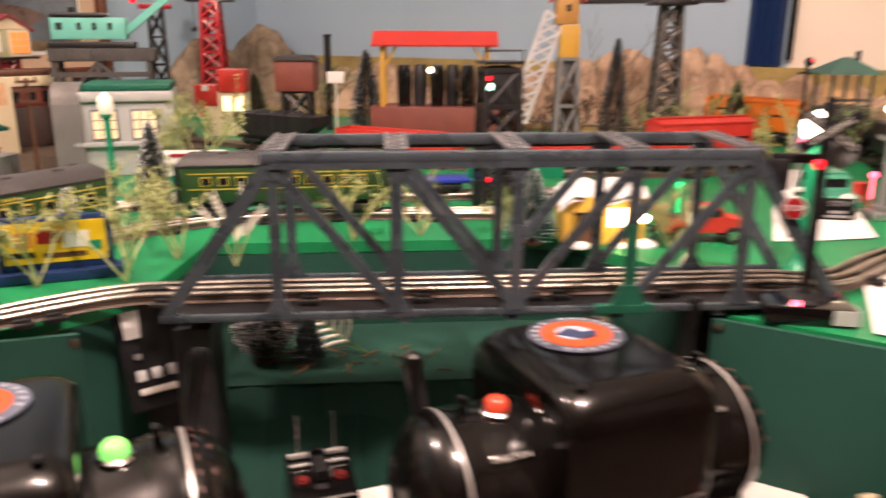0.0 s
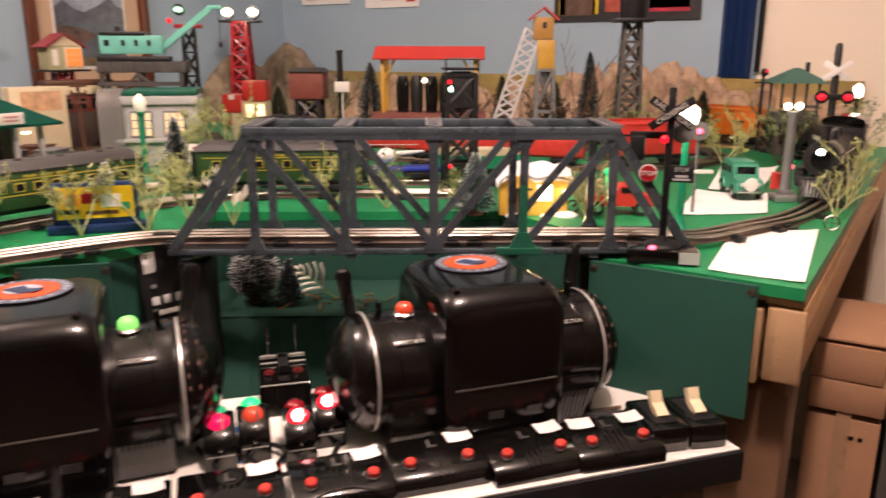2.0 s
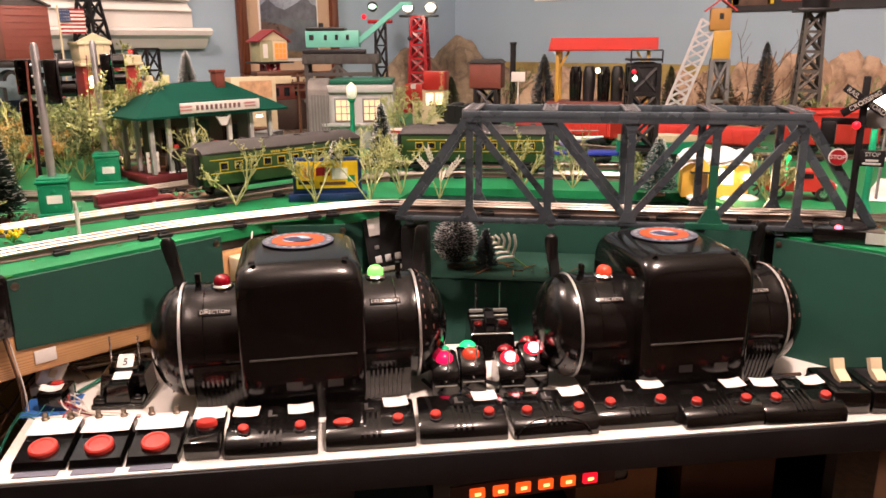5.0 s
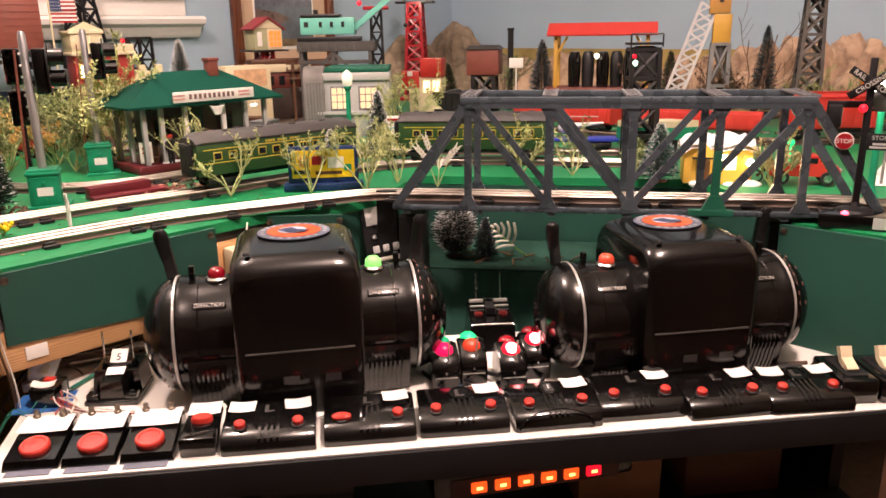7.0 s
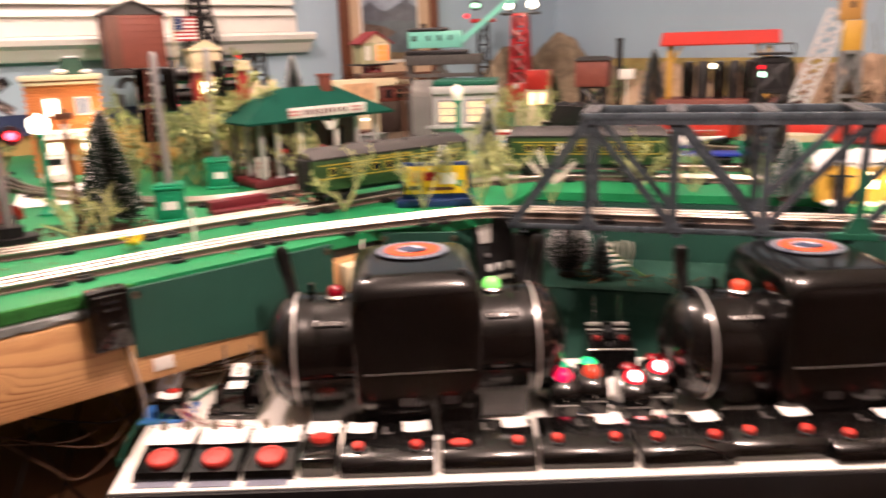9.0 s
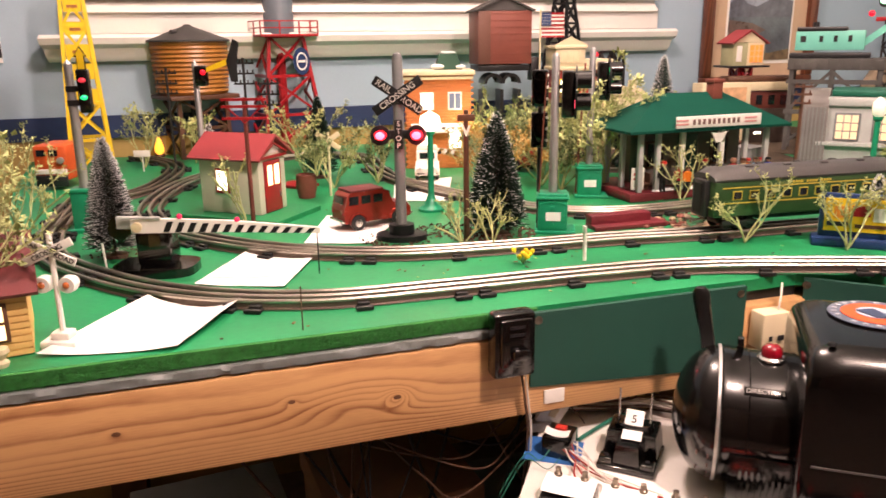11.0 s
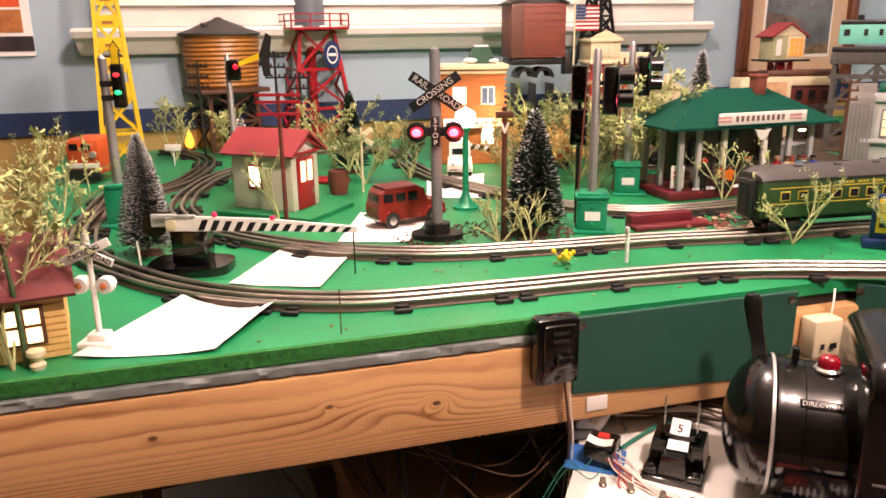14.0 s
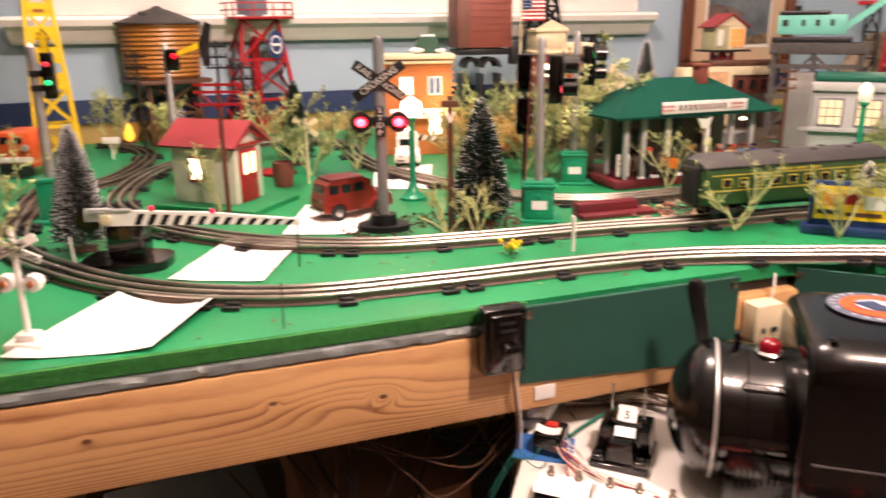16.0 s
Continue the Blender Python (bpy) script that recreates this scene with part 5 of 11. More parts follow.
part("board", Shape().box(BL_ / 2, 0.18, 0.655, BL_ - 0.1, 0.25, 0.018), CHARCOAL, lower, "", False)
part("edge_strip", Shape().box(BL_ / 2, 0.053, 0.655, BL_ - 0.1, 0.003, 0.022, 0.001), BLACKM, lower, "dark edge strip", False)
for u in (0.06, BL_ - 0.06):
    part("bracket", Shape().box(u, 0.18, 0.715, 0.016, 0.20, 0.100, 0.001), BLACKM, lower, "dark bracket under the shelf", False)
for u, w, h, mt, lb in ((0.66, 0.10, 0.09, CARD, "cardboard box"), (0.80, 0.12, 0.075, BROWN, "brown box"), (0.30, 0.1, 0.06, CHARCOAL, "dark box")):
    sb = thing("storage_box", lb + " on the lower shelf", "box", on_board(u, 0.16, 0.6645), BH)
    part("carton", Shape().box(0, 0, h * 0.40, w, 0.14, h * 0.80, 0.002), mt, sb)
    part("lid", Shape().box(0, 0, h * 0.88, w + 0.003, 0.143, h * 0.24, 0.002), mt, sb)


# ---- small builders shared by the layout things ----
def sheet_paper(name, corners, label, lift=0.004, seed=1):
    """A sheet of paper lying on the layout between four plan corners, slightly curled."""
    rnd = random.Random(seed)
    s = Shape()
    n = 8
    a, b, c, d = (Vector((*p, 0)) for p in corners)
    vs = []
    for j in range(n + 1):
        for i in range(n + 1):
            u, w = i / n, j / n
            p = a.lerp(b, u).lerp(d.lerp(c, u), w)
            z = TZ + 0.0012 + lift * (abs(2 * u - 1) ** 3) * (0.4 + 0.6 * w) + rnd.uniform(0, 0.0006)
            vs.append((p.x, p.y, z))
    fs = [(j * (n + 1) + i, j * (n + 1) + i + 1, (j + 1) * (n + 1) + i + 1, (j + 1) * (n + 1) + i) for j in range(n) for i in range(n)]
    k = len(vs)
    s.add(vs + [(x, y, z - 0.0004) for x, y, z in vs], fs + [tuple(reversed([q + k for q in f])) for f in fs])
    return solo(name, s, PAPER, label, "paper", group="paper roads")


def crossbuck(parent, z, size, w, front, ink=None, words=True, x=0.0, y=0.0, lean=34):
    """Two crossed boards, lettered, facing -y."""
    for k, a in enumerate((lean, -lean)):
        bd = part("sign_board", Shape().box(0, 0, 0, size, 0.002, w, 0.0006, pose(x, y - 0.002 * k, z, 0, a, 0)), front, parent, "crossed sign board")
        if ink and words:
            halves = (("RAIL", -0.29), ("ROAD", 0.29)) if k == 0 else (("CROSSING", 0),)
            for txt, sd in halves:
                lettering("lettering", txt, w * 0.86, ink, bd, pose(x, y - 0.002 * k, z, 0, a, 0) @ pose(sd * size, -0.0012, 0, 90, 0, 0), "sign lettering", 0.0002)


def tower_frame(parent, material, label, base, top, z0, z1, bays, r, cx=0.0, cy=0.0):
    """Four tapering legs, crossed braces and level ties, each a member of its own."""
    def corner(k, z):
        h = base + (top - base) * (z - z0) / (z1 - z0)
        return Vector((cx + h * (-1, 1, 1, -1)[k], cy + h * (-1, -1, 1, 1)[k], z))
    for k in range(4):
        part("leg", Shape().bar(corner(k, z0), corner(k, z1), r * 1.6, r * 1.6, (0, 1, 0)), material, parent, label, False)
        for i in range(bays):
            za, zb = z0 + (z1 - z0) * i / bays, z0 + (z1 - z0) * (i + 1) / bays
            q = (k + 1) % 4
            part("brace", Shape().bar(corner(k, za), corner(q, zb), r, r, (0, 0.3, 1)), material, parent, label, False)
            part("brace", Shape().bar(corner(q, za), corner(k, zb), r, r, (0, 0.3, 1)), material, parent, label, False)
            part("cross_tie", Shape().bar(corner(k, zb), corner(q, zb), r * 1.3, r * 1.3), material, parent, label, False)


def gable_roof(w, d, h, over, z, thick=0.004):
    """Ridge along x."""
    s = Shape()
    for sy in (-1, 1):
        a, b = Vector((0, 0, z + h)), Vector((0, sy * (d / 2 + over), z - over * h / (d / 2)))
        n = Vector((0, -(b - a).z, (b - a).y)).normalized() * thick * (1 if sy > 0 else -1)
        if n.z < 0:
            n = -n
        vs = []
        for x in (-w / 2 - over, w / 2 + over):
            vs += [(x, a.y, a.z), (x, b.y, b.z), (x, b.y + n.y, b.z + n.z), (x, a.y + n.y * 0, a.z + thick * 1.1)]
        s.add(vs, [(0, 1, 2, 3), (7, 6, 5, 4), (0, 4, 5, 1), (1, 5, 6, 2), (2, 6, 7, 3), (3, 7, 4, 0)])
    return s


SKIN = mat("doll_tan_paint", (0.48, 0.26, 0.17), 0.6, vary=0.1)


def figurine(at, coat, turn=0.0, h=0.042, cap=None, legs=None):
    """A small plain doll-like figure in one mesh: legs, coat, arms, head and cap."""
    lower, body, head, hat = Shape(), Shape(), Shape(), Shape()
    for x in (-0.0030, 0.0030):
        lower.lathe([(0.0030, 0), (0.0026, h * 0.25), (0.0034, h * 0.45)], 8, Matrix.Translation((x, 0, 0)))
    body.lathe([(0.0066, h * 0.40), (0.0058, h * 0.52), (0.0072, h * 0.68), (0.0062, h * 0.77), (0.0025, h * 0.81)], 10, Matrix.Diagonal((1, 0.75, 1, 1)))
    body.rod((-0.0072, 0, h * 0.75), (-0.0090, -0.003, h * 0.45), 0.0021, 6).rod((0.0072, 0, h * 0.75), (0.0085, -0.005, h * 0.50), 0.0021, 6)
    head.ball(0, 0, h * 0.885, h * 0.095, 10)
    hat.lathe([(h * 0.125, h * 0.915), (h * 0.10, h * 0.925), (h * 0.090, h * 0.985), (0.0, h)], 10)
    s, split = Shape(), []
    for piece in (lower, body, head, hat):
        s.add(piece.v, piece.f)
        split.append(len(piece.f))
    ob = solo("figurine", s, legs or CHARCOAL, "tiny painted toy figurine standing on the platform", "figurine", at=pose(*at, 0, 0, turn), group="platform figurines")
    for m_ in (coat, SKIN, cap or coat):
        ob.data.materials.append(m_)
    slot = [k for k, n in enumerate(split) for _ in range(n)]
    ob.data.polygons.foreach_set("material_index", slot)
    return ob


# ---- left wing ----
sheet_paper("paper_road", ((-0.701, -0.506), (-0.678, -0.385), (-0.778, -0.323), (-0.824, -0.417)), "white paper sheet laid as a road across the table edge", 0.010, 1)
sheet_paper("paper_road", ((-0.875, -0.370), (-0.830, -0.272), (-0.962, -0.211), (-0.999, -0.301)), "white paper sheet laid as a road between the tracks", 0.003, 2)
sheet_paper("paper_road", ((-1.018, -0.224), (-0.986, -0.134), (-1.132, -0.055), (-1.175, -0.165)), "white paper sheet laid as a road under a toy car", 0.002, 3)
sheet_paper("paper_road", ((-1.254, -0.036), (-1.221, 0.053), (-1.433, 0.131), (-1.468, 0.022)), "white paper sheet laid as a road by the brick house", 0.002, 5)

# yellow clapboard house by the table corner
hs = thing("toy_house", "yellow clapboard toy house with maroon shingled roof", "house", (-0.754, -0.594, TZ), 90 + 10)
W_, D_, H_ = 0.150, 0.105, 0.066
part("wall", Shape().box(0, 0, H_ / 2, W_, D_, H_, 0.001), mat("yellow_clapboard", (0.70, 0.46, 0.16), 0.6, vary=0.1), hs, "yellow clapboard wall")
for k in range(10):
    part("clapboard", Shape().box(0, -D_ / 2 - 0.0006, 0.004 + 0.0063 * k, W_ + 0.002, 0.0018, 0.0048), mat("yellow_clapboard", (0.6, 0.4, 0.1)), hs, round_=False)
for k in range(10):
    part("clapboard", Shape().box(W_ / 2 + 0.0006, 0, 0.004 + 0.0063 * k, 0.0018, D_ + 0.002, 0.0048), mat("yellow_clapboard", (0.6, 0.4, 0.1)), hs, round_=False)
part("roof", gable_roof(W_, D_, 0.034, 0.012, H_), MAROON, hs, "maroon shingled roof", False)
for x in (0.043, -0.045):
    wn = part("window", Shape().box(x, -D_ / 2 - 0.0025, 0.034, 0.034, 0.003, 0.036, 0.0005), BROWN, hs, "dark window frame")
    for dx in (-0.0075, 0.0075):
        for dz in (-0.0085, 0.0085):
            part("pane", Shape().box(x + dx, -D_ / 2 - 0.0045, 0.034 + dz, 0.012, 0.0015, 0.0135), WINDOWLIT if x > 0 else WHITE, wn, "lit window pane" if x > 0 else "", False)
part("sign", Shape().box(0.008, -D_ / 2 - 0.003, 0.034, 0.016, 0.002, 0.022), PAPER, hs, "small white sign", False)
part("sign_bar", Shape().box(0.008, -D_ / 2 - 0.0045, 0.039, 0.010, 0.001, 0.002).box(0.008, -D_ / 2 - 0.0045, 0.034, 0.010, 0.001, 0.002).box(0.008, -D_ / 2 - 0.0045, 0.029, 0.010, 0.001, 0.002), BLACKM, hs, "", False)
solo("urn", Shape().lathe([(0.006, 0), (0.007, 0.004), (0.004, 0.007), (0.008, 0.013), (0.0075, 0.017), (0, 0.017)], 14), CREAMP, "small cream urn beside the house", "urn", at=pose(-0.692, -0.532, TZ))

# white crossing sign with two lamps
wx = thing("crossing_sign", "white plastic railway crossing sign with twin lamps", "sign", (-0.727, -0.486, TZ), 70)
part("base", Shape().box(0, 0, 0.004, 0.034, 0.026, 0.008, 0.002).box(0, 0, 0.011, 0.018, 0.016, 0.008, 0.002), WHITE, wx)
part("post", Shape().rod((0, 0, 0.01), (0, 0, 0.108), 0.0026), WHITE, wx)
crossbuck(wx, 0.092, 0.052, 0.0078, WHITE, BLACKM, True, 0, -0.004, 24)
for x in (-0.0115, 0.0115):
    part("lamp_hood", Shape().lathe([(0.0075, 0), (0.0082, 0.008), (0.006, 0.014), (0, 0.015)], 16, pose(x, -0.004, 0.060, -90, 0, 0)), WHITE, wx)
    part("lens", Shape().ball(x, -0.0030, 0.060, 0.0036, 10), mat("amber_lens", (0.45, 0.13, 0.04), 0.2), wx, "amber lens")

# crossing gate
gt = thing("crossing_gate", "black crossing gate with lowered black-and-white striped arm", "gate", (-0.952, -0.412, TZ), 72.6)
part("base", Shape().prism([(0.05 * math.copysign(abs(math.cos(radians(a))) ** 0.6, math.cos(radians(a))), 0.034 * math.copysign(abs(math.sin(radians(a))) ** 0.6, math.sin(radians(a)))) for a in range(0, 360, 15)], 0, 0.011), BLACK, gt, "rounded black base", False)
part("housing", Shape().box(0.004, 0, 0.034, 0.042, 0.036, 0.046, 0.004), BLACK, gt, "black gate housing")
part("counterweight", Shape().prism([(-0.052, -0.012), (-0.036, -0.022), (-0.022, -0.010), (-0.020, 0.012), (-0.036, 0.014), (-0.050, 0.004)], -0.006, 0.006, pose(0, -0.004, 0.062, 90, 0, 0)), BLACK, gt, "black counterweight")
arm = part("arm", Shape().prism([(-0.018, -0.006), (-0.018, 0.010), (0.0, 0.012), (0.10, 0.008), (0.206, -0.002), (0.206, -0.009), (0.10, -0.006)], -0.0025, 0.0025, pose(0, -0.020, 0.060, 90, 0, 0)), WHITE, gt, "white gate arm")
for k in range(13):
    x0_ = 0.020 + 0.0140 * k
    hgt = 0.0125 - 0.00055 * k
    zc = 0.0016 - 0.00058 * k
    part("stripe", Shape().prism([(x0_, zc - hgt / 2), (x0_ + 0.0072, zc - hgt / 2), (x0_ + 0.0132, zc + hgt / 2), (x0_ + 0.006, zc + hgt / 2)], 0.0026, 0.0032, pose(0, -0.020, 0.060, 90, 0, 0)), BLACKM, arm, round_=False)
part("pivot_yoke", Shape().box(-0.022, -0.017, 0.066, 0.030, 0.004, 0.016, 0.002).box(-0.004, -0.024, 0.073, 0.046, 0.003, 0.003, 0.0008), GREYL, gt, "grey metal yoke")
part("pivot", Shape().lathe([(0.006, 0), (0.006, 0.004), (0, 0.0045)], 16, pose(-0.010, -0.023, 0.062, 90, 0, 0)), CREAMP, gt)
for x, z in ((0.040, 0.0745), (0.108, 0.0695)):
    part("lamp", Shape().ball(x, -0.020, z - 0.001, 0.0036, 10), mat("pink_red_lamp", (0.55, 0.02, 0.08), 0.2, emit=(1, 0.03, 0.12), glow=0.35), gt, "small red lamp")
part("arm_rest", Shape().rod((0.202, -0.02, 0.0), (0.202, -0.02, 0.054), 0.0008), BLACKM, gt)
part("side_flag", Shape().bar((-0.056, -0.014, 0.0), (-0.058, -0.014, 0.04), 0.004, 0.001), WHITE, gt, round_=False)

# little white shed with red door
sd = thing("gateman_shed", "white gateman's shed with red door, roof and lit window", "shed", (-1.254, -0.286, TZ), 50.8)
part("platform", Shape().box(0.016, -0.004, 0.004, 0.18, 0.13, 0.008, 0.001), GREEN, sd, "green base", False)
part("wall", Shape().box(0, 0, 0.055, 0.112, 0.074, 0.094, 0.001), mat("ivory_white_wall", (0.62, 0.60, 0.48), 0.5, vary=0.06), sd, "ivory white wall")
part("gable", Shape().prism([(-0.037, 0.0), (0.037, 0.0), (0.0, 0.024)], 0.0, 0.003, pose(0.0535, 0, 0.1018, 90, 0, 90)), WHITE, sd, "white gable", False)
part("roof", gable_roof(0.112, 0.074, 0.026, 0.012, 0.102), mat("dull_red_roof", (0.26, 0.03, 0.035), 0.5, vary=0.12), sd, "dull red roof", False)
wn = part("window", Shape().box(-0.012, -0.0385, 0.060, 0.026, 0.003, 0.040, 0.0005), RED, sd, "red window frame")
part("pane", Shape().box(-0.0115, -0.0403, 0.061, 0.0185, 0.0015, 0.031), WINDOWHOT, wn, "bright lit pane", False)
dr = part("door", Shape().box(0.0575, -0.002, 0.050, 0.003, 0.044, 0.082, 0.0005), RED, sd, "red door")
for y in (-0.011, 0.008):
    part("door_pane", Shape().box(0.0595, y, 0.068, 0.0012, 0.012, 0.032), WINDOWLIT, dr, "lit door pane", False)
part("porch_trim", Shape().bar((0.062, -0.036, 0.100), (0.062, 0.0, 0.118), 0.004, 0.003).bar((0.062, 0.036, 0.100), (0.062, 0.0, 0.118), 0.004, 0.003).box(0.060, 0, 0.097, 0.004, 0.07, 0.004), RED, sd, "red gable trim", False)
solo("round_target", Shape().lathe([(0.008, 0), (0.008, 0.001), (0, 0.0012)], 16, pose(0, 0, 0.034, 90, 0, 0)).rod((0, 0.001, 0), (0, 0.001, 0.034), 0.0012), ALU, "small round metal target on a stem", "target", at=pose(-1.231, -0.236, TZ, 0, 0, 60))
# posts
pp = thing("telegraph_pole", "red-brown toy telegraph pole with triple crossarms", "telegraph pole", (-1.142, -0.282, TZ), 72, group="telegraph poles")
part("base", Shape().lathe([(0.022, 0), (0.02, 0.003), (0.008, 0.005), (0.004, 0.008)], 16), TUSCAN, pp)
part("pole", Shape().rod((0, 0, 0), (0, 0, 0.195), 0.0036, 10, 0.003), TUSCAN, pp, "red-brown pole")
for z in (0.165, 0.182, 0.192):
    part("crossarm", Shape().box(0, -0.003, z, 0.066, 0.003, 0.004), RED, pp, "red crossarm", False)
part("brace", Shape().bar((-0.026, -0.003, 0.182), (0, -0.003, 0.158), 0.002, 0.002).bar((0.026, -0.003, 0.182), (0, -0.003, 0.158), 0.002, 0.002), RED, pp, "", False)
for at, h, mt in (((-1.759, -0.241), 0.24, CHARCOAL), ((-1.652, -0.200), 0.20, CHARCOAL), ((-1.829, -0.405), 0.22, CHARCOAL)):
    q = thing("telegraph_pole", "dark toy telegraph pole with several crossarms", "telegraph pole", (*at, TZ), 75, group="telegraph poles")
    part("pole", Shape().rod((0, 0, 0), (0, 0, h), 0.003), mt, q)
    for k in range(3):
        part("crossarm", Shape().box(0, 0, h - 0.012 - 0.022 * k, 0.046, 0.003, 0.004), mt, q, round_=False)
        for x in (-0.02, -0.008, 0.008, 0.02):
            part("insulator", Shape().rod((x, 0, h - 0.010 - 0.022 * k), (x, 0, h - 0.004 - 0.022 * k), 0.0018, 6), mt, q)
bp = thing("signal_post", "slim brown post with small crossarm and white tag", "post", (-0.960, -0.005, TZ), 72)
part("post", Shape().rod((0, 0, 0), (0, 0, 0.180), 0.0042, 10, 0.0034), BROWN, bp)
part("crossarm", Shape().box(0, -0.002, 0.170, 0.024, 0.005, 0.009, 0.001), BROWN, bp)
part("tag", Shape().prism([(-0.006, 0.006), (-0.003, 0.006), (0, -0.002), (0.003, 0.006), (0.006, 0.006), (0.001, -0.008), (-0.001, -0.008)], 0, 0.001, pose(0, -0.006, 0.154, 90, 0, 0)), WHITE, bp, "white tag", False)
x2 = thing("crossing_sign", "small cream crossbuck sign on a post", "sign", (-1.349, -0.129, TZ), 72)
part("post", Shape().rod((0, 0, 0), (0, 0, 0.115), 0.0024), CREAMP, x2)
crossbuck(x2, 0.100, 0.05, 0.009, CREAMP, None, False, 0, -0.003)
pt = thing("plant_pot", "terracotta barrel pot with a small green tree", "plant pot", (-1.350, -0.172, TZ))
part("pot", Shape().lathe([(0.015, 0), (0.019, 0.02), (0.018, 0.042), (0.015, 0.043), (0.014, 0.038), (0, 0.038)], 16), BRICKRED, pt, "barrel-shaped red pot")
solo("red_mat", Shape().box(0, 0, 0.003, 0.07, 0.05, 0.006, 0.001), RED, "small red platform by the shed", "platform", at=pose(-1.466, -0.175, TZ, 0, 0, 40))


# red wooden-bodied wagon
def wagon(at, turn, body, top, label, lit=False):
    c = thing("toy_car", label, "toy car", at, turn, group="toy cars")
    prof = [(-0.055, 0.012), (-0.056, 0.030), (-0.050, 0.052), (-0.044, 0.057), (0.008, 0.058), (0.018, 0.054), (0.026, 0.036), (0.050, 0.033), (0.056, 0.026), (0.056, 0.012)]
    n = len(prof)
    vs = [(x, y, z) for y, k in ((-0.021, 1), (0.021, 1)) for x, z in prof]
    part("body", Shape().add(vs, [tuple(range(n)), tuple(reversed(range(n, 2 * n)))] + [(i, n + i, n + (i + 1) % n, (i + 1) % n) for i in range(n)]), body, c, "painted car body", False)
    part("roof", Shape().box(-0.017, 0, 0.0585, 0.056, 0.040, 0.004, 0.0018), top, c, "car roof")
    for k in range(3):
        for sy in (-1, 1):
            part("side_window", Shape().box(-0.040 + 0.020 * k, sy * 0.0212, 0.0455, 0.015, 0.001, 0.012), DARKGLASS, c, round_=False)
    part("rear_window", Shape().box(-0.0535, 0, 0.0455, 0.001, 0.028, 0.010, 0, pose(0, 0, 0)), DARKGLASS, c, round_=False)
    part("windscreen", Shape().box(0.0235, 0, 0.046, 0.001, 0.03, 0.014, 0, pose(0, 0, 0)), DARKGLASS, c, round_=False)
    for x in (-0.034, 0.034):
        for sy in (-1, 1):
            w = part("wheel", Shape().lathe([(0.0115, -0.003), (0.012, 0), (0.0115, 0.003), (0.008, 0.0035)], 18, pose(x, sy * 0.020, 0.012, 90, 0, 0)), RUBBER, c, "black wheel")
            part("hub", Shape().lathe([(0.006, -0.0042), (0.006, 0.0042)], 14, pose(x, sy * 0.020, 0.012, 90, 0, 0)), STEEL, w, "bright hub")
        for sy in (-1, 1):
            part("fender", Shape().lathe([(0.0135, -0.005), (0.0155, -0.005), (0.0155, 0.005), (0.0135, 0.005)], 20, pose(x, sy * 0.0195, 0.012, 90, 0, 0), turn=0.5, caps=False), body, c)
    part("bumper", Shape().box(-0.0585, 0, 0.016, 0.003, 0.042, 0.004, 0.001).box(0.0585, 0, 0.016, 0.003, 0.042, 0.004, 0.001), STEEL, c, "chrome bumper")
    for sy in (-1, 1):
        part("headlight", Shape().ball(0.055, sy * 0.013, 0.027, 0.004, 10), LAMPW if lit else SILVER, c, "headlight")
        part("tail_lamp", Shape().ball(-0.056, sy * 0.017, 0.026, 0.002, 8), REDDIM, c)
    return c


wagon((-1.094, -0.110, TZ + 0.001), 106, mat("brick_red_wagon", (0.20, 0.022, 0.014), 0.25, vary=0.2, coat=0.3), MAROON, "brick-red wooden-bodied toy station wagon")


# railroad crossing flasher
def flasher(at, turn, h, label, words, lit, buck=0.076):
    c = thing("crossing_flasher", label, "crossing signal", at, turn, group="crossing flashers")
    part("base", Shape().prism([(0.036 * math.cos(radians(a)), 0.026 * math.sin(radians(a))) for a in range(0, 360, 20)], 0, 0.008).prism([(0.018 * math.cos(radians(a)), 0.016 * math.sin(radians(a))) for a in range(0, 360, 20)], 0.008, 0.022), BLACKM, c, "black oval base")
    part("post", Shape().lathe([(0.0075, 0.02), (0.0072, h), (0.005, h + 0.006), (0, h + 0.008)], 16), GREY if lit else CHARCOAL, c, "round post")
    crossbuck(c, h - 0.048, buck, buck * 0.178, BLACKM if words else WHITE, mat("sign_letter_white", (0.62, 0.60, 0.55), 0.5), words, 0, -0.010)
    part("lamp_bar", Shape().box(0, -0.008, h - 0.100, 0.055, 0.006, 0.012, 0.001), CHARCOAL, c)
    for k, x in enumerate((-0.0245, 0.0245)):
        part("lamp_hood", Shape().lathe([(0.0135, 0.0), (0.0135, 0.002), (0.0098, 0.002), (0.011, 0.012), (0.008, 0.018), (0, 0.018)], 22, pose(x, -0.016, h - 0.100, -90, 0, 0)), CHARCOAL, c, "round black hood")
        ln = part("lens", Shape().ball(x, -0.0155, h - 0.100, 0.0088, 16, 0.8), REDLIT, c, "glowing red lens")
        if lit:
            part("lamp_core", Shape().ball(x, -0.0205, h - 0.100, 0.0066, 14, 0.8), REDHOT, ln, "white-hot lamp core")
    if words:
        pl = part("stop_plate", Shape().box(0, -0.0105, h - 0.100, 0.011, 0.002, 0.040, 0.0005), CHARCOAL, c)
        for k, ch in enumerate("STOP"):
            lettering("lettering", ch, 0.010, WHITE, pl, pose(0, -0.0118, h - 0.0855 - 0.0098 * k, 90, 0, 0), "sign letter", 0.0002)
    return c


flasher((-1.000, -0.088, TZ), 72, 0.248, "grey railway crossing flasher with black crossbuck and glowing red lamps", True, True)


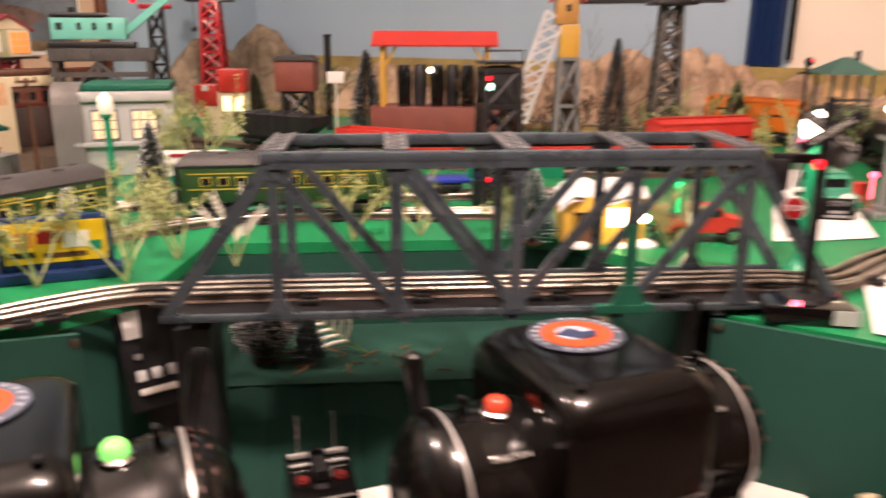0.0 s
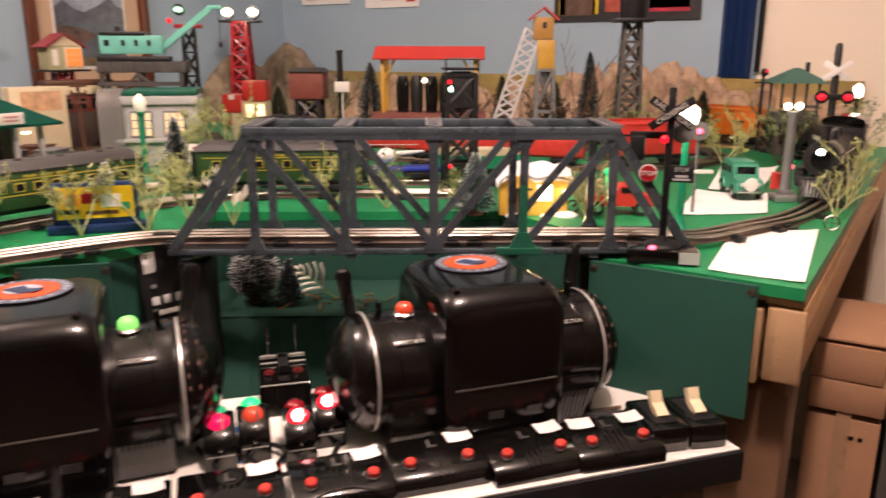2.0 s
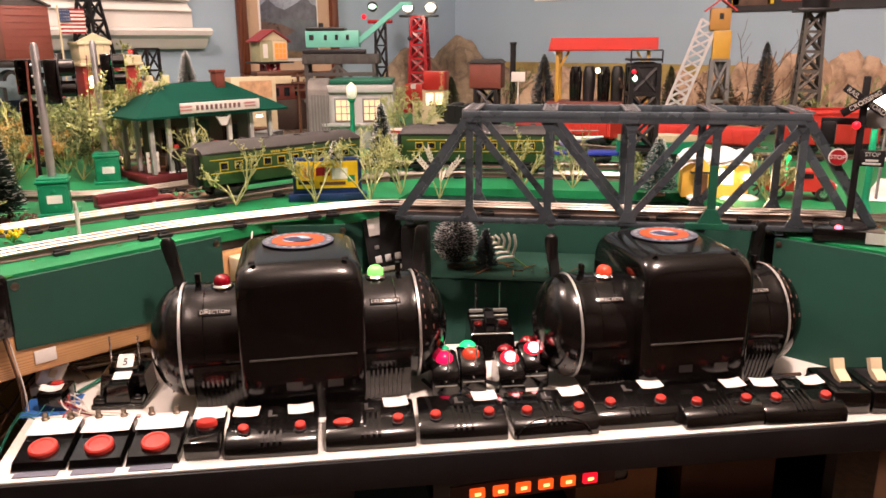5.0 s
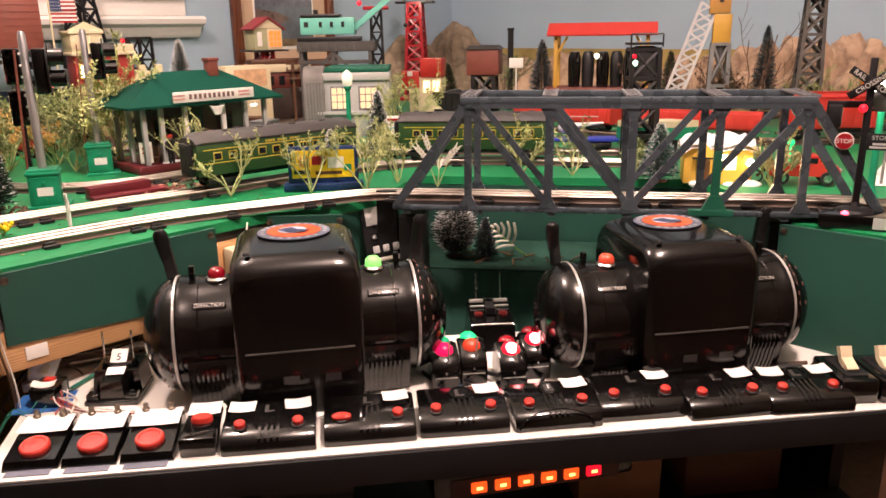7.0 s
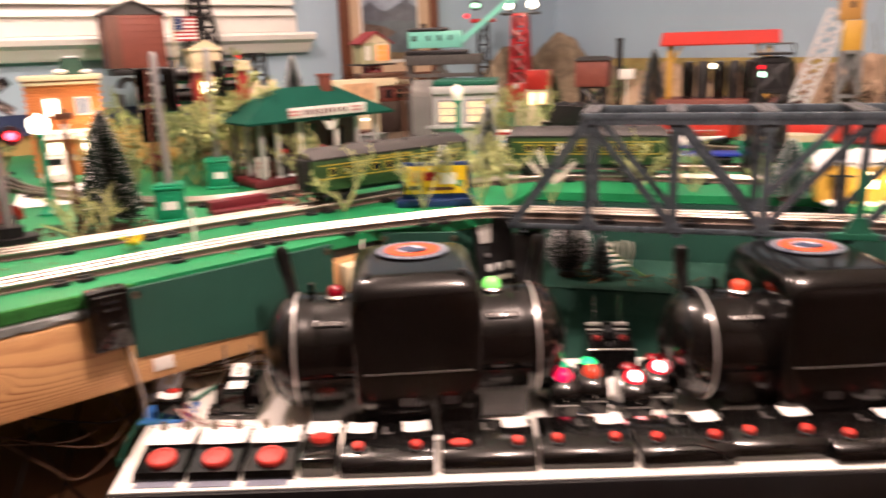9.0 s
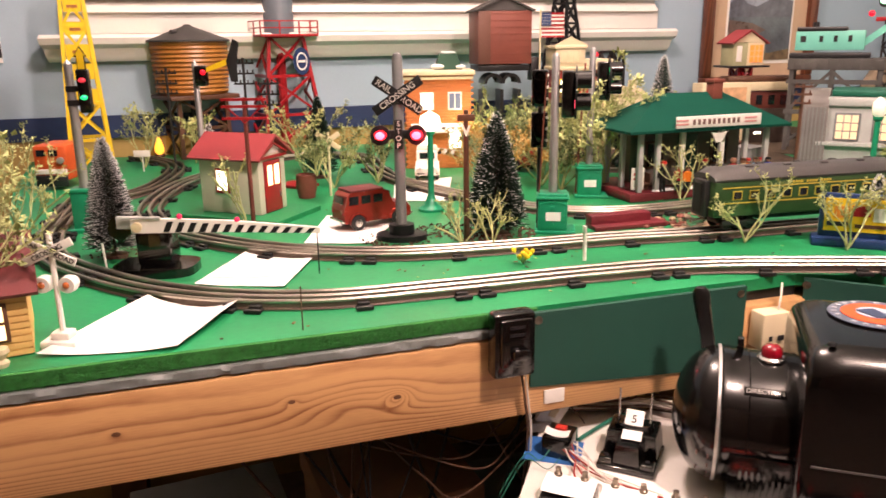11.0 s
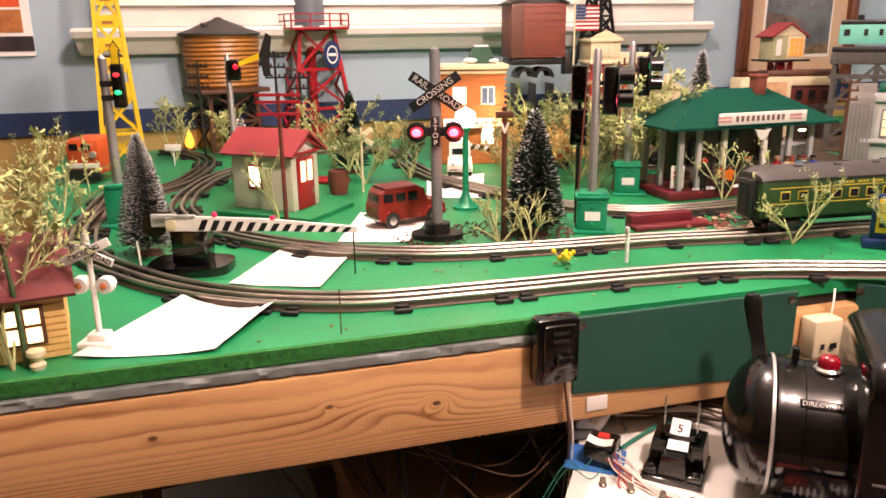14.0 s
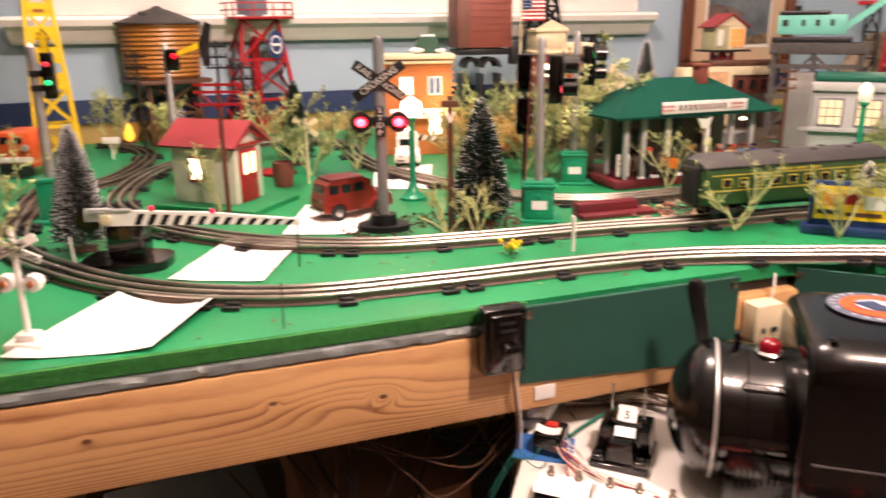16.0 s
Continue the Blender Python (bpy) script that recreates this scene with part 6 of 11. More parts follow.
def relay_signal(at, turn, h, label, lenses, arrow=False, head_z=None):
    c = thing("block_signal", label, "signal", at, turn, group="block signals")
    part("plinth", Shape().box(0.004, 0, 0.0025, 0.058, 0.050, 0.005, 0.002), GREENL, c, "green plinth")
    bx = part("relay_box", Shape().box(0, 0, 0.027, 0.042, 0.038, 0.046, 0.002).box(0, 0, 0.0515, 0.047, 0.043, 0.005, 0.002).box(0, 0, 0.0555, 0.042, 0.038, 0.004, 0.0015), GREENL, c, "green relay cabinet")
    part("cabinet_door", Shape().box(0, -0.0195, 0.026, 0.034, 0.0015, 0.038, 0.0005).sweep([(-0.019, -0.0200, 0.042), (-0.010, -0.0200, 0.0455), (0.0, -0.0200, 0.0465), (0.010, -0.0200, 0.0455), (0.019, -0.0200, 0.042)], [(-0.0012, -0.0012), (0.0012, -0.0012), (0.0012, 0.0012), (-0.0012, 0.0012)], (0, 1, 0)), GREENL, bx)
    for zk in (0.038, 0.0135):
        part("knob", Shape().lathe([(0.0028, 0), (0.0028, 0.002), (0, 0.0025)], 10, pose(0.0, -0.0202, zk, 90, 0, 0)), GREENL, bx)
    part("paper_label", Shape().box(0.001, -0.0208, 0.0255, 0.021, 0.0008, 0.0125), PAPER, bx, "white paper label", False)
    part("pole", Shape().lathe([(0.0062, 0.05), (0.0056, h), (0.0035, h + 0.005), (0, h + 0.006)], 14), ALU, c, "aluminium pole")
    hz_ = head_z or h - 0.05
    hd = part("signal_head", Shape().box(0.018, 0, hz_, 0.018, 0.026, 0.064, 0.003), BLACK, c, "black signal head")
    part("bracket", Shape().box(0.006, 0, hz_ + 0.01, 0.02, 0.006, 0.006).box(0.006, 0, hz_ - 0.015, 0.02, 0.006, 0.006), CHARCOAL, c, round_=False)
    for k, ln in enumerate(lenses):
        zz = hz_ + 0.017 - 0.030 * k
        part("hood", Shape().lathe([(0.0135, 0.0), (0.0145, 0.0), (0.0145, 0.022), (0.0135, 0.022)], 20, pose(0.027, 0, zz, 0, 90, 0) @ pose(0, 0, 0, 0, 0, 55), turn=0.70, caps=False), BLACK, hd, "black lens hood")
        part("lens", Shape().ball(0.029, 0, zz, 0.010, 14, 1.0), ln, hd, "signal lens")
    part("target_plate", Shape().lathe([(0.023, -0.001), (0.023, 0.001)], 24, pose(0.0285, 0, hz_ + 0.002, 0, 90, 0) @ Matrix.Diagonal((1.6, 1, 1, 1))), BLACKM, hd, "oval black target plate")
    part("ladder", Shape().rod((-0.022, -0.006, 0.004), (-0.012, -0.006, h - 0.02), 0.001, 6).rod((-0.022, 0.006, 0.004), (-0.012, 0.006, h - 0.02), 0.001, 6), BRICKRED, c, "thin ladder")
    for k in range(14):
        t = 0.1 + 0.8 * k / 13
        part("rung", Shape().rod((-0.022 + 0.010 * t, -0.006, h * t), (-0.022 + 0.010 * t, 0.006, h * t), 0.0008, 5), BRICKRED, c)
    return c


relay_signal((-0.968, 0.130, TZ), 65, 0.246, "tall block signal on a green relay cabinet", (BLACKM, REDHOT))
relay_signal((-1.179, 0.302, TZ), 68, 0.25, "second tall block signal on a green relay cabinet", (GREENLIT, BLACKM))
tl = thing("traffic_light", "black multi-lamp signal head on a dark post", "signal", (-1.019, 0.131, TZ + 0.012), 60)
part("post", Shape().rod((0, 0, -0.012), (0, 0, 0.21), 0.003), CHARCOAL, tl)
part("head", Shape().box(0, -0.006, 0.19, 0.024, 0.014, 0.052, 0.003).box(0, -0.006, 0.13, 0.024, 0.014, 0.052, 0.003), BLACK, tl)
for k in range(6):
    part("hood", Shape().lathe([(0.006, 0), (0.0065, 0.008)], 12, pose(0.0, -0.013, 0.208 - 0.0165 * k - (0.01 if k > 2 else 0), 90, 0, 0), caps=False), BLACK, tl)
    # white bead at each hood paints in a small highlight
    part("glint", Shape().ball(0.011, -0.012, 0.208 - 0.0165 * k - (0.01 if k > 2 else 0), 0.0022, 8), WHITE, tl)
sl_ = thing("block_signal", "block signal with yellow arrow and red and green lights", "signal", (-1.224, -0.519, TZ), 80, group="block signals")
part("relay_box", Shape().box(0, 0, 0.030, 0.036, 0.034, 0.060, 0.003).box(0, 0, 0.062, 0.041, 0.038, 0.006, 0.0015), GREENL, sl_, "green relay cabinet")
part("plinth", Shape().box(0, 0, 0.003, 0.066, 0.056, 0.006, 0.001), GREENL, sl_)
part("pole", Shape().lathe([(0.0072, 0.05), (0.0062, 0.245), (0, 0.252)], 14), ALU, sl_, "aluminium pole")
hd = part("signal_head", Shape().box(0.022, -0.010, 0.207, 0.017, 0.014, 0.062, 0.003), BLACK, sl_, "black signal head")
for ln, z in ((mat("red_lens_lit_soft", (0.5, 0.02, 0.03), 0.2, emit=(1, 0.05, 0.08), glow=0.6), 0.2225), (GREENLIT, 0.198)):
    part("lens", Shape().ball(0.022, -0.0175, z, 0.0052, 14, 0.7), ln, hd, "signal lens")
part("arrow", Shape().prism([(-0.006, -0.016), (0.006, -0.016), (0.006, 0.008), (0.009, 0.008), (0.0, 0.020), (-0.009, 0.008), (-0.006, 0.008)], 0, 0.002, pose(0.022, -0.012, 0.250, 90, 0, 0) @ Matrix.Diagonal((0.75, 0.85, 1, 1))), YELLOW, hd, "yellow arrow plate", False)
part("arrow_back", Shape().prism([(-0.008, -0.018), (0.008, -0.018), (0.008, 0.006), (0.012, 0.006), (0.0, 0.024), (-0.012, 0.006), (-0.008, 0.006)], -0.002, 0, pose(0.022, -0.012, 0.250, 90, 0, 0) @ Matrix.Diagonal((0.75, 0.85, 1, 1))), BLACKM, hd, "", False)
part("bracket", Shape().box(0.01, -0.004, 0.21, 0.03, 0.008, 0.008).box(0.01, -0.004, 0.19, 0.03, 0.008, 0.008), CHARCOAL, sl_, round_=False)

# semaphore
sm = thing("semaphore", "semaphore signal with raised yellow blade on a metal pole", "signal", (-1.434, -0.344, TZ), 76)
part("pole", Shape().lathe([(0.006, 0), (0.0052, 0.235), (0, 0.245)], 12), ALU, sm, "aluminium pole")
part("head", Shape().box(0.012, -0.008, 0.216, 0.024, 0.010, 0.036, 0.005), BLACK, sm, "black spectacle head")
part("lens", Shape().ball(0.016, -0.0135, 0.222, 0.0048, 12), REDLIT, sm, "red lens")
part("blade", Shape().prism([(0.022, 0.222), (0.022, 0.230), (0.062, 0.246), (0.064, 0.236)], 0, 0.002, pose(0, -0.012, 0, 90, 0, 0)), YELLOW, sm, "yellow blade", False)
part("blade_tip", Shape().prism([(0.064, 0.205), (0.058, 0.24), (0.072, 0.278), (0.082, 0.272), (0.076, 0.236), (0.076, 0.205)], 0, 0.002, pose(0, -0.0125, 0, 90, 0, 0)), CHARCOAL, sm, "dark blade end", False)


# green street lamps
def street_lamp(at, h, globe, label, post=GREENL, r=0.011):
    c = thing("street_lamp", label, "street lamp", (*at, TZ), 0, group="street lamps")
    part("base", Shape().lathe([(0.022, 0), (0.022, 0.004), (0.012, 0.010), (0.007, 0.022), (0.0048, 0.03)], 16), post, c, "round lamp base")
    part("post", Shape().lathe([(0.0052, 0.02), (0.0046, h - 0.03), (0.008, h - 0.026), (0.008, h - 0.022)], 14), post, c, "lamp post")
    part("globe", Shape().lathe([(0.005, h - 0.022), (r * 0.85, h - 0.018), (r, h - 0.008), (r * 0.9, h + 0.002), (0.004, h + 0.008), (0.0, h + 0.011)], 16), globe, c, "glass globe")
    return c


street_lamp((-1.165, 0.006), 0.152, glow_mat("lit_lamp_globe", (1.0, 0.90, 0.74), 5.0), "green toy street lamp with lit white globe", r=0.0165)
street_lamp((-0.984, 0.732), 0.160, LAMPOFF, "green toy street lamp with frosted globe")

# yellow girder tower
yt = thing("girder_tower", "tall yellow lattice girder tower", "tower", (-1.794, -0.574, TZ), 8)
tower_frame(yt, YELLOW, "yellow lattice frame", 0.042, 0.016, 0.0, 0.46, 6, 0.005)
for k in range(5):
    part("panel", Shape().box(0.034 - 0.0027 * k, 0, 0.17 + 0.045 * k, 0.002, 0.056 - 0.0055 * k, 0.026), YELLOW, yt, "yellow gusset panel", False)
    part("opening", Shape().box(0.0355 - 0.0027 * k, 0, 0.168 + 0.045 * k, 0.0012, 0.02, 0.006), mat("rust_print", (0.28, 0.10, 0.02), 0.6), yt, "", False)

# amber water tank on brown legs
wt = thing("water_tank", "amber water tank with grey conical roof on brown trestle legs", "water tank", (-2.012, -0.351, TZ), 20)
R = 0.088
prof = []
for k in range(12):
    z0_ = 0.155 + k * 0.0102
    prof += [(R - 0.004 + 0.0006 * k, z0_), (R - 0.0005 + 0.0006 * k, z0_ + 0.004)]
part("tank", Shape().lathe([(R - 0.006, 0.152)] + prof + [(R + 0.004, 0.279)], 36), AMBER, wt, "ribbed amber tank")
part("roof", Shape().lathe([(R + 0.012, 0.276), (R + 0.012, 0.280), (0.012, 0.312), (0.008, 0.316), (0.0, 0.317)], 36), DKROOF, wt, "grey conical roof")
part("hatch", Shape().box(0.03, -0.045, 0.300, 0.018, 0.014, 0.008, 0.002), DKROOF, wt)
part("deck", Shape().box(0, 0, 0.146, 0.17, 0.17, 0.010, 0.001), BROWN, wt, "brown deck")
tower_frame(wt, BROWN, "brown trestle legs", 0.062, 0.058, 0.0, 0.142, 2, 0.006)
part("pipe", Shape().rod((0, 0, 0), (0, 0, 0.145), 0.010), CHARCOAL, wt, "dark standpipe")
part("spout", Shape().sweep([(0.0, 0.092, 0.20), (0.01, 0.112, 0.215), (0.014, 0.118, 0.25), (0.012, 0.112, 0.285)], [(-0.007, -0.005), (0.007, -0.005), (0.007, 0.005), (-0.007, 0.005)]), CHARCOAL, wt, "raised black spout")

# red water tower with blue-grey tank
rt = thing("water_tower", "red lattice water tower with blue-grey tank and round badge", "water tower", (-2.022, -0.130, TZ), 14)
tower_frame(rt, RED, "red lattice legs", 0.082, 0.044, 0.0, 0.285, 3, 0.0055)
part("platform", Shape().box(0, 0, 0.288, 0.150, 0.150, 0.006, 0.001), RED, rt, "red platform")
rl = Shape()
for z in (0.306, 0.322):
    for a, b in (((-0.074, -0.074), (0.074, -0.074)), ((0.074, -0.074), (0.074, 0.074)), ((0.074, 0.074), (-0.074, 0.074)), ((-0.074, 0.074), (-0.074, -0.074))):
        rl.bar((*a, z), (*b, z), 0.003, 0.003)
for a in (-0.074, -0.025, 0.025, 0.074):
    for q in ((a, -0.074), (a, 0.074), (-0.074, a), (0.074, a)):
        rl.bar((*q, 0.288), (*q, 0.322), 0.003, 0.003, (1, 0, 0))
part("railing", rl, RED, rt, "red railing", False)
part("tank", Shape().lathe([(0.038, 0.291), (0.038, 0.44), (0.03, 0.452), (0, 0.46)], 24), mat("blue_grey_tank", (0.10, 0.125, 0.15), 0.5, vary=0.15), rt, "blue-grey tank")
part("pipe", Shape().rod((0, 0, 0), (0, 0, 0.29), 0.012), RED, rt)
bd = part("badge", Shape().lathe([(0.026, 0), (0.026, 0.002), (0, 0.002)], 24, pose(0.064, 0.030, 0.225, 0, 90, 0) @ Matrix.Diagonal((1.3, 0.85, 1, 1))), NAVYP, rt, "round navy badge")
part("badge_mark", Shape().lathe([(0.017, 0), (0.017, 0.001), (0.014, 0.001), (0.014, 0)], 20, pose(0.0665, 0.030, 0.225, 0, 90, 0) @ Matrix.Diagonal((1.3, 0.85, 1, 1)), caps=False).box(0.067, 0.030, 0.225, 0.001, 0.02, 0.006), WHITE, bd, "white badge mark", False)


# brick house with lit windows
def brick_house():
    c = thing("brick_house", "orange brick toy house with lit windows and snowy dormer", "house", (-1.617, 0.160, TZ), 76)
    bm_ = mat("orange_brick", (0.50, 0.17, 0.045), 0.65, vary=0.2, scale=40)
    part("wall", Shape().box(0, 0, 0.10, 0.140, 0.10, 0.20, 0.001), bm_, c, "orange brick wall")
    me_b = mesh_of(Shape().box(0, 0, 0, 0.0108, 0.0016, 0.0048, 0.0006), bm_, False, "brick")
    for r_ in range(33):
        for k in range(13):
            x = -0.068 + 0.0115 * k + (0.0057 if r_ % 2 else 0)
            z = 0.004 + 0.006 * r_
            if x > 0.07 or any(abs(x - wx_) < 0.016 and abs(z - wz_) < 0.020 for wx_, wz_ in ((-0.025, 0.145), (0.035, 0.145), (-0.03, 0.055), (0.035, 0.06))):
                continue
            ob = new("brick", me_b)
            ob.parent = c
            ob.matrix_basis = pose(x, -0.0505, z)
    for x, z, hot in ((-0.025, 0.145, 1), (0.035, 0.145, 0), (-0.03, 0.055, 1), (0.035, 0.060, 1)):
        w = part("window", Shape().box(x, -0.0512, z, 0.030, 0.003, 0.038, 0.0005), WHITE, c, "white window frame")
        for dx in (-0.0065, 0.0065):
            part("pane", Shape().box(x + dx, -0.0532, z, 0.0105, 0.0012, 0.032), WINDOWHOT if hot else mat("blue_dusk_pane", (0.12, 0.16, 0.26), 0.2), w, "lit pane" if hot else "", False)
    part("cornice", Shape().box(0, -0.004, 0.204, 0.156, 0.116, 0.010, 0.002).box(0, -0.004, 0.193, 0.148, 0.108, 0.006, 0.001), CREAMP, c, "pale cornice")
    part("awning", Shape().prism([(-0.052, 0.098), (-0.075, 0.084), (-0.075, 0.080), (-0.052, 0.090)], -0.06, 0.06, Matrix(((0, 0, 1, 0), (1, 0, 0, 0), (0, 1, 0, 0), (0, 0, 0, 1)))), WHITE, c, "striped awning", False)
    for k in range(6):
        part("awning_stripe", Shape().box(-0.05 + 0.02 * k, -0.0642, 0.0905, 0.008, 0.024, 0.001, 0, pose(0, 0, 0)), BLACKM, c, round_=False)
    dm = part("dormer", Shape().prism([(-0.030, 0.0), (0.030, 0.0), (0.018, 0.034), (-0.018, 0.034)], -0.03, 0.02, pose(0.025, 0, 0.209, 90, 0, 0)), mat("dark_green_dormer", (0.02, 0.07, 0.045), 0.6), c, "dark green dormer", False)
    part("snow", Shape().ball(0.002, -0.012, 0.216, 0.016, 12, 0.4).ball(0.05, -0.014, 0.215, 0.012, 12, 0.4).box(0.025, 0.002, 0.245, 0.03, 0.04, 0.004, 0.002), SNOW, c, "patch of flock snow")
    return c


brick_house()

# coaling house on dark arched legs
ch = thing("coaling_house", "rust-red coaling house with grey gable roof on dark arched legs", "coal tower", (-1.813, 0.387, TZ), 83)
part("body", Shape().box(0, 0, 0.275, 0.135, 0.10, 0.125, 0.002), BRICKRED, ch, "rust-red sheet body")
for k in range(8):
    part("rib", Shape().box(0, -0.0505, 0.222 + 0.0155 * k, 0.134, 0.0012, 0.0016), BRICKRED, ch, round_=False)
part("corner_post", Shape().box(-0.052, -0.0515, 0.275, 0.030, 0.003, 0.124, 0.0005), mat("brown_plank", (0.11, 0.045, 0.03), 0.6), ch, "darker plank side")
part("roof", gable_roof(0.10, 0.135, 0.030, 0.006, 0.338), DKROOF, ch, "grey gable roof", False, at=pose(0, 0, 0, 0, 0, 90))
for sy in (-1, 1):
    part("gable", Shape().prism([(-0.067, 0.0), (0.067, 0.0), (0.0, 0.029)], -0.0015, 0.0015, pose(0, sy * 0.0485, 0.3380, 90, 0, 0)), DKROOF, ch, "grey gable end", False)
arch = Shape()
for x in (-0.045, 0.0, 0.045):
    arch.bar((x, 0, 0.0), (x, 0, 0.15), 0.008, 0.05, (0, 1, 0))
for x in (-0.0225, 0.0225):
    arch.lathe([(0.017, -0.03), (0.025, -0.03), (0.025, 0.03), (0.017, 0.03)], 20, pose(x, 0, 0.165, 90, 0, 0), turn=0.5, caps=False)
part("arched_base", arch, CHARCOAL, ch, "dark arched legs")
part("chute", Shape().box(0.078, -0.03, 0.20, 0.02, 0.03, 0.055, 0.001, pose(0, 0, 0, 0, 0, 0)), CHARCOAL, ch, "dark side chute")
part("beam", Shape().box(0, 0, 0.203, 0.13, 0.09, 0.014, 0.001), CHARCOAL, ch)
fl = thing("flag", "small stars-and-stripes flag on a thin pole", "flag", (-1.748, 0.467, TZ), 80)
part("pole", Shape().rod((0, 0, 0), (0, 0, 0.34), 0.0022), CREAMP, fl)
for k in range(13):
    part("stripe", Shape().box(0.031 + 0.0, 0.002 * math.sin(k), 0.330 - 0.0045 * k, 0.056, 0.0015, 0.0045), RED if k % 2 == 0 else WHITE, fl, round_=False)
cn = part("canton", Shape().box(0.014, -0.0022, 0.3165, 0.024, 0.0012, 0.031), NAVYP, fl, "navy canton", False)
stars = Shape()
for i in range(4):
    for j in range(4):
        stars.box(0.0055 + 0.0057 * i, -0.0032, 0.3055 + 0.0075 * j, 0.0018, 0.0006, 0.0018)
part("stars", stars, WHITE, cn, "", False)

# cream and red building
cb = thing("town_building", "red toy building with cream cornice and parapet", "building", (-1.722, 0.583, TZ), 80)
rw_ = mat("tomato_red_wall", (0.36, 0.028, 0.024), 0.55)
part("wall", Shape().box(-0.022, 0, 0.062, 0.136, 0.09, 0.124, 0.001), mat("ochre_stucco", (0.34, 0.24, 0.11), 0.7, vary=0.35, scale=30), cb, "ochre lower wall")
part("wall", Shape().box(-0.022, 0, 0.161, 0.134, 0.088, 0.074, 0.001), rw_, cb, "red upper wall")
part("wing", Shape().box(0.090, 0, 0.068, 0.088, 0.088, 0.136, 0.001), CREAMP, cb, "cream side wing")
part("cornice", Shape().box(-0.022, -0.003, 0.201, 0.148, 0.105, 0.008, 0.002).box(-0.022, -0.002, 0.213, 0.142, 0.100, 0.018, 0.002), CREAMP, cb, "cream cornice")
part("tower_block", Shape().box(-0.058, -0.004, 0.230, 0.072, 0.098, 0.034, 0.002), CREAMP, cb, "cream tower block")
for x in (-0.080, -0.066, -0.050, -0.036):
    part("pilaster", Shape().box(x, -0.054, 0.230, 0.005, 0.004, 0.032), CREAMP, cb, round_=False)
part("pediment", Shape().prism([(-0.040, 0.0), (0.040, 0.0), (0.0, 0.020)], -0.005, 0.0, pose(-0.058, -0.052, 0.2555, 90, 0, 0)), CREAMP, cb, "cream pediment", False)
part("tower_cap", Shape().box(-0.058, -0.004, 0.251, 0.080, 0.106, 0.008, 0.002), CREAMP, cb)
for x in (-0.072, -0.045):
    w = part("window", Shape().box(x, -0.0468, 0.160, 0.020, 0.003, 0.034, 0.0005), YELLOW, cb, "yellow window frame")
    part("pane", Shape().box(x, -0.0486, 0.160, 0.015, 0.0012, 0.028), WINDOWHOT, w, "lit pane", False)
part("wing_roof", Shape().prism([(0.042, 0.136), (0.140, 0.136), (0.125, 0.150), (0.058, 0.158)], -0.05, 0.05, pose(0, 0, 0, 90, 0, 0)), CREAMP, cb, "cream sloping roof", False)
for x in (0.070, 0.112):
    part("roof_vent", Shape().box(x, -0.02, 0.158, 0.018, 0.018, 0.024, 0.002), CREAMP, cb)
dk = thing("derrick_tower", "black lattice derrick tower", "tower", (-1.905, 0.608, TZ), 30)
tower_frame(dk, BLACKM, "black lattice", 0.042, 0.008, 0.16, 0.46, 6, 0.004)
part("stand", Shape().box(0, 0, 0.08, 0.09, 0.09, 0.16, 0.002), GREY, dk, "grey stand")
gi = thing("girder_tower", "black girder frame tower", "tower", (-1.878, 0.742, TZ), 20)
tower_frame(gi, CHARCOAL, "dark lattice", 0.024, 0.022, 0.0, 0.235, 4, 0.004)
part("lamp", Shape().ball(-0.03, -0.03, 0.228, 0.006, 10), REDLIT, gi, "red lamp")



# small things at the back of the left wing
wagon((-1.467, 0.090, TZ + 0.001), -17, mat("ivory_car_paint", (0.68, 0.64, 0.55), 0.35), mat("ivory_car_paint", (0, 0, 0)), "ivory toy car parked by the brick house")
g2_ = thing("crossing_gate", "small crossing gate with striped arm by the brick house", "gate", (-1.50, 0.185, TZ), 76)
part("base", Shape().box(0.045, 0, 0.015, 0.03, 0.026, 0.03, 0.003), BLACK, g2_)
a2_ = part("arm", Shape().box(-0.01, -0.016, 0.040, 0.13, 0.003, 0.012, 0.0006, pose(0, 0, 0, 0, 8, 0)), WHITE, g2_, "white gate arm")
for k in range(7):
    part("stripe", Shape().prism([(-0.068 + 0.017 * k, -0.006), (-0.060 + 0.017 * k, -0.006), (-0.054 + 0.017 * k, 0.006), (-0.062 + 0.017 * k, 0.006)], 0, 0.0006, pose(0, 0, 0, 0, 8, 0) @ pose(0, -0.0177, 0.040, 90, 0, 0)), BLACKM, a2_, round_=False)
ol = thing("toy_engine", "orange and white toy engine front with dark grille", "toy engine", (-1.631, -0.619, TZ), 74)
part("body", Shape().box(0, 0.02, 0.052, 0.066, 0.09, 0.070, 0.008), mat("orange_red_enamel", (0.55, 0.09, 0.02), 0.4, vary=0.25), ol, "orange-red body")
part("stripe", Shape().box(0, -0.026, 0.036, 0.062, 0.002, 0.010, 0.0008), WHITE, ol, "white stripe")
part("grille", Shape().box(0, -0.026, 0.018, 0.060, 0.006, 0.022, 0.002), CHARCOAL, ol, "dark grille")
part("headlamp", Shape().lathe([(0.006, 0), (0.0065, 0.006), (0.003, 0.007)], 14, pose(0.022, -0.026, 0.058, 90, 0, 0)), SILVER, ol)
for x in (-0.016, 0.008):
    part("window", Shape().box(x, -0.0252, 0.072, 0.016, 0.002, 0.012), DARKGLASS, ol, "", False)
fr2 = thing("flame_lamp", "amber flame-shaped lamp on the green table", "lamp", (-2.014, -0.445, TZ))
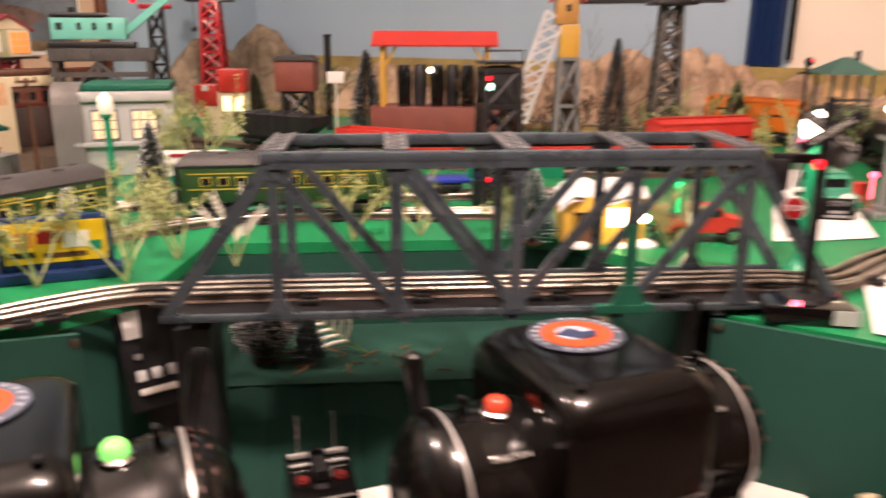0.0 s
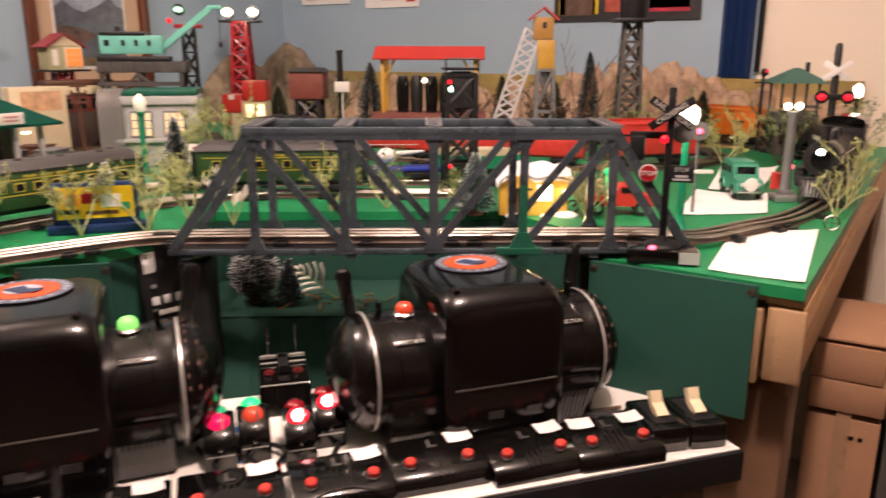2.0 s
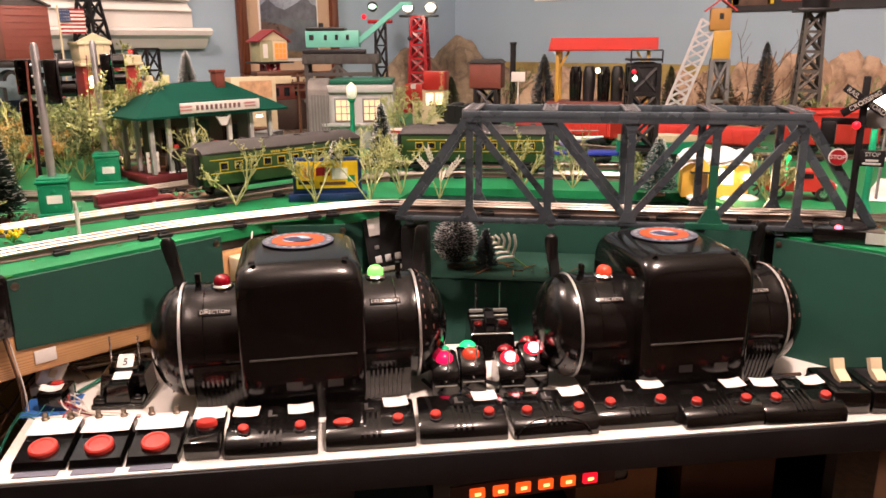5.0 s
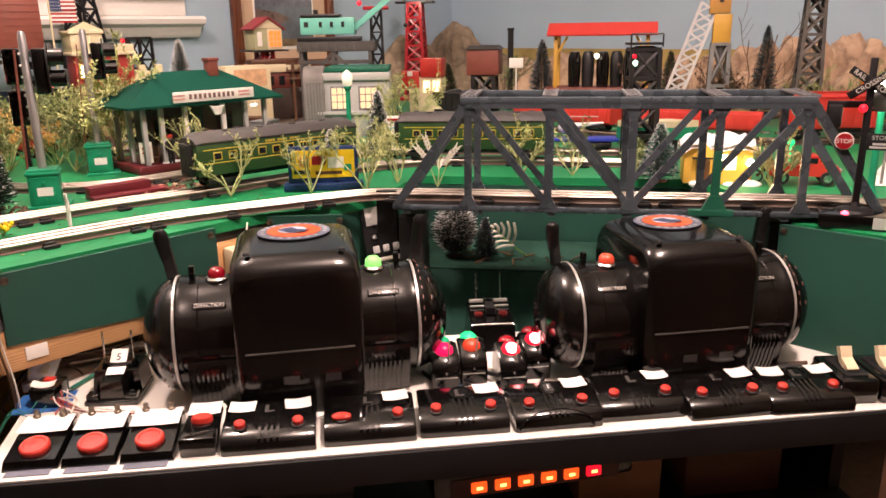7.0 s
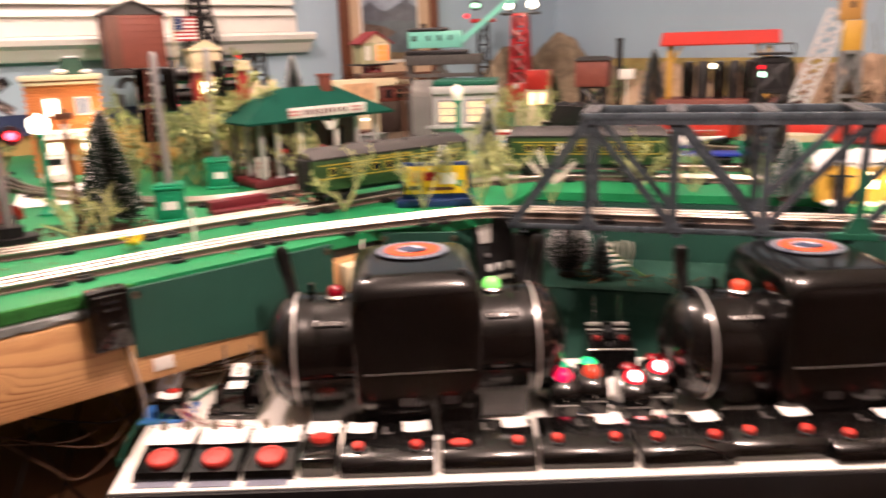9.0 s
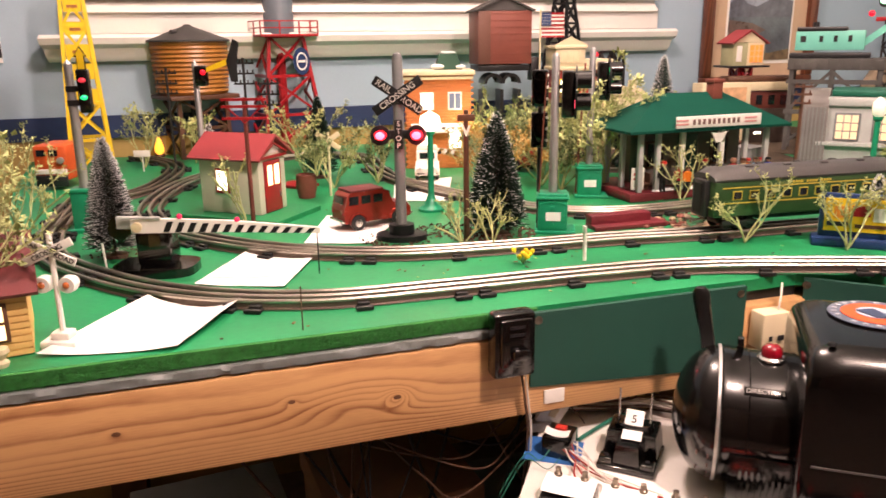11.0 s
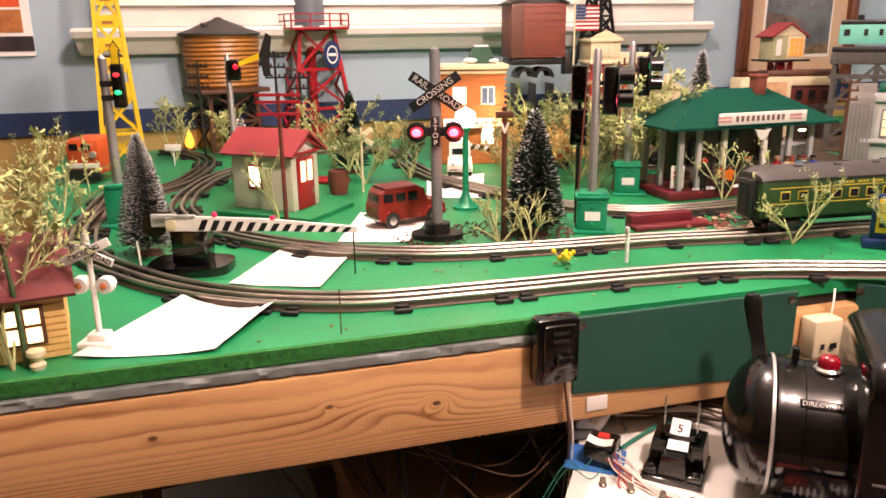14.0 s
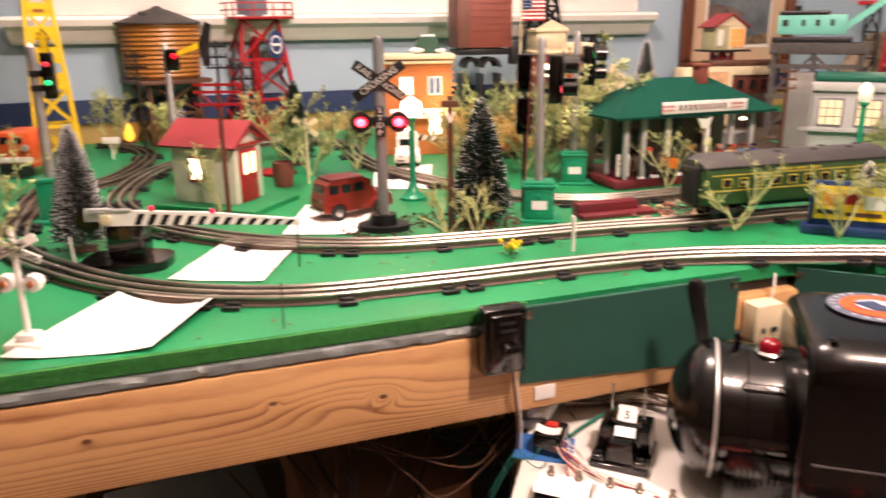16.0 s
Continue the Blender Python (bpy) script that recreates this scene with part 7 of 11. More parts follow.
part("flame", Shape().lathe([(0.004, 0.004), (0.011, 0.012), (0.0115, 0.022), (0.007, 0.038), (0.0, 0.052)], 14), glow_mat("amber_flame", (1.0, 0.42, 0.04), 2.2), fr2, "glowing amber flame")
part("foot", Shape().lathe([(0.014, 0), (0.012, 0.005), (0, 0.005)], 16), BROWN, fr2)
ps_ = thing("small_sign", "small white plate sign on a thin stem", "sign", (-1.775, -0.471, TZ), 74)
part("plate", Shape().box(0, 0, 0.040, 0.036, 0.002, 0.014, 0.0005), WHITE, ps_)
part("stem", Shape().rod((0, 0.002, 0), (0, 0.002, 0.036), 0.0015), WHITE, ps_)


# ---- station ----
stn = thing("railway_station", "toy railway station with broad green hipped roof and maroon base", "station", (-1.145, 0.476, TZ), 91)
part("base", Shape().box(0.006, 0.030, 0.008, 0.296, 0.16, 0.016, 0.003), mat("maroon_base", (0.12, 0.012, 0.018), 0.45, vary=0.15), stn, "maroon base")
part("wall", Shape().box(0.014, 0.034, 0.068, 0.196, 0.072, 0.104, 0.001), mat("grey_brown_wall", (0.11, 0.095, 0.08), 0.6), stn, "grey-brown wall")
for x, y in ((-0.122, -0.043), (-0.122, 0.012), (-0.122, 0.062), (-0.088, -0.043), (-0.040, -0.043), (0.040, -0.043), (0.090, -0.043), (0.135, -0.043)):
    part("post", Shape().box(x, y, 0.068, 0.0085, 0.0085, 0.104, 0.001), GREYL if abs(x) > 0.05 else WHITE, stn, "roof post")
part("side_door", Shape().box(-0.0848, 0.030, 0.058, 0.003, 0.030, 0.082, 0.001), mat("dark_green_door", (0.01, 0.06, 0.04), 0.5), stn, "dark green side door")
part("bench", Shape().box(-0.100, -0.012, 0.026, 0.014, 0.040, 0.004, 0.001).box(-0.093, -0.012, 0.036, 0.003, 0.040, 0.018, 0.001).box(-0.100, -0.028, 0.020, 0.012, 0.003, 0.010).box(-0.100, 0.004, 0.020, 0.012, 0.003, 0.010), BROWN, stn, "dark platform bench", False)
part("door", Shape().box(0.0, -0.0031, 0.060, 0.040, 0.003, 0.088, 0.001), mat("dark_green_door", (0.01, 0.06, 0.04), 0.5), stn, "dark green door")
for x in (-0.068, 0.068):
    w = part("window", Shape().box(x, -0.0031, 0.072, 0.036, 0.003, 0.048, 0.001), BROWN, stn, "brown window frame")
    part("pane", Shape().box(x, -0.0053, 0.072, 0.028, 0.0015, 0.040), DARKGLASS, w, "", False)
ew, ed, rw, ez, rz = 0.162, 0.073, 0.064, 0.1225, 0.1770
rf = Shape().add([(-ew, -ed, ez), (ew, -ed, ez), (ew, ed, ez), (-ew, ed, ez), (-rw, 0, rz), (rw, 0, rz), (-ew, -ed, ez - 0.004), (ew, -ed, ez - 0.004), (ew, ed, ez - 0.004), (-ew, ed, ez - 0.004)],
                 [(0, 1, 5, 4), (1, 2, 5), (2, 3, 4, 5), (3, 0, 4), (0, 6, 7, 1), (1, 7, 8, 2), (2, 8, 9, 3), (3, 9, 6, 0), (9, 8, 7, 6)])
rfo = part("roof", rf, GREENR, stn, "broad green hipped roof", False)
part("chimney", Shape().box(0.046, -0.006, 0.180, 0.020, 0.020, 0.030, 0.001).box(0.046, -0.006, 0.196, 0.024, 0.024, 0.006, 0.001), BRICKRED, rfo, "red chimney")
sg = part("name_board", Shape().box(0.006, -ed - 0.003, ez + 0.012, 0.169, 0.004, 0.019, 0.001), WHITE, stn, "white name board")
for k in range(10):
    part("lettering_bar", Shape().box(-0.045 + 0.0098 * k, -ed - 0.0055, ez + 0.012, 0.0048, 0.001, 0.0088), mat("sign_ink_brown", (0.16, 0.09, 0.085), 0.6), sg, "dark bar of lettering", False)
for x in (-0.068, 0.068):
    for zk in (0.015, 0.009):
        part("lettering_bar", Shape().box(x, -ed - 0.0055, ez + zk, 0.024, 0.001, 0.003), mat("faded_pink_ink", (0.55, 0.25, 0.24), 0.6), sg, "faded bar of lettering", False)
part("plaque", Shape().prism([(-0.016, 0.008), (-0.012, 0.002), (-0.006, -0.010), (0.006, -0.010), (0.012, 0.002), (0.016, 0.008), (0.006, 0.006), (-0.006, 0.006)], 0, 0.003, pose(0.012, -ed + 0.004, ez - 0.015, 90, 0, 0)), WHITE, stn, "white winged plaque", False)
part("soffit_lamp", Shape().box(0.10, -0.06, 0.108, 0.014, 0.003, 0.004, 0.001), WINDOWHOT, stn, "warm porch lamp")
for dx, dy, coat, cap, h_ in ((-0.078, -0.050, CHARCOAL, REDB, 0.046), (-0.050, -0.056, RED, SNOW, 0.040), (-0.040, -0.066, ORANGE, BROWN, 0.038), (0.004, -0.052, GREYW, RED, 0.046), (0.014, -0.060, REDB, CHARCOAL, 0.038), (0.062, -0.052, RED, SKIN, 0.044), (0.076, -0.060, CREAMP, BROWN, 0.044), (0.092, -0.052, ORANGE, REDB, 0.042), (0.104, -0.058, mat("pale_blue_coat", (0.12, 0.26, 0.38), 0.6), BROWN, 0.044), (0.118, -0.050, WHITE, RED, 0.042), (0.134, -0.054, ROYAL, CHARCOAL, 0.042)):
    figurine((-1.145 - dy, 0.476 + dx, TZ + 0.016), coat, 86, h_ * 1.14, cap)
for k, (dx, w_) in enumerate(((-0.050, 0.052), (0.004, 0.026))):
    solo("snow_bed", Shape().lathe([(1.0, 0.0), (0.95, 0.6), (0.6, 1.0), (0.0, 1.1)], 20, Matrix.Diagonal((0.0065, w_ / 2, 0.004, 1))), SNOW, "white flock flower bed on the station platform", "flower bed", at=pose(-1.0995, 0.457 + dx, TZ + 0.016))
ab = thing("notice_board", "small white folding notice board", "sign", (-1.108, 0.357, TZ + 0.016), 72)
part("board", Shape().box(0, 0, 0.022, 0.022, 0.003, 0.038, 0.0005), WHITE, ab)
part("bars", Shape().box(0, -0.002, 0.030, 0.014, 0.001, 0.004).box(0, -0.002, 0.022, 0.014, 0.001, 0.003), mat("red_print", (0.5, 0.1, 0.08), 0.6), ab, "", False)
solo("maroon_block", Shape().box(0, 0.006, 0.010, 0.098, 0.020, 0.020, 0.002).box(0.008, -0.004, 0.0035, 0.116, 0.034, 0.007, 0.0015), mat("maroon_base", (0.1, 0, 0)), "low maroon block beside the track", "block", at=pose(-0.955, 0.235, TZ, 0, 0, 88))
rnd = random.Random(5)
for k in range(46):
    s = Shape().ball(0, 0, 0.002, rnd.uniform(0.004, 0.008), 7, 0.6)
    solo("pebble", s, (ROCK, BRICKRED, ROCKD)[k % 3], "small loose stone beside the track", "stone", at=pose(-0.945 + rnd.uniform(-0.04, 0.05), 0.335 + rnd.uniform(-0.07, 0.05), TZ, 0, 0, rnd.uniform(0, 180)), group="loose stones")


def scatter(at, rx, ry, n, material, label, seed):
    """A loose patch of dry bark flakes on the table."""
    rnd = random.Random(seed)
    s = Shape()
    for k in range(n):
        a, q = rnd.uniform(0, 2 * math.pi), math.sqrt(rnd.random())
        c, l, w, h = Vector((rx * q * math.cos(a), ry * q * math.sin(a), 0.0)), rnd.uniform(0.003, 0.010), rnd.uniform(0.0010, 0.0028), rnd.uniform(0.001, 0.0045)
        b = rnd.uniform(0, math.pi)
        d, e = Vector((math.cos(b), math.sin(b), 0)) * l / 2, Vector((-math.sin(b), math.cos(b), 0)) * w
        s.add([c - d, c + e, c + d, c - e, c + Vector((0, 0, h))], [(0, 3, 4), (3, 2, 4), (2, 1, 4), (1, 0, 4), (0, 1, 2, 3)])
    return solo("bark_scatter", s, material, label, "ground cover", kind="stuff", at=pose(*at, TZ + 0.0006), round_=False)


BARK = mat("dry_bark_flakes", (0.060, 0.034, 0.020), 0.9, vary=0.6, scale=60)
for k, (x, y, rx, ry, n) in enumerate(((-1.0, -0.09, 0.045, 0.06, 150), (-0.975, 0.04, 0.050, 0.065, 240), (-1.03, -0.01, 0.035, 0.05, 90), (-0.98, 0.33, 0.05, 0.07, 160), (-1.06, -0.46, 0.035, 0.045, 60), (-1.10, 0.72, 0.09, 0.09, 260))):
    scatter((x, y), rx, ry, n, BARK, "dry brown bark flakes scattered on the table", 300 + k)


# ---- rolling stock ----
WHEEL = Shape().lathe([(0.0085, -0.0022), (0.0085, 0.001), (0.0098, 0.0014), (0.0098, 0.0026), (0.003, 0.003)], 18)
WHEEL_ME = mesh_of(WHEEL, mat("wheel_black_metal", (0.02, 0.02, 0.02), 0.35, 0.6), True, "wheel")


def bogie(c, x, w=0.034):
    part("bogie", Shape().box(x, 0, 0.012, 0.058, 0.022, 0.006, 0.001).box(x, -0.0205, 0.0115, 0.056, 0.004, 0.007, 0.0015).box(x, 0.0205, 0.0115, 0.056, 0.004, 0.007, 0.0015).box(x, -0.0225, 0.010, 0.018, 0.004, 0.009, 0.001), CHARCOAL, c, "black bogie")
    for dx in (-0.017, 0.017):
        for sy in (-1, 1):
            ob = new("wheel", WHEEL_ME)
            ob.parent = c
            ob.matrix_basis = pose(x + dx, sy * 0.0165, 0.0098, 90 * sy, 0, 0)


def place(xy, turn, z=None):
    return (xy[0], xy[1], RTOP if z is None else z), turn


def couplers(c, L):
    for sx in (-1, 1):
        part("coupler", Shape().box(sx * (L / 2 + 0.008), 0, 0.013, 0.020, 0.008, 0.006, 0.001), STEEL, c)


def passenger_car(xy, turn, L=0.300):
    c = thing("passenger_car", "dark green toy passenger car with grey roof and gold stripes", "railway car", (*xy, RTOP), turn, group="green passenger cars")
    part("body", Shape().box(0, 0, 0.046, L, 0.054, 0.050, 0.003), GREENP, c, "dark green car body")
    prof = [(-0.0275, 0.070), (-0.0285, 0.073), (-0.025, 0.080), (-0.016, 0.0855), (0.0, 0.0875), (0.016, 0.0855), (0.025, 0.080), (0.0285, 0.073), (0.0275, 0.070)]
    n = len(prof)
    vs = [(x, y * k, z if k == 1 else 0.070 + (z - 0.070) * 0.55) for x, k in ((-L / 2 - 0.001, 0.96), (-L / 2 + 0.012, 1), (L / 2 - 0.012, 1), (L / 2 + 0.001, 0.96)) for y, z in prof]
    part("roof", Shape().add(vs, [tuple(reversed(range(n))), tuple(range(3 * n, 4 * n))] + [(j * n + i, j * n + i + 1, (j + 1) * n + i + 1, (j + 1) * n + i) for j in range(3) for i in range(n - 1)]), DKROOF, c, "grey rounded roof")
    for k in range(9):
        part("vent", Shape().box(-L / 2 + 0.03 + k * (L - 0.06) / 8, 0.010 * (-1) ** k, 0.0868, 0.010, 0.006, 0.003, 0.001), DKROOF, c)
    gold = mat("gold_stripe", (0.52, 0.40, 0.05), 0.4)
    for sy in (-1, 1):
        for z in (0.0405, 0.0615):
            part("stripe", Shape().box(0, sy * 0.0272, z, L - 0.022, 0.0008, 0.0014), gold, c, "gold stripe", False)
        for k in range(10):
            x = -L / 2 + 0.034 + k * (L - 0.068) / 9
            w = part("window", Shape().box(x, sy * 0.0273, 0.051, 0.0145, 0.0012, 0.0125), gold, c, "", False)
            part("pane", Shape().box(x, sy * 0.0281, 0.051, 0.0115, 0.0008, 0.0095), DARKGLASS, w, "", False)
        bars = Shape()
        for k in range(14):
            if k not in (4, 9):
                bars.box(-0.03 + 0.0045 * k, sy * 0.0274, 0.0655, 0.003, 0.0006, 0.0032)
        part("lettering_bar", bars, gold, c, "", False)
    for sx in (-1, 1):
        part("vestibule", Shape().box(sx * (L / 2 + 0.004), 0, 0.046, 0.010, 0.030, 0.050, 0.002), CHARCOAL, c, "dark end vestibule")
        part("end_door", Shape().box(sx * (L / 2 + 0.0095), 0, 0.046, 0.001, 0.018, 0.040), mat("dark_doorway", (0.004, 0.005, 0.004), 0.6), c, round_=False)
    part("underframe", Shape().box(0, 0, 0.019, L * 0.5, 0.036, 0.010, 0.001), CHARCOAL, c)
    bogie(c, -L / 2 + 0.045)
    bogie(c, L / 2 - 0.045)
    couplers(c, L)
    return c


passenger_car((-0.848, 0.455), 86)
passenger_car((-0.705, 0.797), 38, 0.275)


def freight_car(xy, turn, kind, paint, label, L=0.235, z=None):
    c = thing("freight_car", label, "railway car", (*xy, RTOP if z is None else z), turn, group="freight cars")
    part("frame", Shape().box(0, 0, 0.0205, L, 0.046, 0.006, 0.001), paint if kind in ("gondola", "flat") else CHARCOAL, c, "car frame")
    if kind == "box":
        part("body", Shape().box(0, 0, 0.055, L - 0.004, 0.054, 0.064, 0.002), paint, c, "boxcar body")
        part("roof", Shape().prism([(-0.029, 0.086), (-0.029, 0.089), (0, 0.095), (0.029, 0.089), (0.029, 0.086)], -L / 2, L / 2, Matrix(((0, 0, 1, 0), (1, 0, 0, 0), (0, 1, 0, 0), (0, 0, 0, 1)))), paint, c, "peaked roof", False)
        part("roof_walk", Shape().box(0, 0, 0.0965, L, 0.010, 0.002), paint, c, round_=False)
        for sy in (-1, 1):
            part("door", Shape().box(0, sy * 0.0280, 0.055, 0.052, 0.002, 0.058, 0.0005), paint, c, "sliding door")
            for k in range(14):
                x = -L / 2 + 0.012 + k * (L - 0.024) / 13
                if abs(x) > 0.03:
                    part("side_rib", Shape().box(x, sy * 0.0275, 0.055, 0.0016, 0.0012, 0.060), paint, c, round_=False)
            part("lettering_bar", Shape().box(-0.065, sy * 0.0290, 0.066, 0.045, 0.0006, 0.004).box(0.07, sy * 0.0290, 0.060, 0.035, 0.0006, 0.004), BLACKM, c, "", False)
    elif kind == "gondola":
        for sy in (-1, 1):
            part("side", Shape().box(0, sy * 0.026, 0.038, L, 0.003, 0.032, 0.0006), paint, c, "gondola side")
            for k in range(12):
                part("side_rib", Shape().box(-L / 2 + 0.01 + k * (L - 0.02) / 11, sy * 0.0285, 0.038, 0.003, 0.002, 0.030), paint, c, round_=False)
        for sx in (-1, 1):
            part("end", Shape().box(sx * (L / 2 - 0.0015), 0, 0.038, 0.003, 0.050, 0.032), paint, c, round_=False)
    elif kind == "hopper":
        part("body", Shape().prism([(-L / 2, 0.070), (-L / 2, 0.050), (-L / 2 + 0.04, 0.024), (L / 2 - 0.04, 0.024), (L / 2, 0.050), (L / 2, 0.070)], -0.027, 0.027, pose(0, 0, 0, 90, 0, 0)), paint, c, "hopper body", False)
        part("load", Shape().ball(-0.05, 0, 0.066, 0.026, 12, 0.5).ball(0, 0, 0.066, 0.027, 12, 0.5).ball(0.05, 0, 0.066, 0.026, 12, 0.5), CHARCOAL, c, "coal load")
        for k in range(8):
            part("side_rib", Shape().box(-L / 2 + 0.02 + k * (L - 0.04) / 7, -0.0275, 0.052, 0.003, 0.002, 0.036), paint, c, round_=False)
    bogie(c, -L / 2 + 0.042)
    bogie(c, L / 2 - 0.042)
    couplers(c, L)
    return c


freight_car((-0.52, 1.325), 17, "gondola", REDB, "bright red toy gondola on the back track", 0.27)
freight_car((-0.83, 1.28), 2, "gondola", REDB, "bright red toy gondola on the back track", 0.27)
freight_car((-1.13, 1.272), 0, "hopper", CHARCOAL, "black toy hopper car loaded with coal", 0.22)
freight_car((-0.285, 1.46), 47, "box", REDB, "bright red toy boxcar on the back curve", 0.2)
bf = freight_car((-0.635, 1.00), 36, "flat", ROYAL, "royal blue toy flatcar carrying a small helicopter", 0.2)
part("helicopter_body", Shape().ball(0.0, 0, 0.044, 0.018, 14, 0.8).rod((0.01, 0, 0.046), (0.07, 0, 0.052), 0.006, 10, 0.002), WHITE, bf, "white helicopter body")
part("rotor", Shape().box(0, 0, 0.064, 0.12, 0.005, 0.001).rod((0, 0, 0.05), (0, 0, 0.064), 0.0015), GREYL, bf, "grey rotor", False)

# ---- billboards ----
bb = thing("billboard", "yellow advertising billboard in a dark blue frame", "billboard", (-0.742, 0.472, TZ), 50)
bb.matrix_basis = bb.matrix_basis @ Matrix.Diagonal((0.84, 1, 1, 1))
part("base", Shape().box(0, 0, 0.006, 0.150, 0.030, 0.012, 0.002), NAVYP, bb, "dark blue base")
part("frame", Shape().box(0, 0, 0.040, 0.132, 0.008, 0.060, 0.002), NAVYP, bb, "dark blue frame")
part("picture", Shape().box(0, -0.0045, 0.042, 0.118, 0.001, 0.044), YELLOW, bb, "yellow printed panel", False)
for k, (x, w, z, hh) in enumerate(((-0.035, 0.022, 0.046, 0.016), (-0.008, 0.026, 0.048, 0.014), (0.024, 0.030, 0.044, 0.018), (0.046, 0.014, 0.036, 0.010), (-0.04, 0.03, 0.030, 0.006), (0.01, 0.05, 0.028, 0.005))):
    part("print_patch", Shape().box(x, -0.0055, z, w, 0.0008, hh), (mat("ochre_print", (0.5, 0.2, 0.02), 0.5), RED, WHITE, GREENL, CHARCOAL, BROWN)[k], bb, "printed patch", False)
b2 = thing("billboard", "small white and pale blue billboard with red print", "billboard", (-0.975, 0.885, TZ), 36)
part("panel", Shape().box(0, 0, 0.045, 0.10, 0.004, 0.042, 0.001), WHITE, b2, "white panel")
part("legs", Shape().box(-0.04, 0.003, 0.014, 0.005, 0.005, 0.028).box(0.04, 0.003, 0.014, 0.005, 0.005, 0.028), GREENL, b2, "", False)
part("print_bars", Shape().box(-0.008, -0.003, 0.058, 0.066, 0.001, 0.005), RED, b2, "red printed bar", False)
part("print_patch", Shape().box(0.03, -0.003, 0.036, 0.034, 0.001, 0.018).box(-0.025, -0.003, 0.040, 0.03, 0.001, 0.006), mat("pale_blue_print", (0.2, 0.36, 0.5), 0.5), b2, "pale blue print", False)

# ---- grey bank-like station building ----
gb = thing("grey_station_building", "light grey toy building with pilasters and lit windows", "building", (-1.215, 0.935, TZ), 44)
part("wall", Shape().box(0.01, 0.02, 0.075, 0.17, 0.12, 0.150, 0.002), GREYL, gb, "weathered grey wall")
part("end_tower", Shape().prism([(-0.050, 0.0), (0.050, 0.0), (0.050, 0.138), (0.044, 0.152), (0.030, 0.162), (0.0, 0.166), (-0.030, 0.162), (-0.044, 0.152), (-0.050, 0.138)], -0.106, -0.058, Matrix(((0, 0, 1, 0), (1, 0, 0, 0), (0, 1, 0, 0), (0, 0, 0, 1)))), mat("weathered_grey_side", (0.15, 0.142, 0.13), 0.6, vary=0.35, scale=30), gb, "arched weathered end tower")
for k in range(6):
    part("flute", Shape().box(-0.100 + 0.0072 * k, -0.0512, 0.07, 0.0028, 0.002, 0.12), GREY, gb, round_=False)
part("parapet", Shape().box(0.02, 0.02, 0.158, 0.15, 0.13, 0.012, 0.002), mat("deep_green_parapet", (0.006, 0.10, 0.06), 0.5), gb, "deep green roof edge")
part("cornice", Shape().box(0.018, -0.002, 0.142, 0.158, 0.09, 0.018, 0.002), GREYL, gb, "pale grey cornice")
for x in (-0.022, 0.045):
    w = part("window", Shape().box(x, -0.0415, 0.092, 0.046, 0.003, 0.056, 0.001), GREY, gb, "grey window frame")
    for i in (-1, 0, 1):
        for j in (-1, 0, 1):
            part("pane", Shape().box(x + i * 0.0135, -0.0435, 0.092 + j * 0.0165, 0.0115, 0.0012, 0.0145), mat("curtained_lit_pane", (0.75, 0.6, 0.4), 0.4, emit=(1, 0.72, 0.4), glow=0.5), w, "curtained lit pane", False)
part("ledge", Shape().box(0.01, -0.045, 0.058, 0.17, 0.012, 0.008, 0.001), GREYL, gb)

# ---- crane on grey trestle ----
cr = thing("toy_crane", "mint green toy crane car with raised jib on a grey trestle", "crane", (-1.455, 1.085, TZ), 43)
part("deck", Shape().box(0.01, 0, 0.205, 0.21, 0.075, 0.026, 0.002), GREYW, cr, "grey trestle deck")
for x in (-0.085, 0.0, 0.10):
    for y in (-0.03, 0.03):
        part("trestle_leg", Shape().bar((x, y, 0), (x, y, 0.20), 0.010, 0.010, (0, 1, 0)), GREYW, cr, "grey trestle leg", False)
    part("trestle_brace", Shape().bar((x, -0.03, 0.16), (x, 0.03, 0.10), 0.006, 0.006), GREYW, cr, round_=False)
for a, b in (((-0.085, 0.10), (0.0, 0.19)), ((0.0, 0.19), (0.10, 0.10)), ((-0.085, 0.02), (0.0, 0.10)), ((0.0, 0.10), (0.10, 0.02))):
    part("trestle_brace", Shape().bar((a[0], -0.033, a[1]), (b[0], -0.033, b[1]), 0.007, 0.007), GREYW, cr, round_=False)
for z in (0.165, 0.095):
    part("trestle_rail", Shape().box(0.005, -0.033, z, 0.20, 0.008, 0.010), GREYW, cr, round_=False)
for k in range(9):
    part("deck_rib", Shape().box(-0.085 + 0.024 * k, -0.0385, 0.205, 0.006, 0.003, 0.024), GREYW, cr, round_=False)
part("wagon", Shape().box(-0.01, 0, 0.2245, 0.17, 0.05, 0.012, 0.002), CHARCOAL, cr, "dark wagon")
cab = part("cab", Shape().box(-0.012, 0, 0.258, 0.145, 0.052, 0.044, 0.002), TEAL, cr, "mint green cab")
part("cab_roof", Shape().box(-0.03, 0, 0.284, 0.106, 0.056, 0.010, 0.003), CHARCOAL, cr, "dark cab roof")
part("chimney", Shape().rod((-0.045, 0, 0.284), (-0.045, 0, 0.300), 0.007), CHARCOAL, cr)
for x, w in ((-0.068, 0.012), (-0.03, 0.008), (0.0, 0.008), (0.03, 0.008)):
    part("window", Shape().box(x, -0.0266, 0.262, w, 0.001, 0.014), CHARCOAL, cab, "", False)
jb = Shape()
for y in (-0.012, 0.012):
    jb.bar((0.05, y, 0.246), (0.175, y * 0.5, 0.345), 0.006, 0.014, (0, 0, 1))
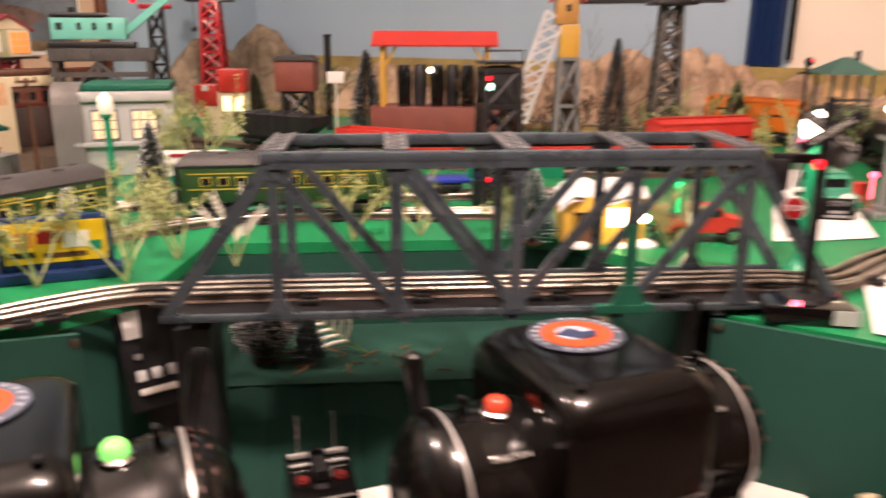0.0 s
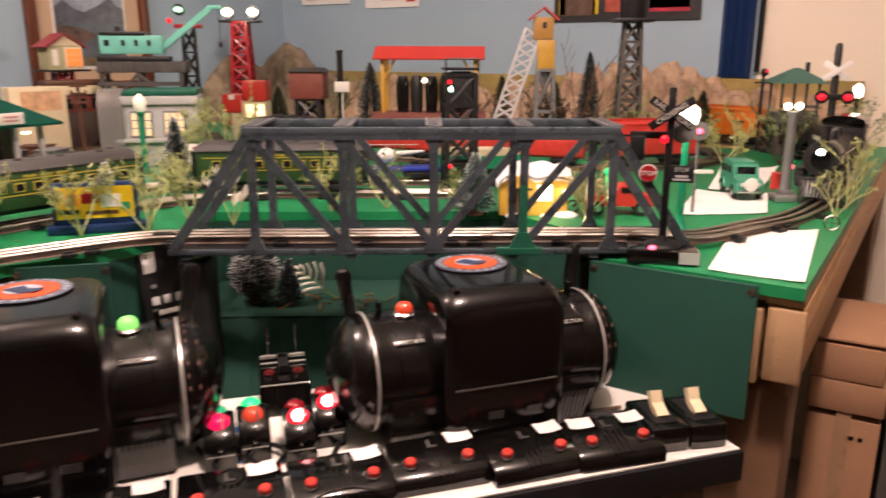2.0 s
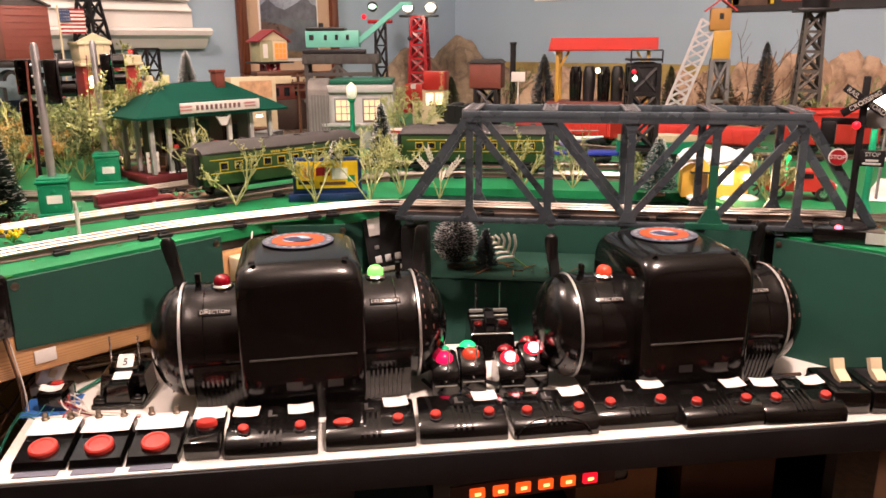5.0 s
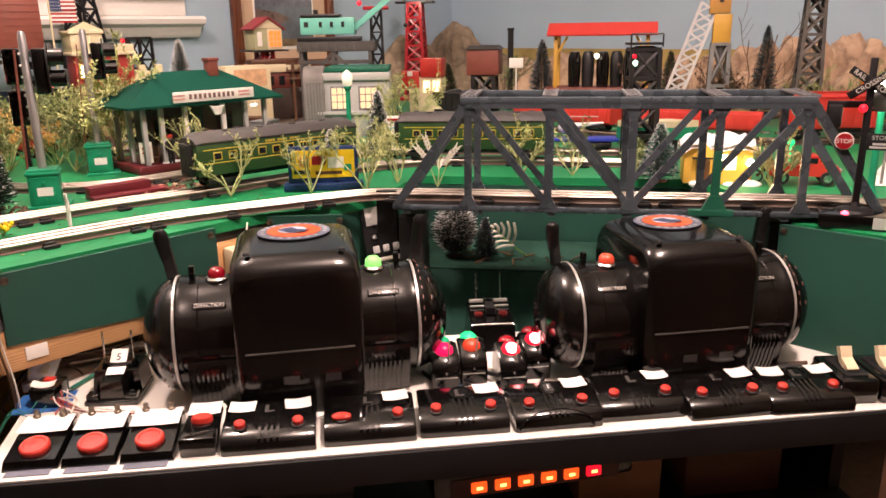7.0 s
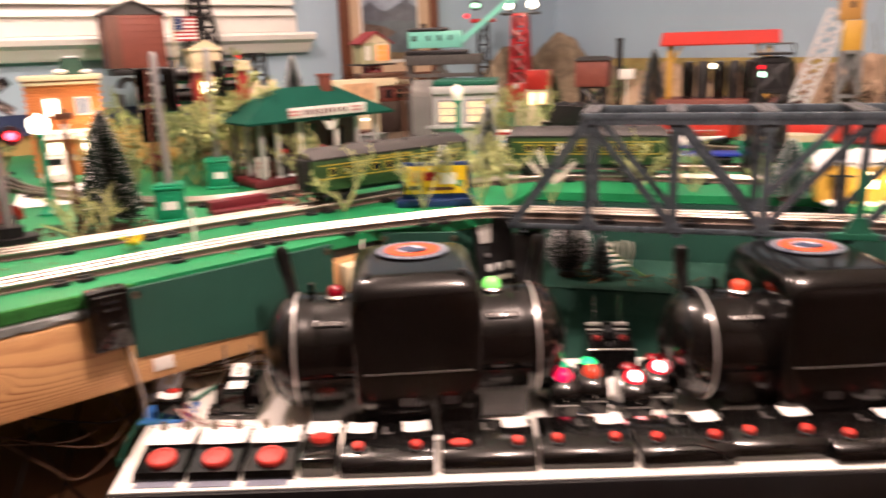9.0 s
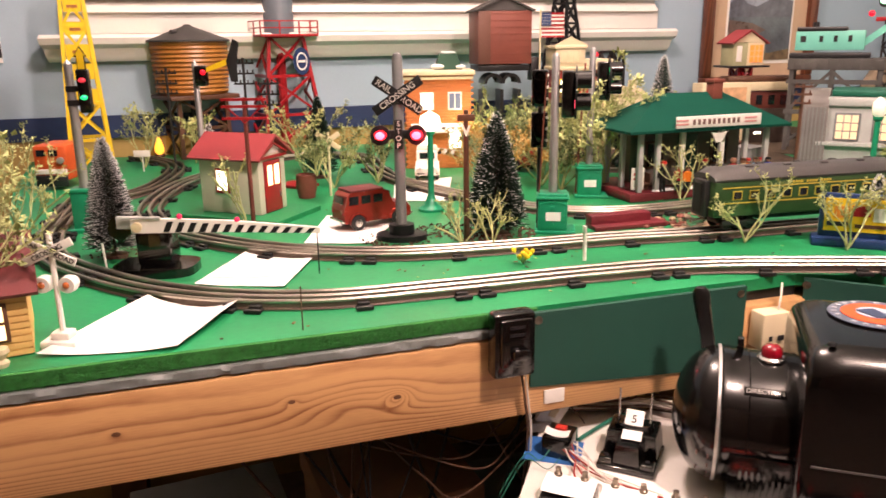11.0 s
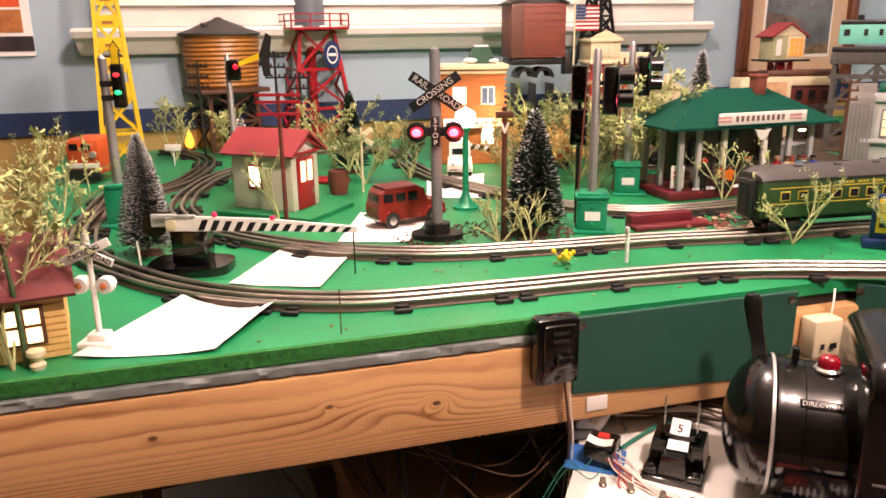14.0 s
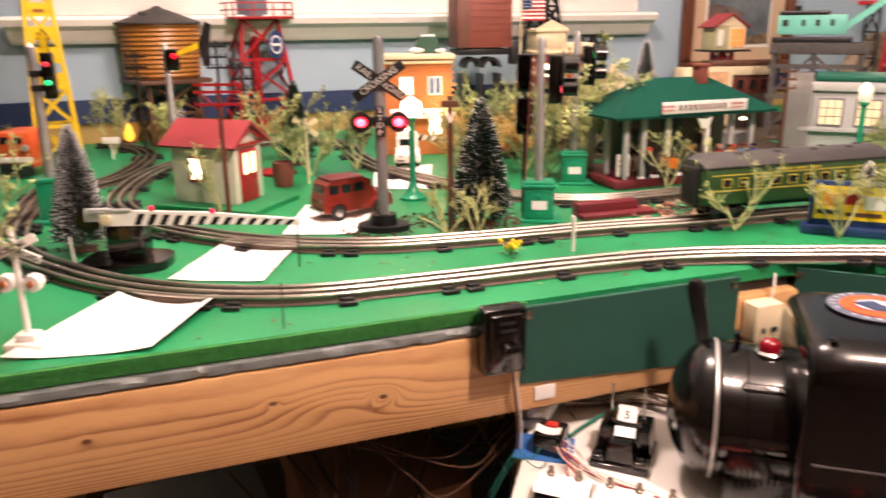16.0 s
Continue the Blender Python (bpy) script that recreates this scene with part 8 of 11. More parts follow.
for k in range(6):
    t0, t1 = k / 6, (k + 1) / 6
    jb.bar((0.05 + 0.125 * t0, -0.012 + 0.006 * t0, 0.246 + 0.099 * t0), (0.05 + 0.125 * t1, 0.012 - 0.006 * t1, 0.246 + 0.099 * t1), 0.004, 0.006)
jb.box(0.188, 0, 0.348, 0.034, 0.014, 0.010, 0.002)
part("jib", jb, TEAL, cr, "raised mint green jib", False)
part("hook_line", Shape().rod((0.196, 0, 0.345), (0.196, 0, 0.262), 0.0008, 5).ball(0.196, 0, 0.258, 0.006, 10), CHARCOAL, cr, "hanging hook")
gs = thing("searchlight", "small green searchlight behind the crane", "lamp", (-1.43, 1.22, TZ), 43)
tower_frame(gs, CHARCOAL, "dark mast", 0.018, 0.014, 0.0, 0.30, 5, 0.003)
part("beam", Shape().box(0.0, 0, 0.305, 0.07, 0.02, 0.010, 0.001), RED, gs, "red crossbeam")
part("drum", Shape().lathe([(0.014, 0), (0.014, 0.022), (0.008, 0.028), (0, 0.03)], 18, pose(-0.02, -0.012, 0.345, -90, 0, 0)), CHARCOAL, gs)
part("lens", Shape().ball(-0.02, -0.012, 0.345, 0.0115, 14, 0.6), glow_mat("pale_green_lens", (0.45, 1.0, 0.55), 3.0), gs, "glowing green lens")
part("red_lamp", Shape().ball(-0.045, -0.006, 0.318, 0.007, 10), REDLIT, gs, "red lamp")

# ---- signal cabin on a post ----
sb = thing("signal_cabin", "small cream signal cabin with red roof on a red post", "signal cabin", (-1.735, 1.05, TZ), 84)
tower_frame(sb, RED, "red post", 0.020, 0.018, 0.0, 0.19, 4, 0.005)
part("floor", Shape().box(0, 0, 0.193, 0.115, 0.085, 0.005, 0.001), CHARCOAL, sb, "dark floor board")
part("wall", Shape().box(0, 0, 0.225, 0.088, 0.060, 0.060, 0.001), mat("sage_cream_wall", (0.38, 0.38, 0.22), 0.55), sb, "sage and cream wall")
part("front", Shape().box(0.020, -0.0312, 0.225, 0.048, 0.002, 0.058, 0.0005), CREAMP, sb, "cream front")
wn = part("window", Shape().box(0.020, -0.0328, 0.226, 0.036, 0.002, 0.044), mat("orange_lit_blind", (0.8, 0.2, 0.03), 0.4, emit=(1, 0.25, 0.05), glow=0.8), sb, "glowing orange window", False)
part("glazing_bars", Shape().box(0.014, -0.0345, 0.226, 0.0014, 0.001, 0.044).box(0.026, -0.0345, 0.226, 0.0014, 0.001, 0.044).box(0.020, -0.0345, 0.219, 0.036, 0.001, 0.0014).box(0.020, -0.0345, 0.233, 0.036, 0.001, 0.0014), CREAMP, wn, "", False)
part("side_window", Shape().box(-0.028, -0.0312, 0.226, 0.014, 0.002, 0.040).box(-0.028, -0.0325, 0.234, 0.008, 0.001, 0.014), WHITE, sb, "", False)
part("roof", gable_roof(0.060, 0.090, 0.028, 0.008, 0.255), mat("dull_red_roof", (0.2, 0.03, 0.03)), sb, "dull red gable roof", False, at=pose(0, 0, 0, 0, 0, 90))

part("gable", Shape().prism([(-0.044, 0.0), (0.044, 0.0), (0.0, 0.027)], -0.0012, 0.0012, pose(0, -0.0305, 0.2552, 90, 0, 0)), CREAMP, sb, "cream gable", False)

# ---- framed picture on the wall ----
pf = thing("framed_picture", "landscape picture with tan mat in a cherry wood frame", "picture", (WX + 0.02, 1.335, 1.30), 90)
for nm, x, z, w, h in (("frame_rail", 0, -0.205, 0.41, 0.032), ("frame_rail", 0, 0.205, 0.41, 0.032), ("frame_stile", -0.190, 0, 0.030, 0.378), ("frame_stile", 0.190, 0, 0.030, 0.378)):
    part(nm, Shape().box(x, -0.003, z, w, 0.026, h, 0.004), PICWOOD, pf, "cherry wood frame piece")
part("mat_board", Shape().box(0, 0.004, 0, 0.36, 0.004, 0.39), MATBOARD, pf, "tan mat board", False)
part("mat_bevel", Shape().box(0, 0.0015, -0.002, 0.246, 0.002, 0.30), WHITE, pf, "", False)
sky_ = part("picture", Shape().box(0, -0.0005, 0.066, 0.232, 0.002, 0.15), mat("print_sky", (0.27, 0.31, 0.38), 0.35, vary=0.75, scale=13), pf, "printed cloudy sky", False)
part("picture", Shape().box(0, -0.0005, -0.075, 0.232, 0.002, 0.132), mat("print_sea", (0.085, 0.105, 0.125), 0.35, vary=0.7, scale=16), pf, "printed dark sea", False)
part("print_patch", Shape().prism([(-0.116, -0.02), (-0.03, -0.03), (0.02, -0.05), (-0.03, -0.075), (-0.116, -0.085)], 0.0016, 0.0022, pose(0, 0, 0, 90, 0, 0)), mat("print_shore", (0.12, 0.075, 0.06), 0.3, vary=0.6, scale=25), pf, "printed shore", False)

part("print_patch", Shape().prism([(-0.116, -0.012), (-0.116, 0.030), (-0.085, 0.052), (-0.055, 0.028), (-0.02, 0.018), (0.03, 0.040), (0.07, 0.066), (0.095, 0.040), (0.116, 0.034), (0.116, -0.012)], 0.0016, 0.0021, pose(0, 0, 0, 90, 0, 0)), mat("print_mountain", (0.07, 0.075, 0.095), 0.35, vary=0.8, scale=40), pf, "printed mountain range", False)
part("print_patch", Shape().prism([(-0.116, -0.141), (-0.116, -0.100), (-0.05, -0.112), (0.04, -0.120), (0.116, -0.108), (0.116, -0.141)], 0.0016, 0.0022, pose(0, 0, 0, 90, 0, 0)), mat("print_bank", (0.16, 0.11, 0.06), 0.35, vary=0.7, scale=45), pf, "printed foreground bank", False)

# ---- posters ----
def poster(name, wall, a, z0, w, h, rows, label, frame=None):
    m = pose(a, NY - 0.004, z0) if wall == "n" else pose(WX + 0.004, a, z0, 0, 0, 90)
    p = thing(name, label, "poster")
    p.matrix_basis = m
    part("sheet", Shape().box(0, 0, 0, w, 0.004, h, 0.0005), frame or PAPER, p, "poster sheet", False)
    for k, (x, z, ww, hh, mt) in enumerate(rows):
        part("print_patch", Shape().box(x * w, -0.0028, z * h, ww * w, 0.0012, hh * h), mt, p, "printed patch", False)
    return p


dkp = mat("dark_print", (0.03, 0.025, 0.03), 0.4, vary=0.5, scale=30)
poster("poster", "n", -0.624, 1.40, 0.462, 0.21, ((-0.33, -0.05, 0.26, 0.72, mat("brown_print", (0.09, 0.05, 0.03), 0.4, vary=0.6, scale=40)), (-0.44, -0.1, 0.05, 0.6, YELLOW), (-0.20, -0.1, 0.04, 0.6, YELLOW), (-0.02, -0.02, 0.22, 0.70, mat("red_print2", (0.30, 0.05, 0.03), 0.4, vary=0.6, scale=40)), (0.30, -0.02, 0.26, 0.72, mat("crimson_print", (0.50, 0.02, 0.05), 0.4, vary=0.5, scale=30)), (0.30, -0.22, 0.30, 0.22, dkp)), "dark framed poster of railway pictures", CHARCOAL)
poster("poster", "n", -1.50, 1.44, 0.24, 0.165, ((0.1, 0.0, 0.6, 0.7, mat("pale_print", (0.55, 0.45, 0.40), 0.5, vary=0.3)), (0.36, -0.24, 0.16, 0.3, REDB)), "white poster with pale print pinned on the wall")
poster("poster", "n", -1.815, 1.46, 0.24, 0.165, ((0.0, 0.0, 0.8, 0.8, mat("cream_print", (0.55, 0.42, 0.28), 0.5, vary=0.3)),), "cream poster pinned on the wall")
poster("poster", "w", 1.85, 1.47, 0.34, 0.15, ((0.0, 0.0, 0.9, 0.8, dkp), (0.2, -0.1, 0.2, 0.4, mat("brown_print", (0.1, 0.05, 0.03)))), "dark framed poster near the corner", CHARCOAL)
poster("poster", "w", -0.95, 1.335, 0.37, 0.28, ((0.10, 0.05, 0.7, 0.32, mat("orange_print", (0.62, 0.10, 0.03), 0.4, vary=0.4, scale=14)), (0.1, -0.22, 0.7, 0.18, mat("tan_print", (0.40, 0.15, 0.05), 0.4, vary=0.5, scale=40)), (0.1, -0.40, 0.8, 0.12, dkp), (0.2, 0.36, 0.5, 0.2, REDB)), "poster of an orange locomotive")

# ---- floodlight tower ----
ft = thing("floodlight_tower", "red lattice floodlight tower with two lit lamps", "floodlight tower", (-1.775, 1.72, TZ), 32)
tower_frame(ft, RED, "red lattice frame", 0.036, 0.022, 0.0, 0.335, 7, 0.006)
part("base", Shape().box(0, 0, 0.006, 0.11, 0.09, 0.012, 0.002), RED, ft)
part("platform", Shape().box(0, 0, 0.338, 0.135, 0.05, 0.008, 0.001), CHARCOAL, ft, "dark platform")
for x in (-0.042, 0.042):
    part("lamp_drum", Shape().lathe([(0.021, 0), (0.022, 0.016), (0.014, 0.028), (0, 0.03)], 20, pose(x, 0.0, 0.368, -98, 0, 0)), GREY, ft, "grey lamp drum")
    part("lens", Shape().ball(x, -0.002, 0.368, 0.0175, 16, 0.7), LAMPW, ft, "bright lit lens")
    part("yoke", Shape().rod((x, 0.004, 0.34), (x, 0.004, 0.36), 0.002), CHARCOAL, ft)


# ---- rocks and scenic strip along the back ----
def rock(name, at, size, mt, label, seed):
    bm = bmesh.new()
    bmesh.ops.create_icosphere(bm, subdivisions=4, radius=1.0)
    off = Vector((seed * 7.3, seed * 3.1, seed * 1.7))
    for v in bm.verts:
        d = noise.fractal(v.co * 1.2 + off, 1.0, 2.1, 4) * 0.15 - (0.5 - abs(noise.noise(v.co * 2.2 + off))) * 0.12 + noise.noise(v.co * 9 + off) * 0.035
        v.co *= 1 + d
        v.co.z = max(v.co.z, -0.15)
        if v.co.z > 0:
            v.co.z = v.co.z ** 0.72 * 0.92
    s = Shape()
    bm.verts.index_update()
    s.add([(v.co.x * size[0], v.co.y * size[1], v.co.z * size[2]) for v in bm.verts], [tuple(q.index for q in f.verts) for f in bm.faces])
    bm.free()
    return solo(name, s, mt, label, "rock", at=pose(*at), group="scenic rocks")


rock("rock", (-1.90, 2.06, TZ), (0.20, 0.12, 0.28), ROCKD, "tall grey-brown scenic rock in the wall corner", 1)
rock("rock", (-1.95, 1.86, TZ), (0.08, 0.18, 0.24), ROCKD, "grey-brown scenic rock against the wall", 2)
rock("rock", (-1.72, 2.09, TZ), (0.15, 0.08, 0.19), ROCKD, "low grey-brown scenic rock", 3)
rock("rock", (-1.56, 2.10, TZ), (0.10, 0.07, 0.15), ROCK, "small tan scenic rock", 4)
for k, (x, w, h) in enumerate(((-1.43, 0.07, 0.175), (-1.33, 0.06, 0.16), (-1.12, 0.09, 0.155), (-0.98, 0.07, 0.165), (-0.86, 0.08, 0.175), (-0.76, 0.07, 0.20), (-0.69, 0.06, 0.215), (-0.61, 0.07, 0.235), (-0.53, 0.055, 0.225), (-0.46, 0.07, 0.25), (-0.385, 0.055, 0.225), (-0.33, 0.06, 0.195), (-0.26, 0.06, 0.165), (-0.19, 0.055, 0.175), (-0.12, 0.06, 0.155), (-0.05, 0.05, 0.145), (0.02, 0.06, 0.12))):
    rock("rock", (x, 2.13 + 0.022 * (k % 2), TZ), (w, 0.045, h), ROCK, "tan scenic rock along the back wall", 10 + k)
for k, (x, w, h) in enumerate(((-0.72, 0.05, 0.12), (-0.57, 0.06, 0.13), (-0.42, 0.05, 0.14), (-0.29, 0.05, 0.11), (-0.16, 0.05, 0.10), (-1.05, 0.05, 0.09), (-1.24, 0.05, 0.10))):
    rock("rock", (x, 2.06, TZ), (w, 0.04, h), ROCK, "low tan boulder before the back wall", 40 + k)
solo("scenic_strip", Shape().box(-0.95, NY - 0.028, TZ + 0.085, 2.0, 0.004, 0.17), FIELD, "printed dry-grass scenic strip along the wall", "backdrop", round_=False)
solo("scenic_ground", Shape().prism([(-1.95, 1.94), (-1.5, 1.90), (-1.0, 1.92), (-0.35, 1.90), (0.0, 2.0), (0.1, 2.16), (-1.95, 2.16)], TZ + 0.0005, TZ + 0.006), FIELD, "dry grassy ground cover behind the tracks", "ground cover", round_=False)

# ---- brown tank car house, pipe, and shelter ----
wt2 = thing("brown_tank", "square brown water tank on dark legs", "tank", (-1.108, 1.245, TZ), 30)
wt2.matrix_basis = pose(-1.16, 1.37, TZ, 0, 0, 30)
part("tank", Shape().box(0, 0, 0.158, 0.088, 0.075, 0.068, 0.003), BRICKRED, wt2, "rust-brown tank")
part("lid", Shape().prism([(-0.048, 0), (0.048, 0), (0.034, 0.010), (-0.034, 0.010)], -0.042, 0.042, pose(0, 0, 0.192, 90, 0, 0)), DKROOF, wt2, "grey lid", False)
tower_frame(wt2, CHARCOAL, "dark legs", 0.030, 0.028, 0.0, 0.124, 2, 0.006)
pi = thing("smoke_pipe", "slim black standing pipe", "pipe", (-1.275, 1.63, TZ))
part("pipe", Shape().lathe([(0.009, 0), (0.009, 0.238), (0.011, 0.24), (0.011, 0.246), (0.006, 0.246), (0.006, 0.20)], 14), CHARCOAL, pi)
solo("white_sign", Shape().box(0, 0, 0.155, 0.038, 0.003, 0.026, 0.001).rod((0, 0.003, 0), (0, 0.003, 0.15), 0.002), WHITE, "small white sign on a stem", "sign", at=pose(-1.075, 1.40, TZ, 0, 0, 30))
rh = thing("loading_shelter", "open loading shelter with bright red roof on yellow posts", "shelter", (-0.90, 1.545, TZ), 29)
part("roof", gable_roof(0.27, 0.10, 0.026, 0.006, 0.226), REDB, rh, "bright red roof", False)
for x in (-0.118, 0.118):
    for y in (-0.036, 0.036):
        part("post", Shape().box(x, y, 0.113, 0.010, 0.010, 0.226, 0.001), MUSTARD, rh, "yellow post")
    part("tie_beam", Shape().box(x, 0, 0.195, 0.008, 0.08, 0.010), MUSTARD, rh, round_=False)
    part("brace", Shape().bar((x, -0.036, 0.17), (x - math.copysign(0.03, x), -0.036, 0.222), 0.006, 0.006), MUSTARD, rh, round_=False)
part("deck", Shape().box(0, 0, 0.045, 0.29, 0.11, 0.09, 0.002), BRICKRED, rh, "dark red platform")
for k, x in enumerate((-0.07, -0.035, 0.005, 0.04, 0.075)):
    part("barrel", Shape().lathe([(0.015, 0.09), (0.017, 0.13), (0.017, 0.165), (0.012, 0.182), (0, 0.184)], 16, pose(x, -0.012 + 0.012 * (k % 2), 0)), BLACK if k % 2 == 0 else CHARCOAL, rh, "dark cylinder")
part("lamp", Shape().ball(-0.01, -0.045, 0.172, 0.007, 10), WINDOWHOT, rh, "warm lamp")
xt = thing("gantry_signal", "black gantry signal with red and green lamps", "signal", (-0.485, 1.015, TZ), 40)
tower_frame(xt, CHARCOAL, "black lattice tower", 0.026, 0.024, 0.0, 0.205, 4, 0.005)
part("head", Shape().box(0.0, -0.01, 0.180, 0.042, 0.03, 0.062, 0.006), CHARCOAL, xt, "black signal head")
part("railing", Shape().box(0, 0, 0.215, 0.058, 0.058, 0.004).rod((-0.028, -0.028, 0.21), (-0.028, -0.028, 0.232), 0.0015).rod((0.028, -0.028, 0.21), (0.028, -0.028, 0.232), 0.0015).rod((-0.028, -0.028, 0.232), (0.028, -0.028, 0.232), 0.0015), CHARCOAL, xt)
part("lens", Shape().ball(-0.022, -0.024, 0.194, 0.0055, 12), REDLIT, xt, "red lens")
part("lens", Shape().ball(-0.020, -0.024, 0.182, 0.0060, 12), glow_mat("white_green_lens", (0.6, 1.0, 0.75), 4.0), xt, "white-green lens")
part("lens", Shape().ball(-0.02, -0.026, 0.05, 0.005, 10), REDLIT, xt, "red lens")

# ---- coal elevator ----
ce = thing("coal_elevator", "mustard coal elevator with red-roofed cabin and silver conveyor", "coal elevator", (-0.608, 1.62, TZ), 28)
part("bin", Shape().box(0, 0, 0.235, 0.042, 0.042, 0.072, 0.002), MUSTARD, ce, "mustard bin")
part("cabin", Shape().box(-0.008, 0, 0.298, 0.048, 0.042, 0.052, 0.001), mat("ochre_cabin", (0.42, 0.22, 0.05), 0.55), ce, "ochre cabin")
part("cabin_window", Shape().box(-0.006, -0.0215, 0.305, 0.010, 0.001, 0.014), CHARCOAL, ce, round_=False)
part("roof", gable_roof(0.042, 0.056, 0.022, 0.008, 0.322), REDB, ce, "red gable roof", False, at=pose(-0.008, 0, 0, 0, 0, 90))
tower_frame(ce, GREY, "grey legs", 0.024, 0.019, 0.0, 0.20, 2, 0.006)
part("hopper", Shape().lathe([(0.006, 0.160), (0.020, 0.199)], 4), GREY, ce)
cv = Shape()
for y in (-0.012, 0.012):
    for o in (-0.006, 0.036):
        cv.bar((-0.125 + o, y, 0.06), (-0.045 + o, y, 0.30), 0.006, 0.006)
for k in range(10):
    t0, t1 = k / 10, (k + 1) / 10
    for y in (-0.012, 0.012):
        cv.bar((-0.131 + 0.08 * t0, y, 0.06 + 0.24 * t0), (-0.089 + 0.08 * t1, y, 0.06 + 0.24 * t1), 0.0042, 0.0042)
        cv.bar((-0.089 + 0.08 * t0, y, 0.06 + 0.24 * t0), (-0.131 + 0.08 * t1, y, 0.06 + 0.24 * t1), 0.0042, 0.0042)
    cv.bar((-0.125 + 0.08 * t0, -0.012, 0.06 + 0.24 * t0), (-0.125 + 0.08 * t0, 0.012, 0.06 + 0.24 * t0), 0.003, 0.003)
part("conveyor", cv, mat("silver_grey_plastic", (0.55, 0.55, 0.55), 0.45, vary=0.12), ce, "silver lattice conveyor", False)
part("conveyor_leg", Shape().bar((-0.112, 0, 0), (-0.112, 0, 0.08), 0.02, 0.02, (0, 1, 0)), GREY, ce, "", False)

# ---- grey lattice tower with beacon ----
lt = thing("beacon_tower", "tall grey lattice tower with black beacon on top", "tower", (-0.395, 1.625, TZ), 28)
tower_frame(lt, mat("pewter_lattice", (0.085, 0.078, 0.068), 0.55, 0.3, vary=0.3), "grey lattice frame", 0.030, 0.017, 0.0, 0.31, 7, 0.0045)
part("platform", Shape().box(0, 0, 0.313, 0.085, 0.085, 0.008, 0.001), CHARCOAL, lt, "dark platform")
part("beacon", Shape().lathe([(0.030, 0.317), (0.032, 0.36), (0.032, 0.43), (0.02, 0.45), (0, 0.455)], 20), BLACKM, lt, "black beacon drum")

# ---- small red-lit building, red house ----
rb = thing("red_building", "red-roofed cream toy building with lit front", "building", (-1.43, 1.42, TZ), 30)
part("wall", Shape().box(0, 0, 0.055, 0.10, 0.06, 0.11, 0.001), CREAMP, rb, "cream wall")
part("roof", Shape().box(0.02, -0.005, 0.135, 0.065, 0.06, 0.055, 0.002).box(-0.045, -0.004, 0.10, 0.055, 0.06, 0.05, 0.002), REDB, rb, "red upper storey")
for x in (0.005, 0.035):
    part("window", Shape().box(x, -0.0312, 0.080, 0.020, 0.002, 0.035), WINDOWLIT, rb, "lit window", False)
part("white_plate", Shape().box(-0.045, -0.035, 0.118, 0.016, 0.001, 0.014), WHITE, rb, "", False)
bo_ = thing("toy_boat", "green and white toy boat hull between the tracks", "boat", (-0.615, 0.985, TZ + 0.0), 34)
bo_.matrix_basis = pose(-0.49, 1.09, TZ, 0, 0, 34)
hull = [(-0.075, 0.0), (-0.05, -0.022), (0.03, -0.024), (0.08, 0.0), (0.03, 0.024), (-0.05, 0.022)]
part("hull", Shape().prism(hull, 0.035, 0.058), GREENL, bo_, "green hull", False)
part("deck", Shape().prism([(x * 0.98, y * 0.98) for x, y in hull], 0.058, 0.070), CREAMP, bo_, "cream deck", False)
part("cradle", Shape().box(0, 0, 0.0175, 0.08, 0.03, 0.035), CHARCOAL, bo_, "dark cradle", False)


# cream box behind the station roof
cx = thing("cream_toy_house", "cream toy house with orange printed front", "building", (-1.60, 0.89, TZ), 78)
part("wall", Shape().box(0, 0, 0.080, 0.125, 0.06, 0.16, 0.002), CREAMP, cx, "cream wall")
part("print_patch", Shape().box(0.005, -0.0305, 0.128, 0.09, 0.001, 0.045), mat("peach_print", (0.58, 0.36, 0.20), 0.5, vary=0.5, scale=60), cx, "faded orange print", False)
wh = thing("toy_warehouse", "dark brown toy warehouse with a cream cornice band", "building", (-1.66, 1.04, TZ), 75)
part("wall", Shape().box(0, 0, 0.045, 0.17, 0.06, 0.09, 0.001), mat("dark_umber_wall", (0.035, 0.022, 0.016), 0.6, vary=0.4), wh, "dark lower wall")
part("wall", Shape().box(0, 0, 0.112, 0.165, 0.056, 0.043, 0.001), TUSCAN, wh, "dark brown upper wall")
part("cornice", Shape().box(0, 0, 0.146, 0.18, 0.066, 0.022, 0.002), CREAMP, wh, "cream cornice band")
part("roof", Shape().box(0, 0, 0.164, 0.17, 0.06, 0.014, 0.004), BROWN, wh, "brown roof")
for k in range(5):
    part("window", Shape().box(-0.064 + 0.032 * k, -0.0285, 0.112, 0.016, 0.002, 0.024), DARKGLASS, wh, "dark window", False)
for k, (x, y, mt) in enumerate(((-1.42, 0.78, BROWN), (-1.38, 0.70, CHARCOAL), (-1.48, 0.70, TUSCAN), (-1.33, 0.76, GREY))):
    cr_ = thing("toy_crate", "dark toy crate stacked behind the station", "crate", (x, y, TZ), 40 + 25 * k, group="toy crates")
    part("box", Shape().box(0, 0, 0.021, 0.060, 0.044, 0.042, 0.001), mt, cr_)
    for sx in (-0.022, 0, 0.022):
        part("slat", Shape().box(sx, -0.0228, 0.021, 0.010, 0.0016, 0.040), mt, cr_, round_=False)
    part("lid", Shape().box(0, 0, 0.0435, 0.064, 0.048, 0.003, 0.0008), mt, cr_)


